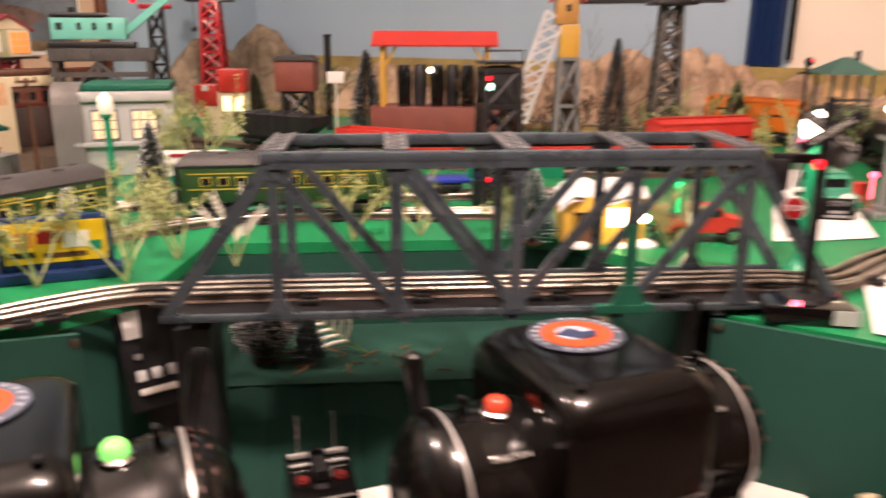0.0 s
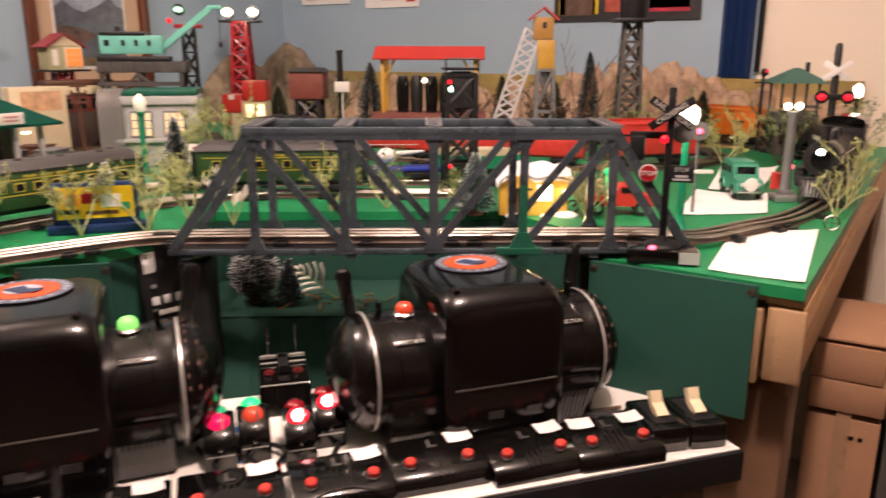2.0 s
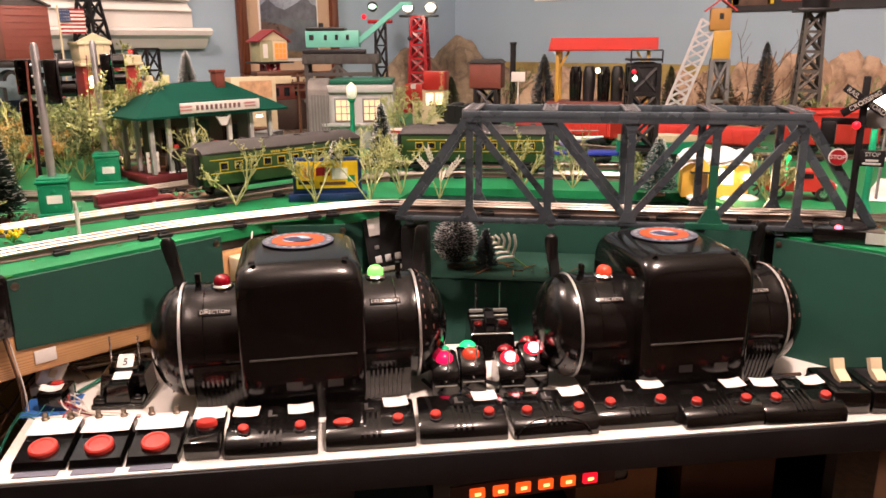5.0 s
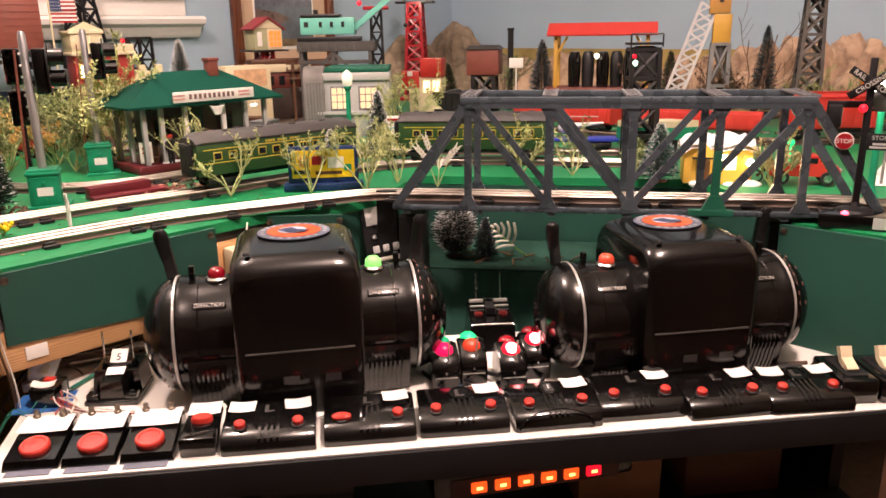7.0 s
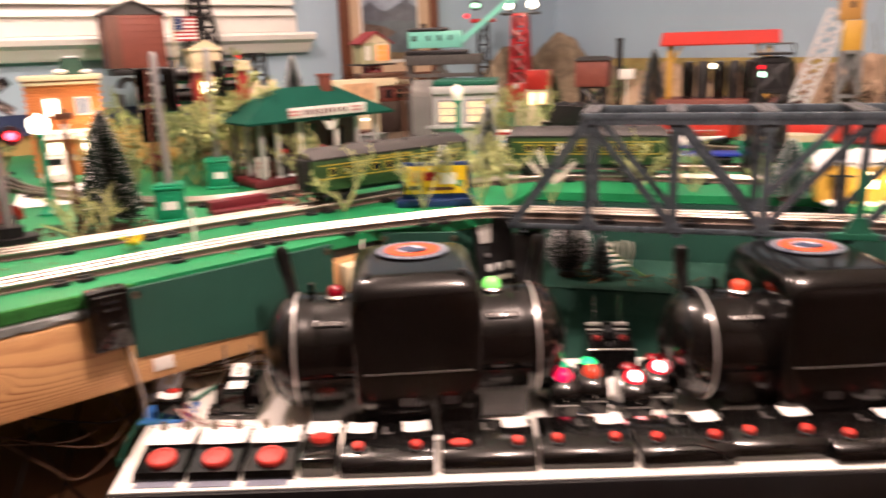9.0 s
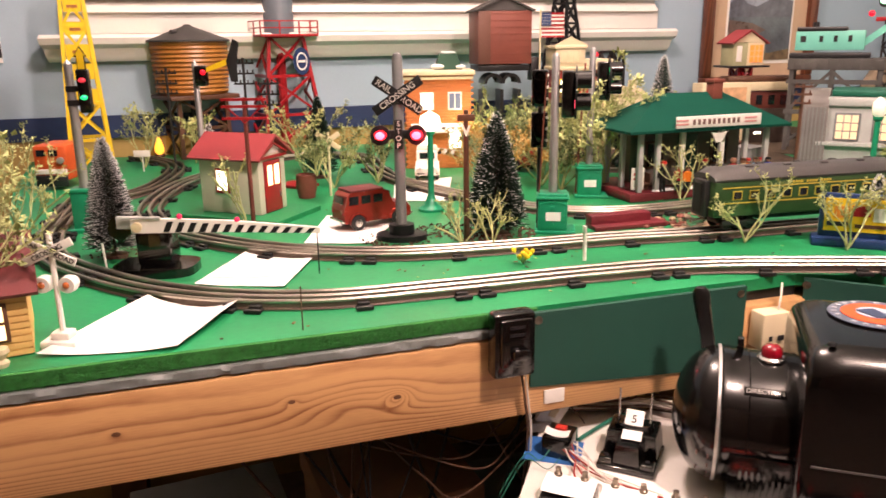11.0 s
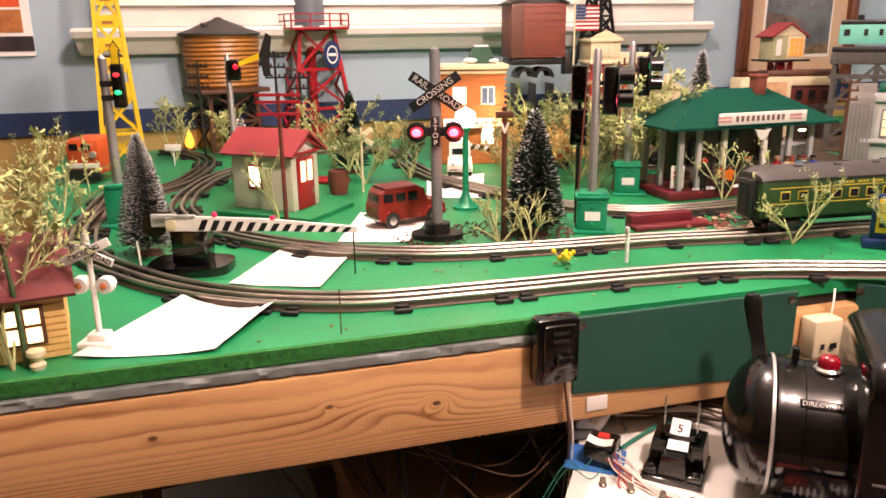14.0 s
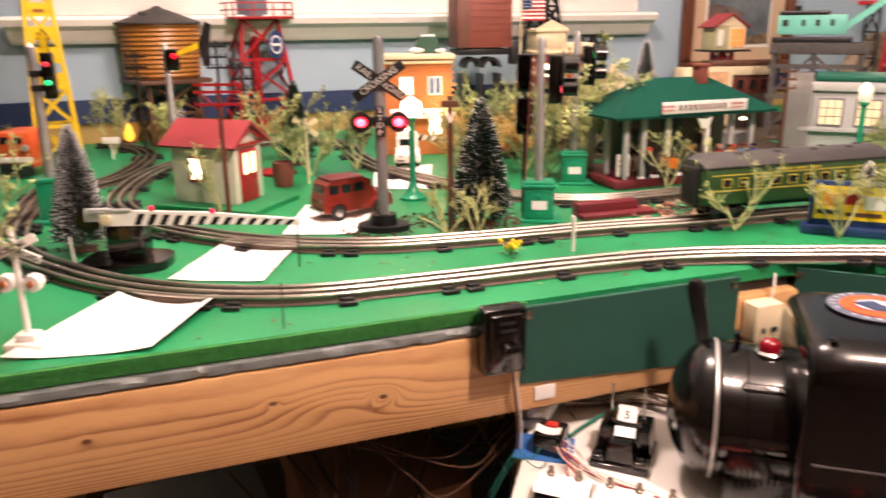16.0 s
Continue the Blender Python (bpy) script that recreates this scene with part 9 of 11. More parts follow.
# dark siding behind the station
track([(-1.41, 0.40), (-1.375, 0.50), (-1.345, 0.60), (-1.300, 0.67)], "short dark siding behind the station", RAILD)
freight_car((-1.363, 0.535), 73, "hopper", CHARCOAL, "black toy hopper car on the siding behind the station", 0.17)
solo("scenic_mat", Shape().prism([(-1.40, 0.99), (-1.30, 1.22), (-1.62, 1.46), (-1.95, 1.36), (-1.90, 1.02), (-1.66, 0.86)], TZ + 0.0006, TZ + 0.0026), mat("brown_scatter_mat", (0.075, 0.052, 0.032), 0.95, vary=0.6, scale=50, bump=1.0), "brown scatter ground mat under the crane trestle", "ground cover", round_=False)
solo("scenic_mat", Shape().prism([(-1.66, 0.40), (-1.44, 0.44), (-1.30, 0.69), (-1.25, 0.82), (-1.36, 0.93), (-1.52, 0.98), (-1.68, 0.78)], TZ + 0.0004, TZ + 0.0022), mat("brown_scatter_mat", (0.075, 0.052, 0.032), 0.95, vary=0.6, scale=50, bump=1.0), "brown scatter ground mat behind the station", "ground cover", round_=False)


# ---- right wing ----
def steam_loco(xy, turn):
    c = thing("steam_locomotive", "black toy steam locomotive with lit headlamp", "locomotive", (*xy, RTOP), turn)
    part("boiler", Shape().lathe([(0.0225, -0.125), (0.0225, -0.02), (0.0235, -0.018), (0.0235, 0.02), (0.025, 0.022), (0.0265, 0.06)], 24, pose(0.0, 0, 0.052, 0, -90, 0)), CHARCOAL, c, "black boiler")
    part("smokebox", Shape().lathe([(0.0, 0), (0.012, 0.0), (0.013, -0.004), (0.021, -0.006), (0.0235, -0.012), (0.0235, -0.04)], 24, pose(0.128, 0, 0.052, 0, 90, 0)), BLACK, c, "smokebox front")
    part("headlamp", Shape().lathe([(0.007, 0), (0.0075, 0.010), (0.004, 0.016)], 16, pose(0.134, 0, 0.062, 0, -90, 0)), CHARCOAL, c)
    part("lens", Shape().ball(0.134, 0, 0.062, 0.0055, 12, 0.8), LAMPW, c, "lit headlamp lens")
    for x, r, h in ((0.105, 0.007, 0.022), (0.055, 0.010, 0.014), (0.005, 0.010, 0.014)):
        part("dome" if h < 0.02 else "chimney", Shape().lathe([(r, 0), (r * 0.9, h * 0.6), (r * 0.7, h * 0.9), (0, h)] if h < 0.02 else [(r * 0.9, 0), (r * 0.7, h * 0.5), (r, h), (r * 0.6, h), (r * 0.6, h - 0.006)], 16, pose(x, 0, 0.072)), CHARCOAL, c)
    part("cab", Shape().box(-0.085, 0, 0.062, 0.056, 0.058, 0.052, 0.002), CHARCOAL, c, "black cab")
    part("cab_roof", Shape().prism([(-0.031, 0.086), (-0.028, 0.092), (-0.014, 0.097), (0.014, 0.097), (0.028, 0.092), (0.031, 0.086)], -0.118, -0.05, Matrix(((0, 0, 1, 0), (1, 0, 0, 0), (0, 1, 0, 0), (0, 0, 0, 1)))), BLACK, c, "cab roof", False)
    for sy in (-1, 1):
        part("cab_window", Shape().box(-0.085, sy * 0.0295, 0.070, 0.024, 0.001, 0.018), DARKGLASS, c, round_=False)
        part("running_board", Shape().box(0.02, sy * 0.026, 0.036, 0.19, 0.010, 0.004, 0.001), CHARCOAL, c)
        part("number_bars", Shape().box(-0.085, sy * 0.0297, 0.050, 0.026, 0.0006, 0.006), GREYL, c, "", False)
        for k in range(4):
            x = -0.055 + 0.034 * k
            w = part("driving_wheel", Shape().lathe([(0.0155, -0.003), (0.0155, 0.001), (0.017, 0.0015), (0.017, 0.003), (0.012, 0.003), (0.012, 0.0015), (0.004, 0.0015), (0.004, 0.004)], 22, pose(x, sy * 0.0165, 0.017, 90 * sy, 0, 0)), mat("wheel_black_metal", (0, 0, 0)), c, "driving wheel")
            for a in range(0, 360, 45):
                part("spoke", Shape().bar((x, sy * -0.0205 * -1, 0.017), (x + 0.013 * math.cos(radians(a)), sy * 0.0205, 0.017 + 0.013 * math.sin(radians(a))), 0.0015, 0.0015, (0, 1, 0)), CHARCOAL, w, round_=False)
        part("side_rod", Shape().box(-0.004, sy * 0.0225, 0.012, 0.115, 0.002, 0.005, 0.0008).bar((-0.02, sy * 0.0245, 0.012), (0.085, sy * 0.0245, 0.022), 0.002, 0.004), STEEL, c, "steel side rod")
        part("cylinder", Shape().box(0.098, sy * 0.026, 0.024, 0.034, 0.014, 0.024, 0.004), CHARCOAL, c, "cylinder block")
        part("handrail", Shape().rod((-0.05, sy * 0.0255, 0.058), (0.11, sy * 0.0245, 0.058), 0.001, 6), STEEL, c)
        for k in range(2):
            ob = new("wheel", WHEEL_ME)
            ob.parent = c
            ob.matrix_basis = pose(0.095 + 0.026 * k, sy * 0.0165, 0.0098, 90 * sy, 0, 0)
    cow = Shape().box(0.130, 0, 0.026, 0.012, 0.052, 0.006, 0.001)
    for k in range(9):
        y = -0.022 + 0.0055 * k
        cow.bar((0.136, y, 0.024), (0.152 - abs(y) * 0.35, y * 0.8, 0.005), 0.0025, 0.0025)
    part("pilot", cow, CHARCOAL, c, "slatted pilot", False)
    for x in (-0.03, 0.03, 0.085):
        part("boiler_band", Shape().lathe([(0.0242 if x > 0 else 0.0262, -0.001), (0.0242 if x > 0 else 0.0262, 0.001)], 24, pose(x, 0, 0.052, 0, 90, 0), caps=False), BLACK, c)
    return c


loco = steam_loco((0.078, 1.365), -92)
loco.matrix_basis = loco.matrix_basis @ Matrix.Diagonal((1.12, 1.22, 1.25, 1))
tn = thing("tender", "black toy tender with coal load", "tender", (0.050, 1.635, RTOP), -70)
part("body", Shape().box(0, 0, 0.044, 0.165, 0.052, 0.046, 0.003), CHARCOAL, tn, "black tender body")
part("coal", Shape().ball(0.03, 0, 0.062, 0.024, 12, 0.6).ball(0.055, 0.004, 0.060, 0.02, 12, 0.6).ball(0.0, -0.003, 0.058, 0.022, 12, 0.6), mat("coal", (0.008, 0.008, 0.008), 0.6, bump=0.8, scale=90), tn, "heaped coal")
part("lettering_bars", Shape().box(0, -0.0265, 0.046, 0.09, 0.0008, 0.007).box(0, 0.0265, 0.046, 0.09, 0.0008, 0.007), GREYL, tn, "", False)
tn.matrix_basis = tn.matrix_basis @ Matrix.Diagonal((1.1, 1.2, 1.25, 1))
bogie(tn, -0.045)
bogie(tn, 0.045)
freight_car((-0.055, 1.842), -46, "hopper", CHARCOAL, "black toy hopper car behind the tender", 0.20)
freight_car((-0.262, 1.975), -20, "box", ORANGE, "orange toy boxcar on the far curve", 0.235)

sheet_paper("paper_road", ((0.024, 0.735), (0.126, 0.741), (0.104, 1.02), (0.002, 0.975)), "white paper sheet laid as a road at the table corner", 0.003, 8)
sheet_paper("paper_road", ((-0.095, 1.02), (0.02, 1.11), (-0.01, 1.28), (-0.125, 1.25)), "white paper sheet laid as a road inside the curve", 0.003, 9)
sheet_paper("paper_road", ((-0.11, 1.27), (-0.03, 1.33), (-0.05, 1.62), (-0.16, 1.60)), "white paper sheet laid as a road leading to the gazebo", 0.006, 10)

# crossing signal with stop sign
xs = thing("crossing_signal", "black crossing signal with red stop sign and crossbuck", "crossing signal", (-0.038, 0.757, TZ), 20)
part("base", Shape().box(0, 0, 0.009, 0.082, 0.060, 0.018, 0.003), BLACK, xs, "black base")
part("foot", Shape().lathe([(0.022, 0.018), (0.020, 0.021), (0.007, 0.024), (0.0045, 0.03)], 20), BLACKM, xs)
part("base_window", Shape().box(0.030, -0.0305, 0.010, 0.022, 0.001, 0.014).box(0.0415, -0.02, 0.010, 0.001, 0.022, 0.014), GREYL, xs, "pale window", False)
part("post", Shape().box(0, 0, 0.11, 0.008, 0.008, 0.19, 0.001), BLACKM, xs, "square black post")
crossbuck(xs, 0.176, 0.058, 0.0095, BLACKM, mat("sign_letter_white", (0.6, 0.6, 0.5)), True, 0, -0.008)
st_ = part("stop_sign", Shape().lathe([(0.0108, 0), (0.0108, 0.002)], 24, pose(-0.022, -0.008, 0.106, 90, 0, 0)), WHITE, xs, "round sign rim")
part("sign_face", Shape().lathe([(0.0095, 0), (0.0095, 0.0006)], 24, pose(-0.022, -0.0102, 0.106, 90, 0, 0)), RED, st_, "red sign face")
lettering("lettering", "STOP", 0.0075, WHITE, st_, pose(-0.022, -0.0112, 0.106, 90, 0, 0), "white sign lettering", 0.0003)
part("base_lens", Shape().ball(-0.012, -0.022, 0.0175, 0.0048, 12), REDHOT, xs, "glowing pink-red base lamp")
pl = part("stop_plate", Shape().box(0.016, -0.007, 0.106, 0.028, 0.002, 0.020, 0.0006), BLACKM, xs, "black plate")
lettering("lettering", "STOP", 0.0070, GREYL, pl, pose(0.016, -0.0083, 0.1110, 90, 0, 0), "plate lettering", 0.0002)
part("plate_bars", Shape().box(0.016, -0.0084, 0.1035, 0.014, 0.0006, 0.0025).box(0.016, -0.0084, 0.0995, 0.020, 0.0006, 0.0025), GREYL, pl, "", False)
part("arm", Shape().box(-0.020, 0.0, 0.150, 0.05, 0.006, 0.008, 0.001).box(-0.036, 0.0, 0.135, 0.018, 0.014, 0.03, 0.004), BLACKM, xs)
part("lens", Shape().ball(-0.006, -0.008, 0.146, 0.005, 12), REDLIT, xs, "red lens")
part("bell", Shape().lathe([(0.0, 0), (0.012, 0.002), (0.014, 0.008), (0.0, 0.009)], 18, pose(0.015, 0.012, 0.155, 90, 0, 0)), GREY, xs)
c2_ = street_lamp((-0.055, 0.890), 0.171, glow_mat("lit_white_shade", (1.0, 0.92, 0.78), 7.0), "green toy street lamp with bright white head", r=0.0155)
tg = thing("target_signal", "grey disc signal with a small red light", "signal", (-0.08, 1.052, TZ), 25)
part("post", Shape().rod((0, 0, 0), (0, 0, 0.125), 0.0022), GREY, tg)
part("disc", Shape().lathe([(0.0145, 0), (0.0145, 0.002), (0.006, 0.003), (0, 0.003)], 22, pose(0, -0.002, 0.128, 90, 0, 0)), GREY, tg, "grey disc")
part("lens", Shape().ball(0.0, -0.005, 0.128, 0.0045, 10), REDHOT, tg, "red light")
part("bracket", Shape().box(0.012, -0.002, 0.066, 0.028, 0.004, 0.006, 0.001), WHITE, tg)

wagon((-0.05, 1.245, TZ + 0.002), 118 - 180, mat("mint_green_car", (0.05, 0.25, 0.16), 0.35), mat("mint_green_car", (0, 0, 0)), "mint green wooden-panelled toy station wagon")
sp = solo("spare_wheel", Shape().lathe([(0.0105, -0.002), (0.0115, 0), (0.0105, 0.003), (0.006, 0.004), (0.0, 0.004)], 20, pose(0, 0, 0, 90, 0, 0)), WHITE, "white-walled spare wheel on the tailgate", "wheel", at=pose(-0.0225, 1.192, TZ + 0.030, 0, 0, 28))
# red pickup
pk = thing("toy_pickup", "bright red toy pickup truck", "toy car", (-0.178, 0.985, TZ + 0.001), 28, group="toy cars")
part("bed", Shape().box(-0.028, 0, 0.022, 0.048, 0.036, 0.018, 0.002), REDB, pk, "red load bed")
part("bed_floor", Shape().box(-0.028, 0, 0.0315, 0.040, 0.028, 0.001), CHARCOAL, pk, round_=False)
part("cab", Shape().prism([(-0.004, 0.014), (-0.004, 0.040), (0.002, 0.046), (0.018, 0.046), (0.024, 0.034), (0.048, 0.030), (0.052, 0.022), (0.052, 0.014)], -0.018, 0.018, pose(0, 0, 0, 90, 0, 0)), REDB, pk, "red cab", False)
for sy in (-1, 1):
    part("side_window", Shape().box(0.010, sy * 0.0184, 0.039, 0.015, 0.0008, 0.008), DARKGLASS, pk, round_=False)
for x in (-0.032, 0.034):
    for sy in (-1, 1):
        w = part("wheel", Shape().lathe([(0.0105, -0.003), (0.011, 0), (0.0105, 0.003)], 18, pose(x, sy * 0.018, 0.011, 90, 0, 0)), RUBBER, pk, "black wheel")
        part("hub", Shape().lathe([(0.006, -0.0038), (0.006, 0.0038)], 14, pose(x, sy * 0.018, 0.011, 90, 0, 0)), STEEL, w, "bright hub")
part("headlight", Shape().ball(0.051, -0.012, 0.024, 0.004, 10).ball(0.051, 0.012, 0.024, 0.004, 10), SILVER, pk)
mc = thing("toy_motorcycle", "small red toy motorcycle", "toy motorcycle", (-0.225, 0.955, TZ), 28)
for x in (-0.013, 0.013):
    part("wheel", Shape().lathe([(0.0095, -0.0015), (0.011, 0), (0.0095, 0.0015), (0.008, 0), (0.0095, -0.0015)], 18, pose(x, 0, 0.011, 90, 0, 0), caps=False), RUBBER, mc, "thin wheel")
part("frame", Shape().bar((-0.013, 0, 0.011), (0.002, 0, 0.024), 0.004, 0.004).bar((0.002, 0, 0.024), (0.013, 0, 0.011), 0.004, 0.004).box(0, 0, 0.026, 0.016, 0.006, 0.006, 0.002), BROWN, mc, "brown frame", False)

# yellow lit house with snowy roof behind the bridge
yh = thing("toy_house", "yellow toy cottage with snow-covered roof and bright window", "house", (-0.295, 0.925, TZ), 31)
# wall and porch gable emit faintly, lamplight put into their material
part("wall", Shape().box(0, 0, 0.030, 0.104, 0.060, 0.060, 0.001), mat("amber_self_glow_wall", (0.55, 0.33, 0.05), 0.5, emit=(1, 0.55, 0.1), glow=0.12), yh, "amber-yellow wall with a faint added glow")
def snow_roof():
    """Two slopes of lumpy snow over a low roof."""
    rnd = random.Random(3)
    s, n, m = Shape(), 14, 10
    vs = []
    for i in range(n + 1):
        for j in range(m + 1):
            x, y = -0.058 + 0.116 * i / n, -0.038 + 0.076 * j / m
            vs.append((x, y, 0.078 - abs(y) * 0.42 + rnd.uniform(-0.0035, 0.0035) - 0.010 * max(0, abs(x) - 0.045) / 0.013))
    s.add(vs, [(i * (m + 1) + j, (i + 1) * (m + 1) + j, (i + 1) * (m + 1) + j + 1, i * (m + 1) + j + 1) for i in range(n) for j in range(m)])
    s.add([(x, y, z - 0.006) for x, y, z in vs], [(i * (m + 1) + j + 1, (i + 1) * (m + 1) + j + 1, (i + 1) * (m + 1) + j, i * (m + 1) + j) for i in range(n) for j in range(m)])
    s.prism([(-0.030, 0.046), (0.030, 0.046), (0.0, 0.072)], -0.049, 0.049, Matrix(((0, 0, 1, 0), (1, 0, 0, 0), (0, 1, 0, 0), (0, 0, 0, 1))))
    return s


part("roof", snow_roof(), SNOW, yh, "lumpy snow-covered roof")
part("gable_dormer", Shape().prism([(-0.018, 0.044), (0.018, 0.044), (0.0, 0.066)], 0.030, 0.040, pose(-0.022, 0, 0, 90, 0, 0)), mat("amber_self_glow_wall", (0.55, 0.33, 0.05)), yh, "amber porch gable with a faint added glow", False)
part("window", Shape().box(0.016, -0.0312, 0.036, 0.022, 0.002, 0.024), WINDOWHOT, yh, "bright window", False)
part("door", Shape().box(-0.022, -0.0312, 0.021, 0.020, 0.002, 0.036), BROWN, yh, "brown door", False)
part("awning", Shape().box(-0.022, -0.037, 0.043, 0.036, 0.014, 0.003), CHARCOAL, yh, round_=False)
for x, y, r_ in ((-0.03, -0.032, 0.014), (0.05, -0.03, 0.020), (0.02, -0.036, 0.012)):
    part("snow_bank", Shape().ball(x, y, 0.0, r_, 10, 0.4), SNOW, yh, "snow bank")
part("porch_lamp", Shape().ball(0.048, -0.036, 0.036, 0.0065, 12), LAMPW, yh, "porch lamp")
solo("green_light", Shape().ball(0, 0, 0.052, 0.006, 12).rod((0, 0, 0), (0, 0, 0.05), 0.0018), GREENLIT, "small green light on a stem", "lamp", at=pose(-0.228, 1.069, TZ))
hb = thing("handcart", "orange and brown toy handcart with figures", "handcart", (-0.345, 1.02, TZ), 30)
part("bed", Shape().box(0, 0, 0.012, 0.05, 0.03, 0.012, 0.002), BROWN, hb)
part("load", Shape().box(-0.008, 0, 0.026, 0.018, 0.02, 0.016, 0.003).box(0.014, 0, 0.024, 0.014, 0.02, 0.012, 0.003), ORANGE, hb, "orange load")

# grey lamp post with lit cluster, barrel, far signals
gp = thing("lamp_cluster", "grey lamp post with two glowing globes", "street lamp", (0.022, 1.240, TZ), 30)
part("base", Shape().box(0, 0, 0.006, 0.042, 0.036, 0.012, 0.002).box(0, 0, 0.016, 0.022, 0.02, 0.008, 0.001), ALU, gp, "stepped grey base")
part("post", Shape().lathe([(0.0085, 0.02), (0.0075, 0.142), (0.010, 0.146), (0.010, 0.15)], 14), GREY, gp, "grey post")
for x, y in ((-0.010, 0), (0.010, 0.004)):
    part("globe", Shape().ball(x, y, 0.158, 0.0062, 14), LAMPW, gp, "glowing globe")
rbr = solo("red_oil_drum", Shape().lathe([(0.011, 0), (0.0115, 0.002), (0.011, 0.004), (0.0112, 0.028), (0.0115, 0.030), (0.010, 0.0305), (0, 0.0305)], 18), REDB, "red oil drum beside the lamp", "drum", at=pose(-0.010, 1.36, TZ))
rl2 = solo("red_lantern", Shape().ball(0, 0, 0.0385, 0.0062, 12).rod((0, 0, 0), (0, 0, 0.034), 0.002), REDHOT, "small glowing red lantern", "lamp", at=pose(0.006, 1.385, TZ + 0.001))
flasher((0.036, 1.635, TZ), 18, 0.255, "dark railway crossing flasher with white crossbuck and red lamps", False, False, 0.062)
street_lamp((0.063, 1.85), 0.165, LAMPW, "black toy street lamp with bright globe", CHARCOAL)
gz = thing("gazebo", "wooden gazebo tower with green hipped roof", "gazebo", (-0.078, 1.905, TZ), 28)
part("base", Shape().box(0, 0, 0.05, 0.095, 0.09, 0.10, 0.003), GREYW, gz, "weathered base")
for x in (-0.042, -0.014, 0.014, 0.042):
    for y in (-0.04, 0.04):
        part("post", Shape().box(x, y, 0.135, 0.005, 0.005, 0.075), GREYW, gz, "weathered post", False)
part("rail", Shape().box(0, -0.041, 0.118, 0.09, 0.003, 0.006).box(0, -0.041, 0.106, 0.09, 0.003, 0.004), GREYW, gz, "", False)
# no lamp inside: the block emits the warm room light itself
part("lit_wall", Shape().box(0, 0.01, 0.138, 0.06, 0.04, 0.06), mat("self_glow_room_wall", (0.5, 0.3, 0.15), 0.6, emit=(1, 0.5, 0.2), glow=0.35), gz, "room block with a warm glow put into its material", False)
part("roof", Shape().add([(-0.062, -0.058, 0.172), (0.062, -0.058, 0.172), (0.062, 0.058, 0.172), (-0.062, 0.058, 0.172), (-0.008, 0, 0.207), (0.008, 0, 0.207)], [(0, 1, 5, 4), (1, 2, 5), (2, 3, 4, 5), (3, 0, 4), (3, 2, 1, 0)]), mat("sage_roof", (0.05, 0.14, 0.11), 0.6), gz, "sage green hipped roof", False)
part("chimney", Shape().box(0.028, 0.01, 0.205, 0.008, 0.008, 0.03), CHARCOAL, gz, round_=False)
tp = thing("telegraph_pole", "dark toy pole behind the curtain end", "telegraph pole", (-0.155, 1.92, TZ), 28, group="telegraph poles")
part("pole", Shape().rod((0, 0, 0), (0, 0, 0.20), 0.004), CHARCOAL, tp)
part("lamp", Shape().ball(0.0, -0.006, 0.195, 0.010, 12), CHARCOAL, tp)
part("lens", Shape().ball(0.004, -0.014, 0.198, 0.004, 10), REDLIT, tp, "dim red lens")
part("crossarm", Shape().box(0, 0, 0.17, 0.04, 0.003, 0.004), CHARCOAL, tp, round_=False)
solo("glass_ring", Shape().lathe([(0.010, -0.0015), (0.0115, 0), (0.010, 0.0015), (0.0085, 0), (0.010, -0.0015)], 20, pose(0, 0, 0.0118, 90, 0, 0), caps=False).bar((-0.008, 0, 0.0118), (0.008, 0, 0.0118), 0.001, 0.001).bar((0, 0, 0.004), (0, 0, 0.0198), 0.001, 0.001, (0, 1, 0)), STEEL, "small wire-spoked wheel lying by the table edge", "wheel", at=pose(0.118, 1.035, TZ, 0, 0, 10))

# cartons between table and wall
bx = thing("cardboard_box", "tall brown cardboard box beside the table", "box", (0.155, 1.22, 0), 4, group="cardboard boxes")
part("carton", Shape().box(0, 0, 0.335, 0.10, 0.30, 0.67, 0.002), CARD, bx, "brown carton")
part("flap", Shape().box(0, -0.03, 0.705, 0.105, 0.25, 0.05, 0.004), CARD, bx, "upper carton")
part("handle_hole", Shape().box(0.012, -0.1505, 0.64, 0.010, 0.001, 0.006).box(0.026, -0.1505, 0.64, 0.006, 0.001, 0.006), BLACKM, bx, "dark handle holes", False)
part("tape", Shape().box(0.0, -0.1506, 0.50, 0.02, 0.0008, 0.42), mat("packing_tape", (0.42, 0.27, 0.15), 0.3), bx, "packing tape", False)
b3 = thing("cardboard_box", "top carton resting on the brown box", "box", (0.155, 1.19, 0.731), 3, group="cardboard boxes")
part("carton", Shape().box(0, 0, 0.028, 0.098, 0.25, 0.055, 0.002), CARD, b3, "brown carton")
part("flap", Shape().box(0.002, -0.01, 0.0585, 0.10, 0.235, 0.004, 0.001, pose(0, 0, 0, -2, 0, 0)), CARD, b3, "half-open flap")
solo("wall_board", Shape().box(0, 0, 0.37, 0.014, 0.34, 0.74, 0.002), GREYW, "dark grey panel standing beside the box", "panel", at=pose(0.218, 1.25, 0, 0, 0, 4))
solo("plywood_panel", Shape().box(0, 0, 0.34, 0.016, 0.3, 0.68, 0.002), mat("dark_plywood", (0.16, 0.085, 0.045), 0.7, vary=0.2), "dark plywood panel under the table", "panel", at=pose(0.09, 0.95, 0, 0, 0, 2))
rnd = random.Random(21)
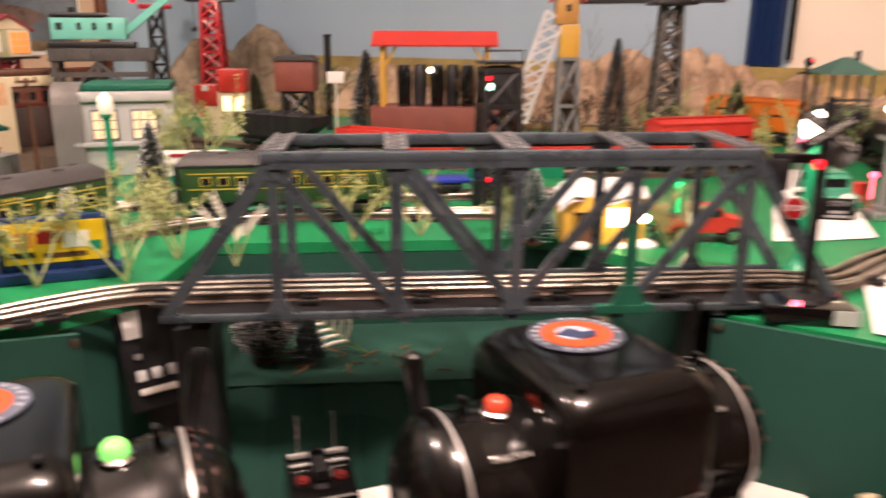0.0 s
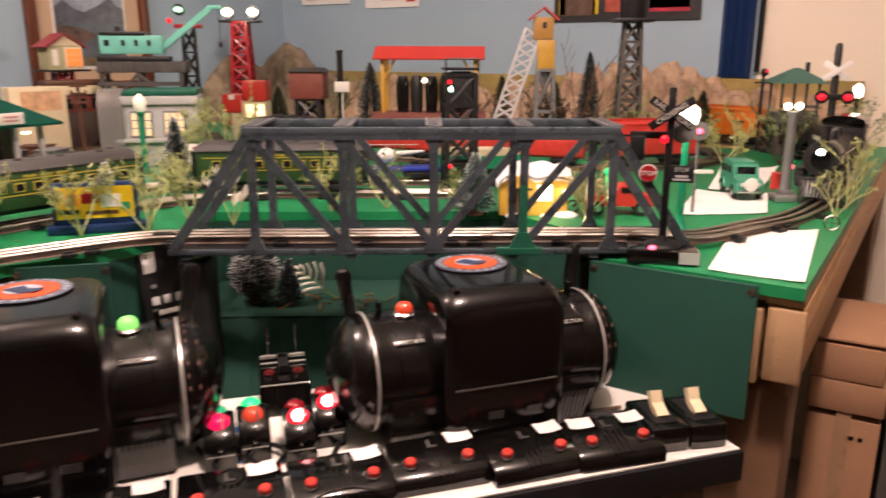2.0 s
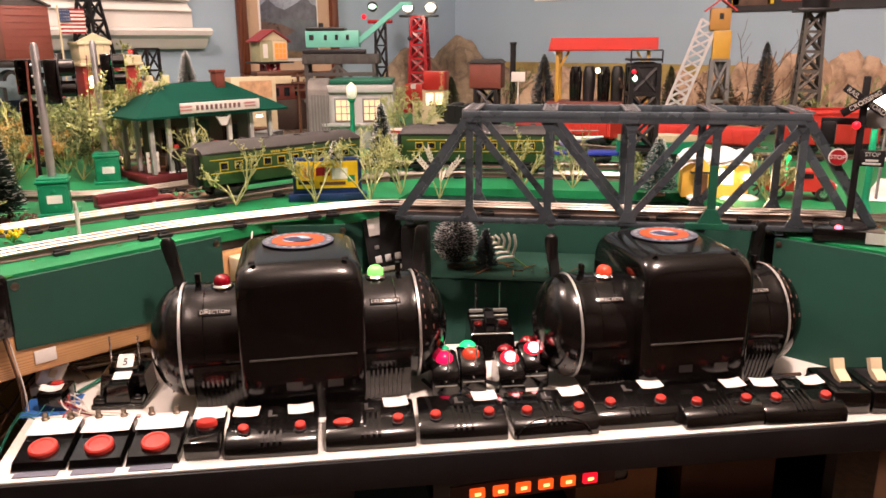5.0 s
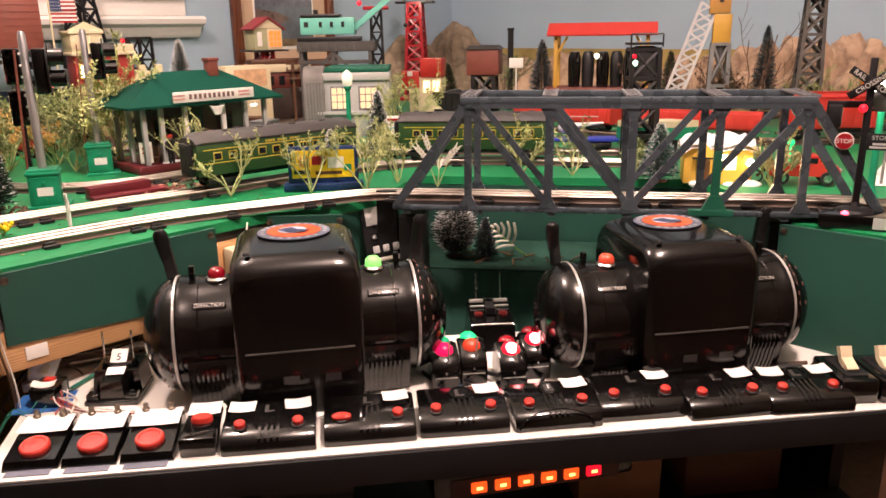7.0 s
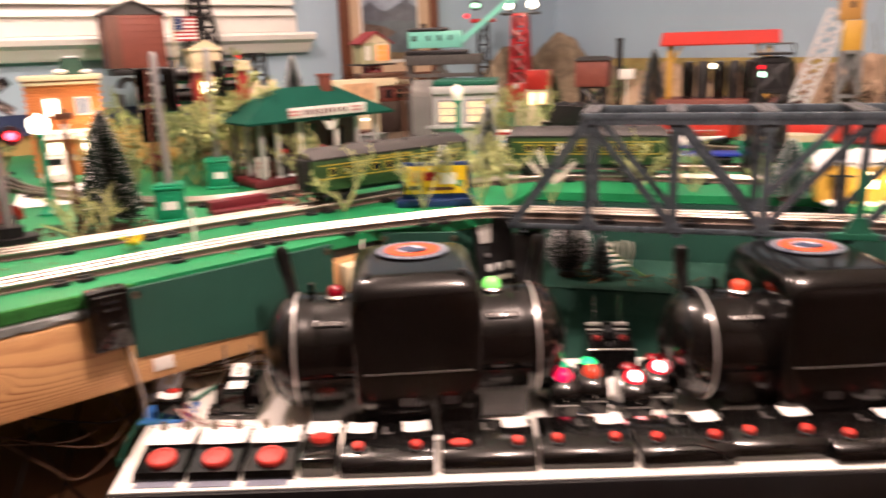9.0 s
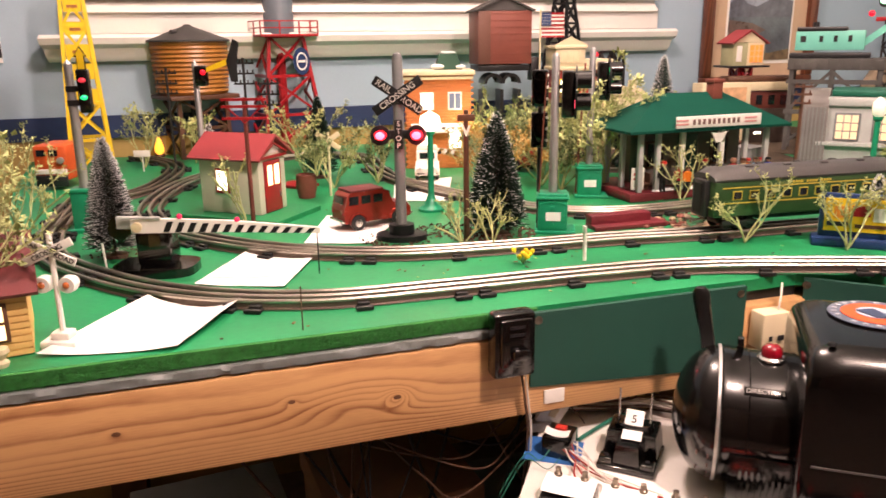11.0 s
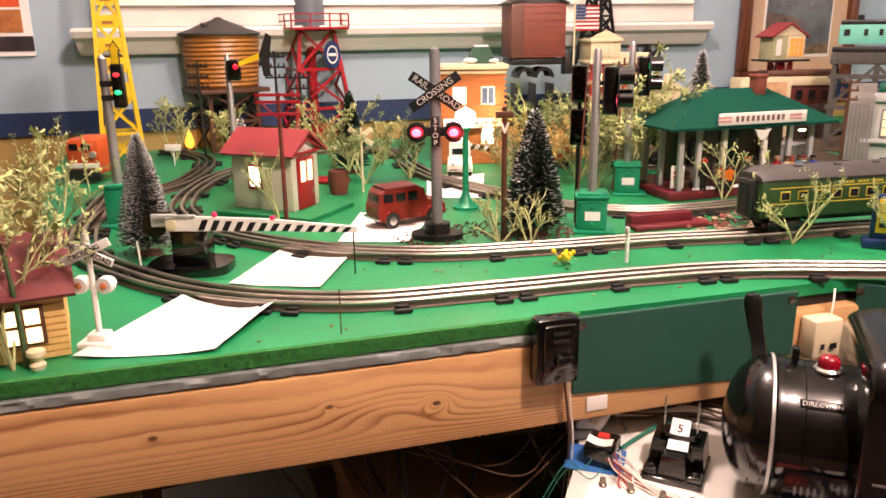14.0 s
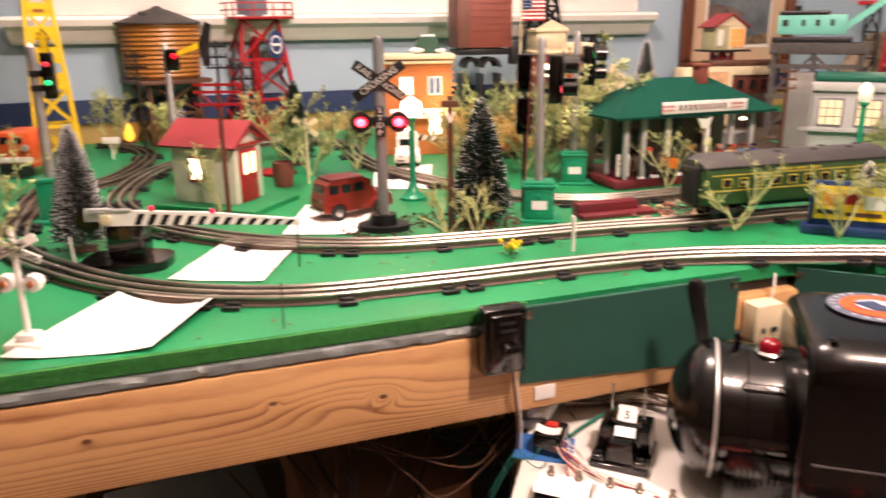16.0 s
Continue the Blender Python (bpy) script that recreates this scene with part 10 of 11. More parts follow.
for k in range(7):
    hb_ = 0.54 + 0.06 * (k % 3)
    sb = thing("stored_box", ("brown cardboard", "grey plastic", "brown cardboard", "pale cardboard", "grey plastic", "brown cardboard", "pale cardboard")[k] + " stored box standing in the dark under the table", "box", (-0.92 - 0.05 * (k % 2), -0.62 + 0.24 * k, 0), rnd.uniform(-15, 15), group="stored boxes")
    mt_ = (CARD, GREYL, CARD, SHEET, GREYL, CARD, SHEET)[k]
    part("carton", Shape().box(0, 0, hb_ / 2 - 0.02, 0.20, 0.2, hb_ - 0.04, 0.003), mt_, sb)
    part("lid", Shape().box(0, 0, hb_ - 0.019, 0.208, 0.208, 0.040, 0.003), mt_, sb)
    part("tape", Shape().box(0.1012, 0, hb_ * 0.45, 0.0008, 0.03, hb_ * 0.8), mat("packing_tape", (0.42, 0.27, 0.15), 0.3), sb, "packing tape", False)
    part("label", Shape().box(0.1012, 0.055, hb_ * 0.78, 0.0008, 0.05, 0.03), PAPER, sb, "white paper label", False)
for k in range(8):
    a = Vector((-0.78, -0.35 + 0.1 * k, 0.80))
    solo("cable", Shape().wire([a, a + Vector((-0.03, 0.05, -0.10 - 0.02 * (k % 3))), a + Vector((0.02, 0.10, -0.16)), a + Vector((-0.05, 0.18, -0.02))], 0.002), (WIREB, BLACKM, BLACKM, WIREB)[k % 4], "cable drooping under the table", "cable")

# ---- fittings on the beam ----
sw = thing("power_switch", "black bakelite power switch on the pine beam", "switch", (-0.664, -0.066, 0.934), 90)
part("body", Shape().box(0, -0.011, 0, 0.046, 0.022, 0.070, 0.005), BAKELITE, sw, "black bakelite body")
part("cover", Shape().box(0, -0.024, 0.004, 0.034, 0.006, 0.052, 0.003), BAKELITE, sw)
part("toggle", Shape().box(0.002, -0.030, -0.006, 0.018, 0.010, 0.012, 0.003), BLACK, sw, "toggle")
part("slots", Shape().box(0, -0.0275, 0.022, 0.016, 0.001, 0.003).box(0, -0.0275, 0.014, 0.016, 0.001, 0.003), BLACKM, sw, "", False)
solo("cable", Shape().wire([(-0.654, -0.054, 0.900), (-0.654, -0.050, 0.87), (-0.658, -0.044, 0.825), (-0.668, -0.044, 0.76), (-0.68, -0.05, 0.66)], 0.0015), WIREB, "brown cord hanging from the power switch", "cable")
solo("cable", Shape().wire([(-0.654, -0.050, 0.900), (-0.654, -0.046, 0.868), (-0.658, -0.040, 0.82), (-0.668, -0.040, 0.75), (-0.68, -0.042, 0.67)], 0.0012), WIREW, "white cord hanging from the power switch", "cable")
ob_ = thing("outlet_box", "white plastic outlet box on the beam", "outlet", (-0.664, 0.252, 0.907), 90)
part("body", Shape().box(0.001, -0.012, 0.001, 0.037, 0.024, 0.044, 0.003), IVORY, ob_, "ivory plastic body")
part("slot", Shape().box(0.006, -0.0265, -0.006, 0.008, 0.001, 0.006).box(-0.008, -0.0265, -0.006, 0.004, 0.001, 0.006), BLACKM, ob_, "", False)
solo("cable", Shape().wire([(-0.650, 0.262, 0.93), (-0.655, 0.268, 0.945), (-0.664, 0.276, 0.956)], 0.0012), WIREW, "white wire rising from the outlet box", "wire")
solo("white_plate", Shape().box(0, 0, 0, 0.002, 0.024, 0.016, 0.0006), WHITE, "small white plate on the beam", "plate", at=pose(-0.6638, -0.011, 0.861))
# black terminal block hanging at the bridge's left end
tb = thing("terminal_block", "black terminal block with white paper label by the bridge", "terminal block", (-0.575, 0.4525, 0.872), 40)
tm_ = pose(0, 0, 0, -24, -12, 0)
part("block", Shape().box(0, 0, 0.040, 0.058, 0.012, 0.100, 0.002, tm_), BLACKM, tb, "black block")
for k in range(3):
    part("terminal", Shape().box(-0.012 + 0.0150 * k, -0.008, 0.024, 0.0095, 0.004, 0.011, 0.001, tm_), GREYL, tb, "pale terminal")
    part("terminal_screw", Shape().box(-0.012 + 0.0150 * k, -0.0078, 0.043, 0.007, 0.004, 0.006, 0.001, tm_), GREY, tb)
part("terminal_strip", Shape().box(0.006, -0.0085, 0.008, 0.044, 0.004, 0.0065, 0.001, tm_), WHITE, tb, "white strip below the terminals")
part("paper_label", Shape().box(0.004, -0.0080, 0.075, 0.050, 0.0008, 0.027, 0, tm_), PAPER, tb, "white paper label", False)
part("bracket", Shape().box(0.0, 0.012, 0.03, 0.03, 0.014, 0.16), CHARCOAL, tb, round_=False)
dp = solo("dark_post", Shape().box(0, 0, -0.02, 0.026, 0.02, 0.20, 0.002), CHARCOAL, "dark upright post by the gorge", "post", at=pose(-0.572, 0.489, 0.86, 0, 0, 40))
wp = solo("white_marker_post", Shape().rod((0, 0, 0), (0, 0, 0.036), 0.0026, 10).box(0, -0.001, 0.040, 0.0075, 0.003, 0.010, 0.001), WHITE, "small white marker post between the tracks", "post", at=pose(*(-0.812, 0.100), TZ))
solo("thin_stake", Shape().rod((0, 0, 0), (0.001, 0, 0.045), 0.0007, 6), TWIG, "thin stake at the table edge", "stake", at=pose(-0.69, -0.27, TZ))

# small lights that the toys give off
point_lamp("brick_house_glow", (-1.50, 0.20, 1.06), 0.6, (1.0, 0.7, 0.4), 0.01)
point_lamp("flasher_glow", (-0.955, -0.06, 1.10), 0.10, (1.0, 0.05, 0.08), 0.01)
point_lamp("cottage_glow", (-0.255, 0.875, 1.0), 0.12, (1.0, 0.7, 0.35), 0.008)
point_lamp("street_lamp_glow", (-0.052, 0.862, 1.105), 0.15, (1.0, 0.85, 0.65), 0.01)
point_lamp("lamp_cluster_glow", (0.02, 1.22, 1.13), 0.10, (1.0, 0.8, 0.55), 0.01)
point_lamp("floodlight_glow", (-1.70, 1.62, 1.31), 0.6, (1.0, 0.85, 0.65), 0.02)


# boards and catalogues leaning in the dark under the table, beside the pit
rnd = random.Random(77)
for k in range(9):
    hh = rnd.uniform(0.60, 0.72)
    solo("leaning_board", Shape().box(0, 0, hh / 2, 0.045, 0.085 + 0.02 * (k % 2), hh, 0.002), (SHEET, GREYL, SHEET, BROWN, GREYW)[k % 5], ("pale cardboard", "grey plastic", "pale cardboard", "dark brown", "grey wooden")[k % 5] + " box leaning under the table", "box", at=pose(-0.745 - rnd.uniform(0, 0.05), -0.66 + 0.115 * k, 0.004, 5 + rnd.uniform(-3, 8), 0, rnd.uniform(-20, 20)), group="boxes leaning under the table")
rnd = random.Random(78)
for k in range(8):
    y0_, y1_ = rnd.uniform(-0.30, 0.10), rnd.uniform(-0.30, 0.18)
    zz = rnd.uniform(0.70, 0.79)
    xx = rnd.uniform(-0.735, -0.71)
    solo("wire", Shape().wire([(xx, y0_, 0.86), (xx + 0.012, y0_ * 0.7 + y1_ * 0.3, zz + 0.03), (xx + 0.015, (y0_ + y1_) / 2, zz), (xx, y1_, 0.83)], rnd.uniform(0.0009, 0.0014)), (WIREB, BLACKM, WIREB, BLACKM, WIREB)[k % 5], "thin wire hanging under the table edge", "wire")


# ---- plants ----
def bottle_tree(at, h, r, body, tip, label, frost=0.5, seed=1, n=2600, ball=False):
    """A bristle fir: a wire stem with rings of stiff needles, frosted at the tips."""
    rnd = random.Random(seed)
    c = thing("bristle_tree", label, "tree", (*at, TZ) if len(at) == 2 else at, 0, group="bristle fir trees")
    part("base", Shape().lathe([(r * 0.45, 0), (r * 0.42, 0.004), (0.004, 0.006)], 14), BROWN, c)
    part("trunk", Shape().rod((0, 0, 0), (0, 0, h * 0.97), 0.0022, 8, 0.0008), TWIG, c)
    needles, frosted = Shape(), Shape()
    for k in range(n):
        t = rnd.random() ** 0.8
        z = h * (0.08 + 0.90 * t)
        rr = (r * math.sqrt(max(0.0, 1 - (2 * t - 1) ** 2)) if ball else r * (1 - t) ** 0.72) * rnd.uniform(0.72, 1.10) + 0.003
        a = rnd.uniform(0, 2 * math.pi)
        d = Vector((math.cos(a), math.sin(a), 0))
        tipz = z + rnd.uniform(-0.002, 0.007)
        p, q = Vector((0, 0, z)) + d * rr * 0.25, d * rr + Vector((0, 0, tipz))
        w = Vector((-d.y, d.x, 0)) * 0.0007
        up = Vector((0, 0, 0.0007))
        needles.add([p - w, p + w, q + w * 0.6, q - w * 0.6], [(0, 1, 2, 3)])
        needles.add([p - up, p + up, q + up * 0.6, q - up * 0.6], [(0, 1, 2, 3)])
        if rnd.random() < frost:
            m = p.lerp(q, rnd.uniform(0.72, 0.9))
            b = 0.0009
            frosted.add([m + Vector((b, 0, 0)), m + Vector((-b, 0, 0)), q + d * 0.001 + Vector((0, 0, b)), m + Vector((0, b, b)), m + Vector((0, -b, b))], [(0, 2, 3), (3, 2, 1), (1, 2, 4), (4, 2, 0)])
    part("needles", needles, body, c, "bristle needles", False, kind="stuff")
    if frosted.v:
        part("frost", frosted, tip, c, "white frosted tips", False, kind="stuff")
    return c


bottle_tree((-1.045, -0.468), 0.155, 0.035, mat("grey_green_bristle", (0.05, 0.06, 0.055), 0.7, vary=0.4), mat("grey_flock", (0.48, 0.49, 0.49), 0.9, vary=0.2), "grey-green frosted bristle fir tree", 0.75, 1, 4200)
bottle_tree((-0.975, 0.045), 0.172, 0.043, FROSTG, SNOW, "dark green bristle fir with white-flecked tips", 0.20, 2, 6500)
bottle_tree((-1.47, -0.33), 0.125, 0.026, GREYW, SNOW, "small frosted bristle fir behind the shed", 0.6, 3, 1500)
bottle_tree((-1.55, -0.115), 0.165, 0.036, FROSTG, SNOW, "dark green bristle fir behind the shed", 0.03, 4, 2200)
bottle_tree((-1.48, 0.642), 0.232, 0.044, FROSTG, SNOW, "frosted bristle fir behind the station", 0.9, 5, 2600)
bottle_tree((-0.362, 0.862), 0.092, 0.032, FROSTT, SNOW, "teal frosted bristle fir behind the bridge", 0.5, 6, 2200)
bottle_tree((-1.062, 1.50), 0.215, 0.050, mat("slate_bristle", (0.055, 0.075, 0.08), 0.7), SNOW, "slate grey frosted fir at the back", 0.35, 7, 1800)
bottle_tree((-0.52, 1.69), 0.245, 0.040, mat("slate_bristle", (0, 0, 0)), SNOW, "slate green fir at the back", 0.05, 8, 1800)
bottle_tree((-0.755, 0.50), 0.088, 0.020, mat("blue_green_bristle", (0.04, 0.08, 0.075), 0.7), SNOW, "small frosted bristle fir beside the billboard", 0.6, 9, 1400)
bottle_tree((-0.580, 0.605, 0.850), 0.080, 0.034, FROSTG, SNOW, "round frosted bristle bush on the ledge", 0.8, 10, 1800, True)
bottle_tree((-0.530, 0.622, 0.850), 0.066, 0.019, mat("slate_bristle", (0, 0, 0)), SNOW, "tiny slate-grey fir on the ledge", 0.08, 11, 900)
bottle_tree((-0.90, 0.735), 0.13, 0.028, mat("blue_green_bristle", (0, 0, 0)), SNOW, "frosted bristle fir behind the passenger cars", 0.6, 12, 1600)
for k, (x, y) in enumerate(((-1.62, 1.72), (-0.30, 1.93), (-0.72, 1.93), (-0.88, 1.90))):
    bottle_tree((x, y), 0.13 + 0.015 * k, 0.040, mat("dull_bristle", (0.06, 0.075, 0.035), 0.7), SNOW, "dull green fir near the back wall", 0.0, 20 + k, 1200)


def sprig(at, h, spread, n, leaf, label, seed, stem=STEM, leaves=26, size=0.006, lean=(0, 0), name="sprig_bush"):
    """A dried-plant bush: forked stems with small paired leaves."""
    h, size, leaves = h * 0.70, size * 0.58, int(leaves * 1.35)
    rnd = random.Random(seed)
    c = thing(name, label, "plant", (*at, TZ) if len(at) == 2 else at, 0, group="dried sprig bushes")
    st_s, lf = Shape(), Shape()

    def leaf_at(p, d):
        s = d.cross(Vector((rnd.uniform(-1, 1), rnd.uniform(-1, 1), rnd.uniform(-1, 1))))
        if s.length < 1e-4:
            return
        s.normalize()
        k = size * rnd.uniform(0.6, 1.3)
        e = (s + d * 0.6).normalized()
        w = e.cross(d).normalized() * k * 0.27
        u = e.cross(w).normalized() * k * 0.12
        lf.add([p, p + e * k * 0.5 + w + u, p + e * k, p + e * k * 0.5 - w + u], [(0, 1, 2, 3)])

    def branch(p, d, length, r, depth):
        pts = [p]
        steps = 5
        for i in range(steps):
            d = (d + Vector((rnd.uniform(-0.28, 0.28), rnd.uniform(-0.28, 0.28), rnd.uniform(-0.10, 0.16)))).normalized()
            p = p + d * length / steps
            pts.append(p)
            if depth == 0 or i > 1:
                for _ in range(max(1, leaves // 12)):
                    leaf_at(p + d * rnd.uniform(-0.5, 0.5) * length / steps, d)
            if depth > 0 and i in (1, 2, 3) and rnd.random() < 0.85:
                q = (d + Vector((rnd.uniform(-0.9, 0.9), rnd.uniform(-0.9, 0.9), rnd.uniform(-0.1, 0.6)))).normalized()
                branch(p, q, length * rnd.uniform(0.4, 0.65), r * 0.6, depth - 1)
        for a, b in zip(pts[:-1], pts[1:]):
            st_s.rod(a, b, r, 5, r * 0.85)
        for _ in range(leaves // 5):
            leaf_at(p + Vector((rnd.uniform(-1, 1), rnd.uniform(-1, 1), rnd.uniform(-1, 1))) * size * 0.8, d)

    for k in range(n):
        a = 2 * math.pi * k / n + rnd.uniform(-0.5, 0.5)
        d = Vector((math.cos(a) * spread + lean[0], math.sin(a) * spread + lean[1], 1)).normalized()
        branch(Vector((0, 0, 0)), d, h * rnd.uniform(0.75, 1.1), 0.0014, 2)
    part("stem", st_s, stem, c, "thin forked stems", False)
    part("leaves", lf, leaf, c, "small leaves", False, kind="stuff")
    return c


corner_bush = sprig((-0.694, -0.552), 0.25, 0.30, 6, LEAF, "tall dried olive-green sprig bush at the table corner", 31, leaves=19, size=0.015, lean=(-0.12, -0.10))
part("trunk", Shape().rod((-0.005, 0.010, 0), (-0.006, 0.009, 0.06), 0.0028, 8, 0.0024).rod((-0.006, 0.009, 0.06), (-0.009, 0.004, 0.115), 0.0024, 8, 0.0012), mat("dark_green_stem", (0.045, 0.085, 0.03), 0.6, vary=0.3), corner_bush, "thick dark green stem")
sprig((-0.715, -0.61), 0.20, 0.40, 7, LEAF, "dried olive-green sprig bush at the table corner", 32, leaves=19, size=0.015)
sprig((-1.16, -0.60), 0.20, 0.5, 5, LEAF, "dried sprig bush near the tan wall", 33, leaves=26, size=0.009)
sprig((-1.83, -0.47), 0.15, 0.4, 4, LEAF, "dried sprig bush beside the yellow tower", 34, leaves=26, size=0.012)
sprig((-1.86, -0.36), 0.15, 0.3, 3, LEAF, "dried sprig bush before the water tank", 35, leaves=26, size=0.012)
sprig((-1.60, -0.14), 0.16, 0.5, 6, LEAF, "olive sprig bush behind the shed", 36, leaves=30, size=0.012)
sprig((-1.42, -0.11), 0.13, 0.6, 6, LEAF, "olive sprig bush by the crossbuck", 37, leaves=34, size=0.010)
sprig((-1.33, -0.155, TZ + 0.042), 0.09, 0.5, 6, LEAFD, "small leafy plant growing from the pot", 38, leaves=30, size=0.008)
sprig((-1.150, -0.292), 0.13, 0.25, 3, LEAF, "thin sprig climbing before the shed", 39, leaves=20, size=0.006)
sprig((-0.935, -0.02), 0.085, 0.75, 5, LEAF, "low straggling sprig beside the flasher", 40, leaves=16, size=0.006)
sprig((-0.905, 0.01), 0.09, 0.6, 3, LEAF, "low straggling sprig between the tracks", 41, leaves=12, size=0.005)
sprig((-1.40, 0.17), 0.13, 0.7, 6, mat("golden_leaf", (0.36, 0.22, 0.05), 0.6, vary=0.4), "golden-green sprig bush by the brick house", 42, leaves=30, size=0.010)
sprig((-1.30, 0.27), 0.12, 0.7, 6, mat("golden_leaf", (0, 0, 0)), "golden-green sprig bush before the signals", 43, leaves=30, size=0.010)
sprig((-1.40, 0.36), 0.16, 0.6, 6, LEAF, "olive-green sprig bush beside the station", 44, leaves=34, size=0.012)
sprig((-1.035, 0.395), 0.125, 0.30, 3, LEAF, "straggling sprig before the station", 45, leaves=12, size=0.008)
sprig((-0.815, 0.345), 0.125, 0.5, 4, LEAF, "pale sprig beside the passenger car", 46, leaves=18, size=0.008)
sprig((-0.735, 0.440), 0.12, 0.4, 4, LEAF, "pale sprig before the passenger car", 47, leaves=18, size=0.008)
sprig((-0.672, 0.500), 0.125, 0.5, 5, LEAF, "pale sprig bush beside the billboard", 48, leaves=20, size=0.008)
sprig((-0.69, 0.585), 0.11, 0.55, 5, LEAF, "pale sprig bush beside the track", 49, leaves=20, size=0.008)
sprig((-0.86, 0.70), 0.10, 0.6, 5, LEAF, "pale sprig bush between the passenger cars", 50, leaves=22, size=0.008)
sprig((-0.56, 0.755), 0.10, 0.6, 5, LEAF, "olive sprig bush behind the bridge", 51, leaves=26, size=0.008)
sprig((-0.50, 0.82), 0.095, 0.6, 5, LEAFD, "olive sprig bush behind the bridge", 52, leaves=26, size=0.008)
sprig((-1.04, 0.95), 0.165, 0.35, 8, LEAF, "tall olive-green sprig tree beside the grey building", 53, leaves=34, size=0.010)
sprig((-1.10, 0.92), 0.10, 0.4, 4, LEAF, "olive sprig bush by the grey building", 54, leaves=26, size=0.009)
sprig((-0.20, 0.92), 0.085, 0.6, 6, mat("straw_leaf", (0.36, 0.30, 0.14), 0.7, vary=0.4), "straw-coloured bush beside the cottage", 55, leaves=34, size=0.008)
sprig((-0.42, 0.90), 0.06, 0.6, 5, LEAFD, "low green bush beside the teal fir", 56, leaves=30, size=0.008)
sprig((0.118, 1.215), 0.125, 0.35, 5, LEAF, "straggling pale green sprig bush at the table edge", 57, leaves=20, size=0.008, lean=(0.45, 0.05))
sprig((0.112, 1.13), 0.09, 0.4, 4, LEAF, "low pale green sprig at the table edge", 58, leaves=18, size=0.007, lean=(0.1, 0.2))
sprig((0.070, 1.80), 0.17, 0.25, 4, LEAFD, "pale sprig behind the far flasher", 59, leaves=24, size=0.011)
sprig((-0.35, 1.58), 0.13, 0.6, 6, LEAF, "olive bush below the beacon tower", 60, leaves=30, size=0.010)
sprig((-0.16, 1.60), 0.13, 0.6, 6, LEAF, "olive bush inside the far curve", 61, leaves=28, size=0.010)
sprig((-0.52, 1.655), 0.30, 0.22, 4, TWIG, "bare brown twig tree at the back", 62, stem=TWIG, leaves=0, size=0.001)
sprig((-0.70, 1.66), 0.14, 0.4, 6, mat("rose_twig", (0.16, 0.07, 0.075), 0.8), "reddish bare bush at the back", 63, stem=mat("rose_twig", (0, 0, 0)), leaves=10, size=0.006)
for k, (x, y, h_, lf_, lb_) in enumerate(((-0.42, 1.63, 0.16, LEAFD, "sage bush before the painted rocks"), (-0.60, 1.64, 0.17, TWIG, "brown twiggy bush before the painted rocks"), (-0.84, 1.63, 0.15, TWIG, "brown twiggy bush before the painted rocks"), (-0.27, 1.66, 0.16, LEAFD, "sage bush before the painted rocks"), (-0.06, 1.69, 0.15, LEAFD, "sage bush before the painted rocks"), (-1.28, 1.58, 0.22, LEAFD, "dull sage bush against the boulder"))):
    sprig((x, y), h_, 0.55, 6, lf_, lb_, 120 + k, stem=TWIG, leaves=30, size=0.010)
sprig((-1.76, 0.78), 0.15, 0.5, 5, LEAF, "olive bush near the cream building", 64, leaves=28, size=0.012)
fp = thing("tin_palm", "cream candelabra-shaped artificial frond on the ledge", "plant", (-0.490, 0.680, 0.850), 38)
fr_ = Shape()
st0, st1 = Vector((0, 0, 0)), Vector((-0.058, 0.004, 0.046))
rnd_ = [(0.0022 * math.cos(a * math.pi / 3), 0.0022 * math.sin(a * math.pi / 3)) for a in range(6)]
for k in range(5):
    b_ = st0.lerp(st1, 0.42 + 0.135 * k)
    tip_ = Vector((-0.022 - 0.0105 * k, -0.002, 0.058 - 0.002 * abs(k - 1)))
    fr_.sweep(smooth([b_, b_.lerp(tip_, 0.5) + Vector((0.004, -0.002, 0.001)), tip_], 4), rnd_, (0.1, 1, 0.1))
for k in range(4):
    b_ = st0.lerp(st1, 0.85 - 0.16 * k)
    tip_ = Vector((-0.064 + 0.002 * k, -0.006, 0.036 - 0.0085 * k))
    fr_.sweep(smooth([b_, b_.lerp(tip_, 0.5) + Vector((0, -0.003, 0.004)), tip_], 4), rnd_, (0.1, 1, 0.1))
part("stalk", Shape().wire([st0, st0.lerp(st1, 0.35) + Vector((0, 0, -0.002)), st0.lerp(st1, 0.7), st1], 0.0016), mat("lime_stalk", (0.16, 0.30, 0.06), 0.6), fp, "lime green stalk")
part("frond", fr_, mat("cream_feather", (0.74, 0.72, 0.62), 0.8, vary=0.2), fp, "cream feathered frond", False)
rnd = random.Random(77)
for k in range(22):
    p = on_bridge(rnd.uniform(0.06, 0.26), rnd.uniform(0.13, 0.21), 0.852)
    a = rnd.uniform(0, 6.3)
    solo("twig", Shape().rod((0, 0, 0), (0.02 * math.cos(a), 0.02 * math.sin(a), 0.004), 0.0012, 5), TWIG if k % 2 else mat("dry_leaf", (0.22, 0.10, 0.04), 0.8), "dry brown twig lying on the ledge", "twig", at=pose(p.x, p.y, 0.8515), group="dry twigs")
yf = thing("yellow_flower", "small yellow flower tuft between the tracks", "flower", (-0.826, 0.022, TZ))
rnd = random.Random(78)
s1, s2 = Shape(), Shape()
for k in range(14):
    a, l = rnd.uniform(0, 6.3), rnd.uniform(0.008, 0.02)
    tip_ = Vector((math.cos(a) * l * 0.7, math.sin(a) * l * 0.7, l))
    s1.rod((0, 0, 0), tip_, 0.0006, 4)
    s2.ball(tip_.x, tip_.y, tip_.z, 0.0032, 6)
part("stem", s1, STEM, yf, "", False)
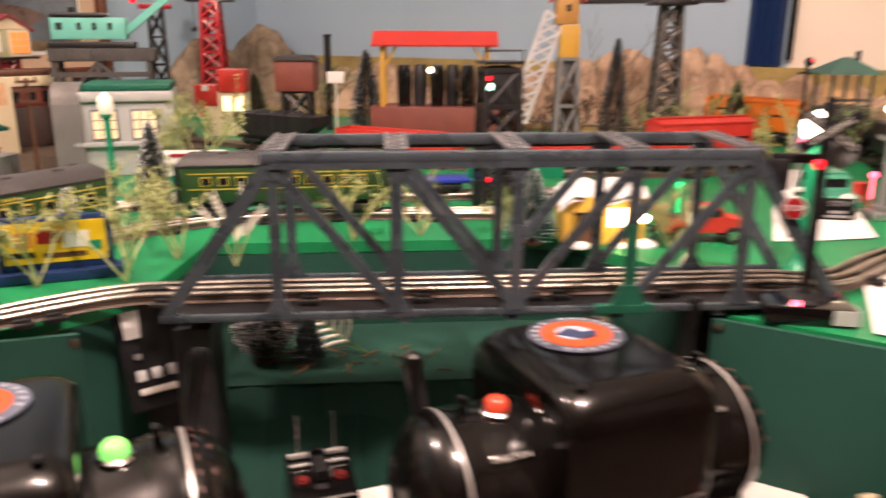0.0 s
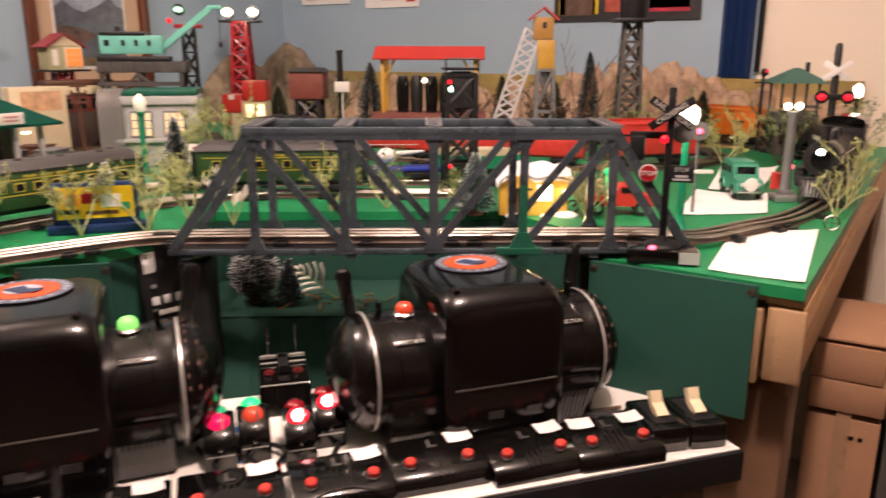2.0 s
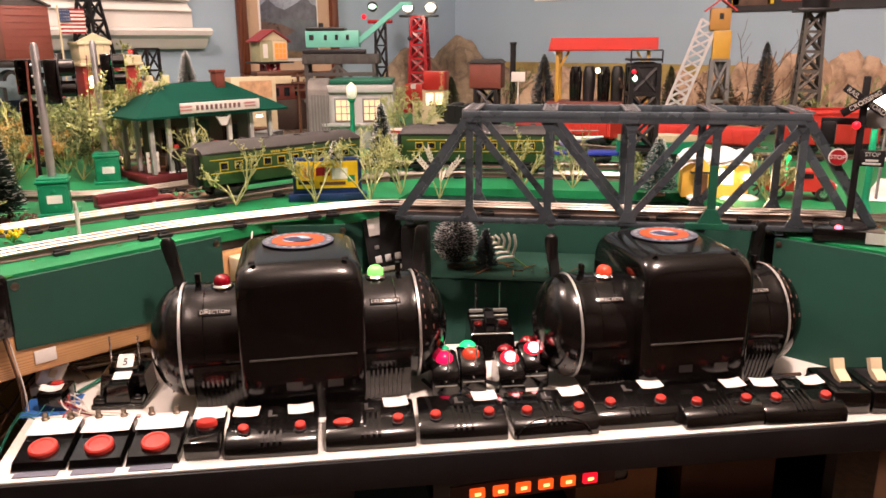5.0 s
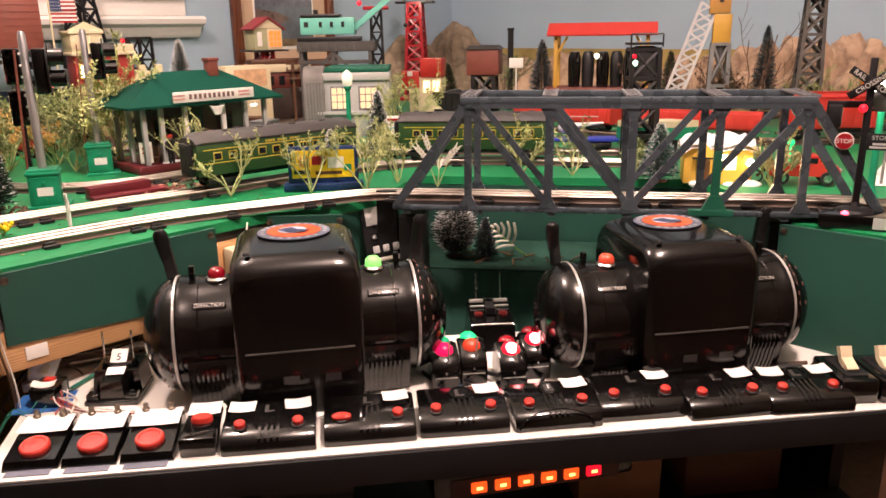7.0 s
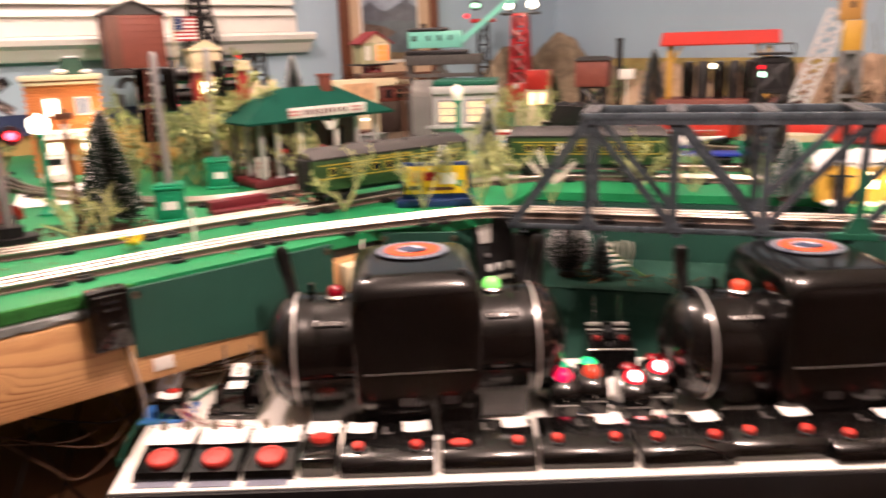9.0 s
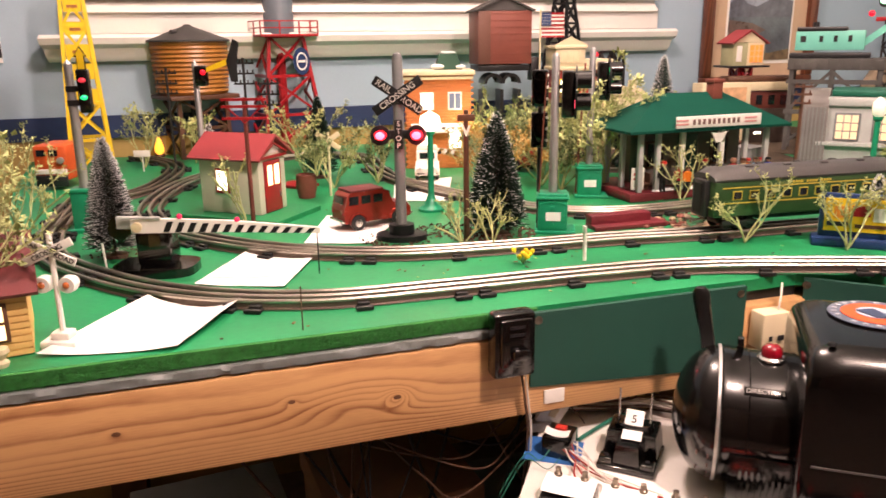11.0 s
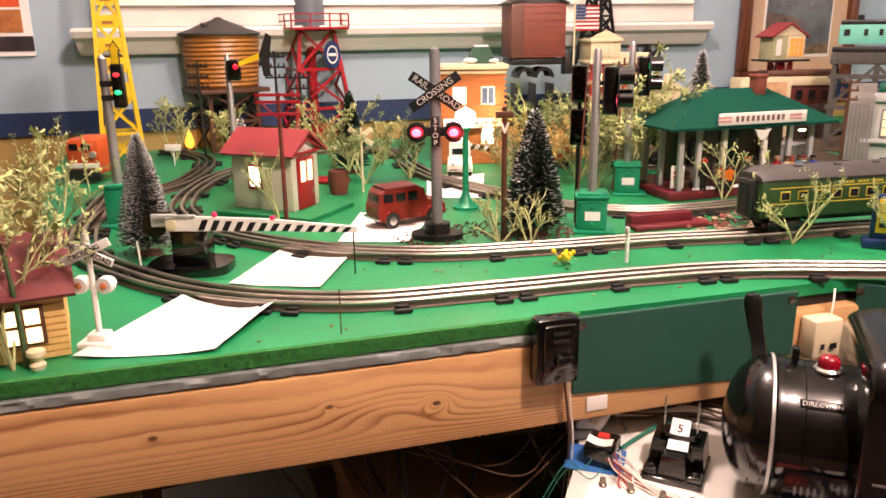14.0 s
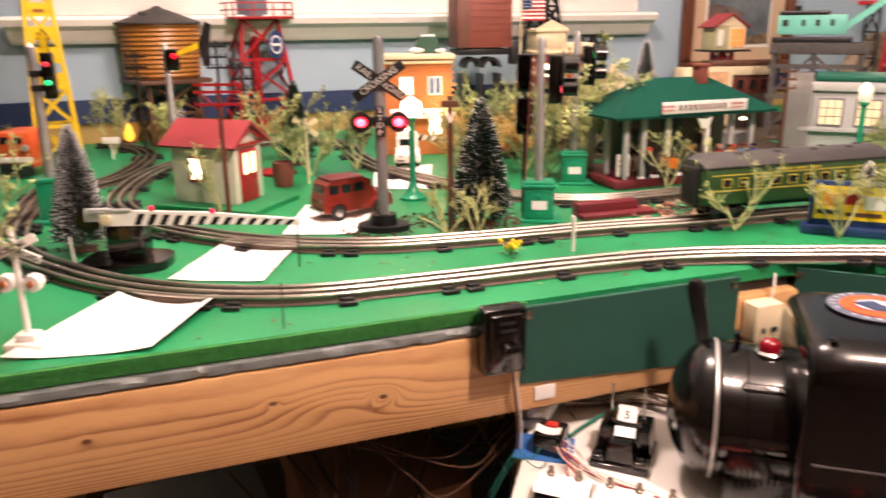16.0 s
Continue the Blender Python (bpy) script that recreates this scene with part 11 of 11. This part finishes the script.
part("petals", s2, YELLOW, yf, "yellow petals")
# fallen leaf scraps on the green paint
for k in range(26):
    a = rnd.uniform(0, 6.3)
    x, y = rnd.uniform(-0.86, -0.69), rnd.uniform(-0.35, 0.2)
    solo("leaf_scrap", Shape().box(0, 0, 0.0008, rnd.uniform(0.003, 0.007), 0.002, 0.0008), (TWIG, mat("dry_leaf", (0, 0, 0)), LEAF)[k % 3], "tiny fallen leaf scrap on the table", "scrap", at=pose(x, y, TZ, 0, 0, math.degrees(a)), group="leaf scraps", round_=False)

# white feathered plant and small frosted fir by the bridge end
wf = thing("feather_plant", "cream-white feathered dried plant beside the bridge end", "plant", (-0.612, 0.600, TZ), 30)
fth = Shape()
for k, (dx, dz, ln) in enumerate(((-0.030, 0.062, 0.03), (-0.018, 0.078, 0.03), (0.020, 0.050, 0.03), (0.030, 0.062, 0.028), (0.004, 0.040, 0.022), (0.012, 0.086, 0.026))):
    root = Vector((dx * 0.55, 0, dz * 0.72))
    tip_ = Vector((dx, 0.002 * k - 0.004, dz))
    for m in range(5):
        q = root.lerp(tip_, m / 4)
        e = (tip_ - root).normalized()
        for sgn in (-1, 1):
            fth.bar(q, q + e * 0.010 + Vector((e.z, 0.3, -e.x)) * sgn * 0.0042, 0.0016, 0.0012, (0, 1, 0))
part("frond", fth, mat("cream_feather", (0.74, 0.72, 0.62), 0.8, vary=0.2), wf, "cream-white fronds", False)
sts = Shape()
for dx, dz in ((-0.018, 0.05), (0.018, 0.042), (0.006, 0.064)):
    sts.rod((0, 0, 0), (dx, 0, dz), 0.0011, 5)
part("stem", sts, STEM, wf, "thin stem", False)

# dirt and scraps about the left tracks
rnd = random.Random(92)
for k in range(70):
    x, y = rnd.uniform(-1.25, -0.69), rnd.uniform(-0.45, 0.38)
    solo("leaf_scrap", Shape().box(0, 0, 0.0007, rnd.uniform(0.002, 0.006), rnd.uniform(0.0012, 0.003), 0.0008), (TWIG, mat("dry_leaf", (0, 0, 0)), LEAFD)[k % 3], "tiny fallen leaf scrap on the table", "scrap", at=pose(x, y, TZ, 0, 0, rnd.uniform(0, 180)), group="leaf scraps", round_=False)

# low dark greenery filling the ground behind the signals
for k, (x, y, h_) in enumerate(((-1.34, 0.20, 0.11), (-1.27, 0.17, 0.08), (-1.36, 0.30, 0.13), (-1.47, 0.27, 0.14), (-1.24, 0.28, 0.09), (-1.52, 0.36, 0.13), (-1.44, -0.02, 0.10))):
    sprig((x, y), h_ * 1.35, 0.6, 6, LEAFD if k % 2 else mat("moss_leaf", (0.10, 0.13, 0.045), 0.7, vary=0.4), "dark green bushy sprig behind the signals", 70 + k, leaves=34, size=0.011)

# bushy growth and a dark pole round the station
sprig((-1.205, 0.345), 0.215, 0.36, 8, LEAF, "tall olive-green sprig tree between signal and station", 81, leaves=36, size=0.013)
sprig((-1.50, 0.500), 0.19, 0.45, 8, LEAF, "tall olive-green sprig tree before the red building", 82, leaves=36, size=0.013)
sprig((-1.36, 0.415), 0.20, 0.55, 7, LEAFD, "bushy sage sprig beside the station", 83, leaves=36, size=0.012)
sprig((-1.245, 0.155), 0.15, 0.6, 7, mat("golden_leaf", (0, 0, 0)), "golden bushy sprig behind the dark fir", 84, leaves=36, size=0.010)
sp_ = thing("telegraph_pole", "dark brown toy telegraph pole beside the station", "telegraph pole", (-1.14, 0.715, TZ), 60, group="telegraph poles")
part("pole", Shape().rod((0, 0, 0), (0, 0, 0.185), 0.0036, 8, 0.003), BROWN, sp_)
for z in (0.150, 0.166, 0.180):
    part("crossarm", Shape().box(0, -0.003, z, 0.030, 0.003, 0.004), BROWN, sp_, "short brown crossarm", False)
    for x in (-0.012, 0.012):
        part("insulator", Shape().rod((x, -0.003, z), (x, -0.003, z + 0.007), 0.0016, 6), BROWN, sp_)


def toy_fire_truck(at, turn):
    c = thing("toy_truck", "red toy fire truck with a ladder and silver trim", "toy truck", at, turn)
    part("chassis", Shape().box(0, 0, 0.012, 0.110, 0.036, 0.006, 0.001), CHARCOAL, c)
    part("cab", Shape().prism([(0.020, 0.014), (0.020, 0.050), (0.040, 0.050), (0.047, 0.036), (0.058, 0.034), (0.058, 0.014)], -0.019, 0.019, pose(0, 0, 0, 90, 0, 0)), RED, c, "red cab", False)
    part("bed", Shape().box(-0.020, 0, 0.027, 0.076, 0.040, 0.026, 0.002), RED, c, "red truck bed")
    for sy in (-1, 1):
        part("side_window", Shape().box(0.032, sy * 0.0194, 0.043, 0.014, 0.0008, 0.009), DARKGLASS, c, round_=False)
        part("ladder_rail", Shape().bar((-0.055, sy * 0.009, 0.046), (0.050, sy * 0.009, 0.060), 0.003, 0.003), SILVER, c, "silver ladder rail", False)
        for x in (-0.036, 0.034):
            w = part("wheel", Shape().lathe([(0.0115, -0.003), (0.012, 0), (0.0115, 0.003)], 18, pose(x, sy * 0.019, 0.012, 90, 0, 0)), RUBBER, c, "black wheel")
            part("hub", Shape().lathe([(0.006, -0.0038), (0.006, 0.0038)], 14, pose(x, sy * 0.019, 0.012, 90, 0, 0)), STEEL, w, "bright hub")
    for k in range(9):
        f = k / 8
        part("rung", Shape().rod((-0.053 + 0.101 * f, -0.009, 0.046 + 0.014 * f), (-0.053 + 0.101 * f, 0.009, 0.046 + 0.014 * f), 0.0011, 5), SILVER, c)
    return c


toy_fire_truck((-1.50, 0.300, TZ + 0.001), 10)
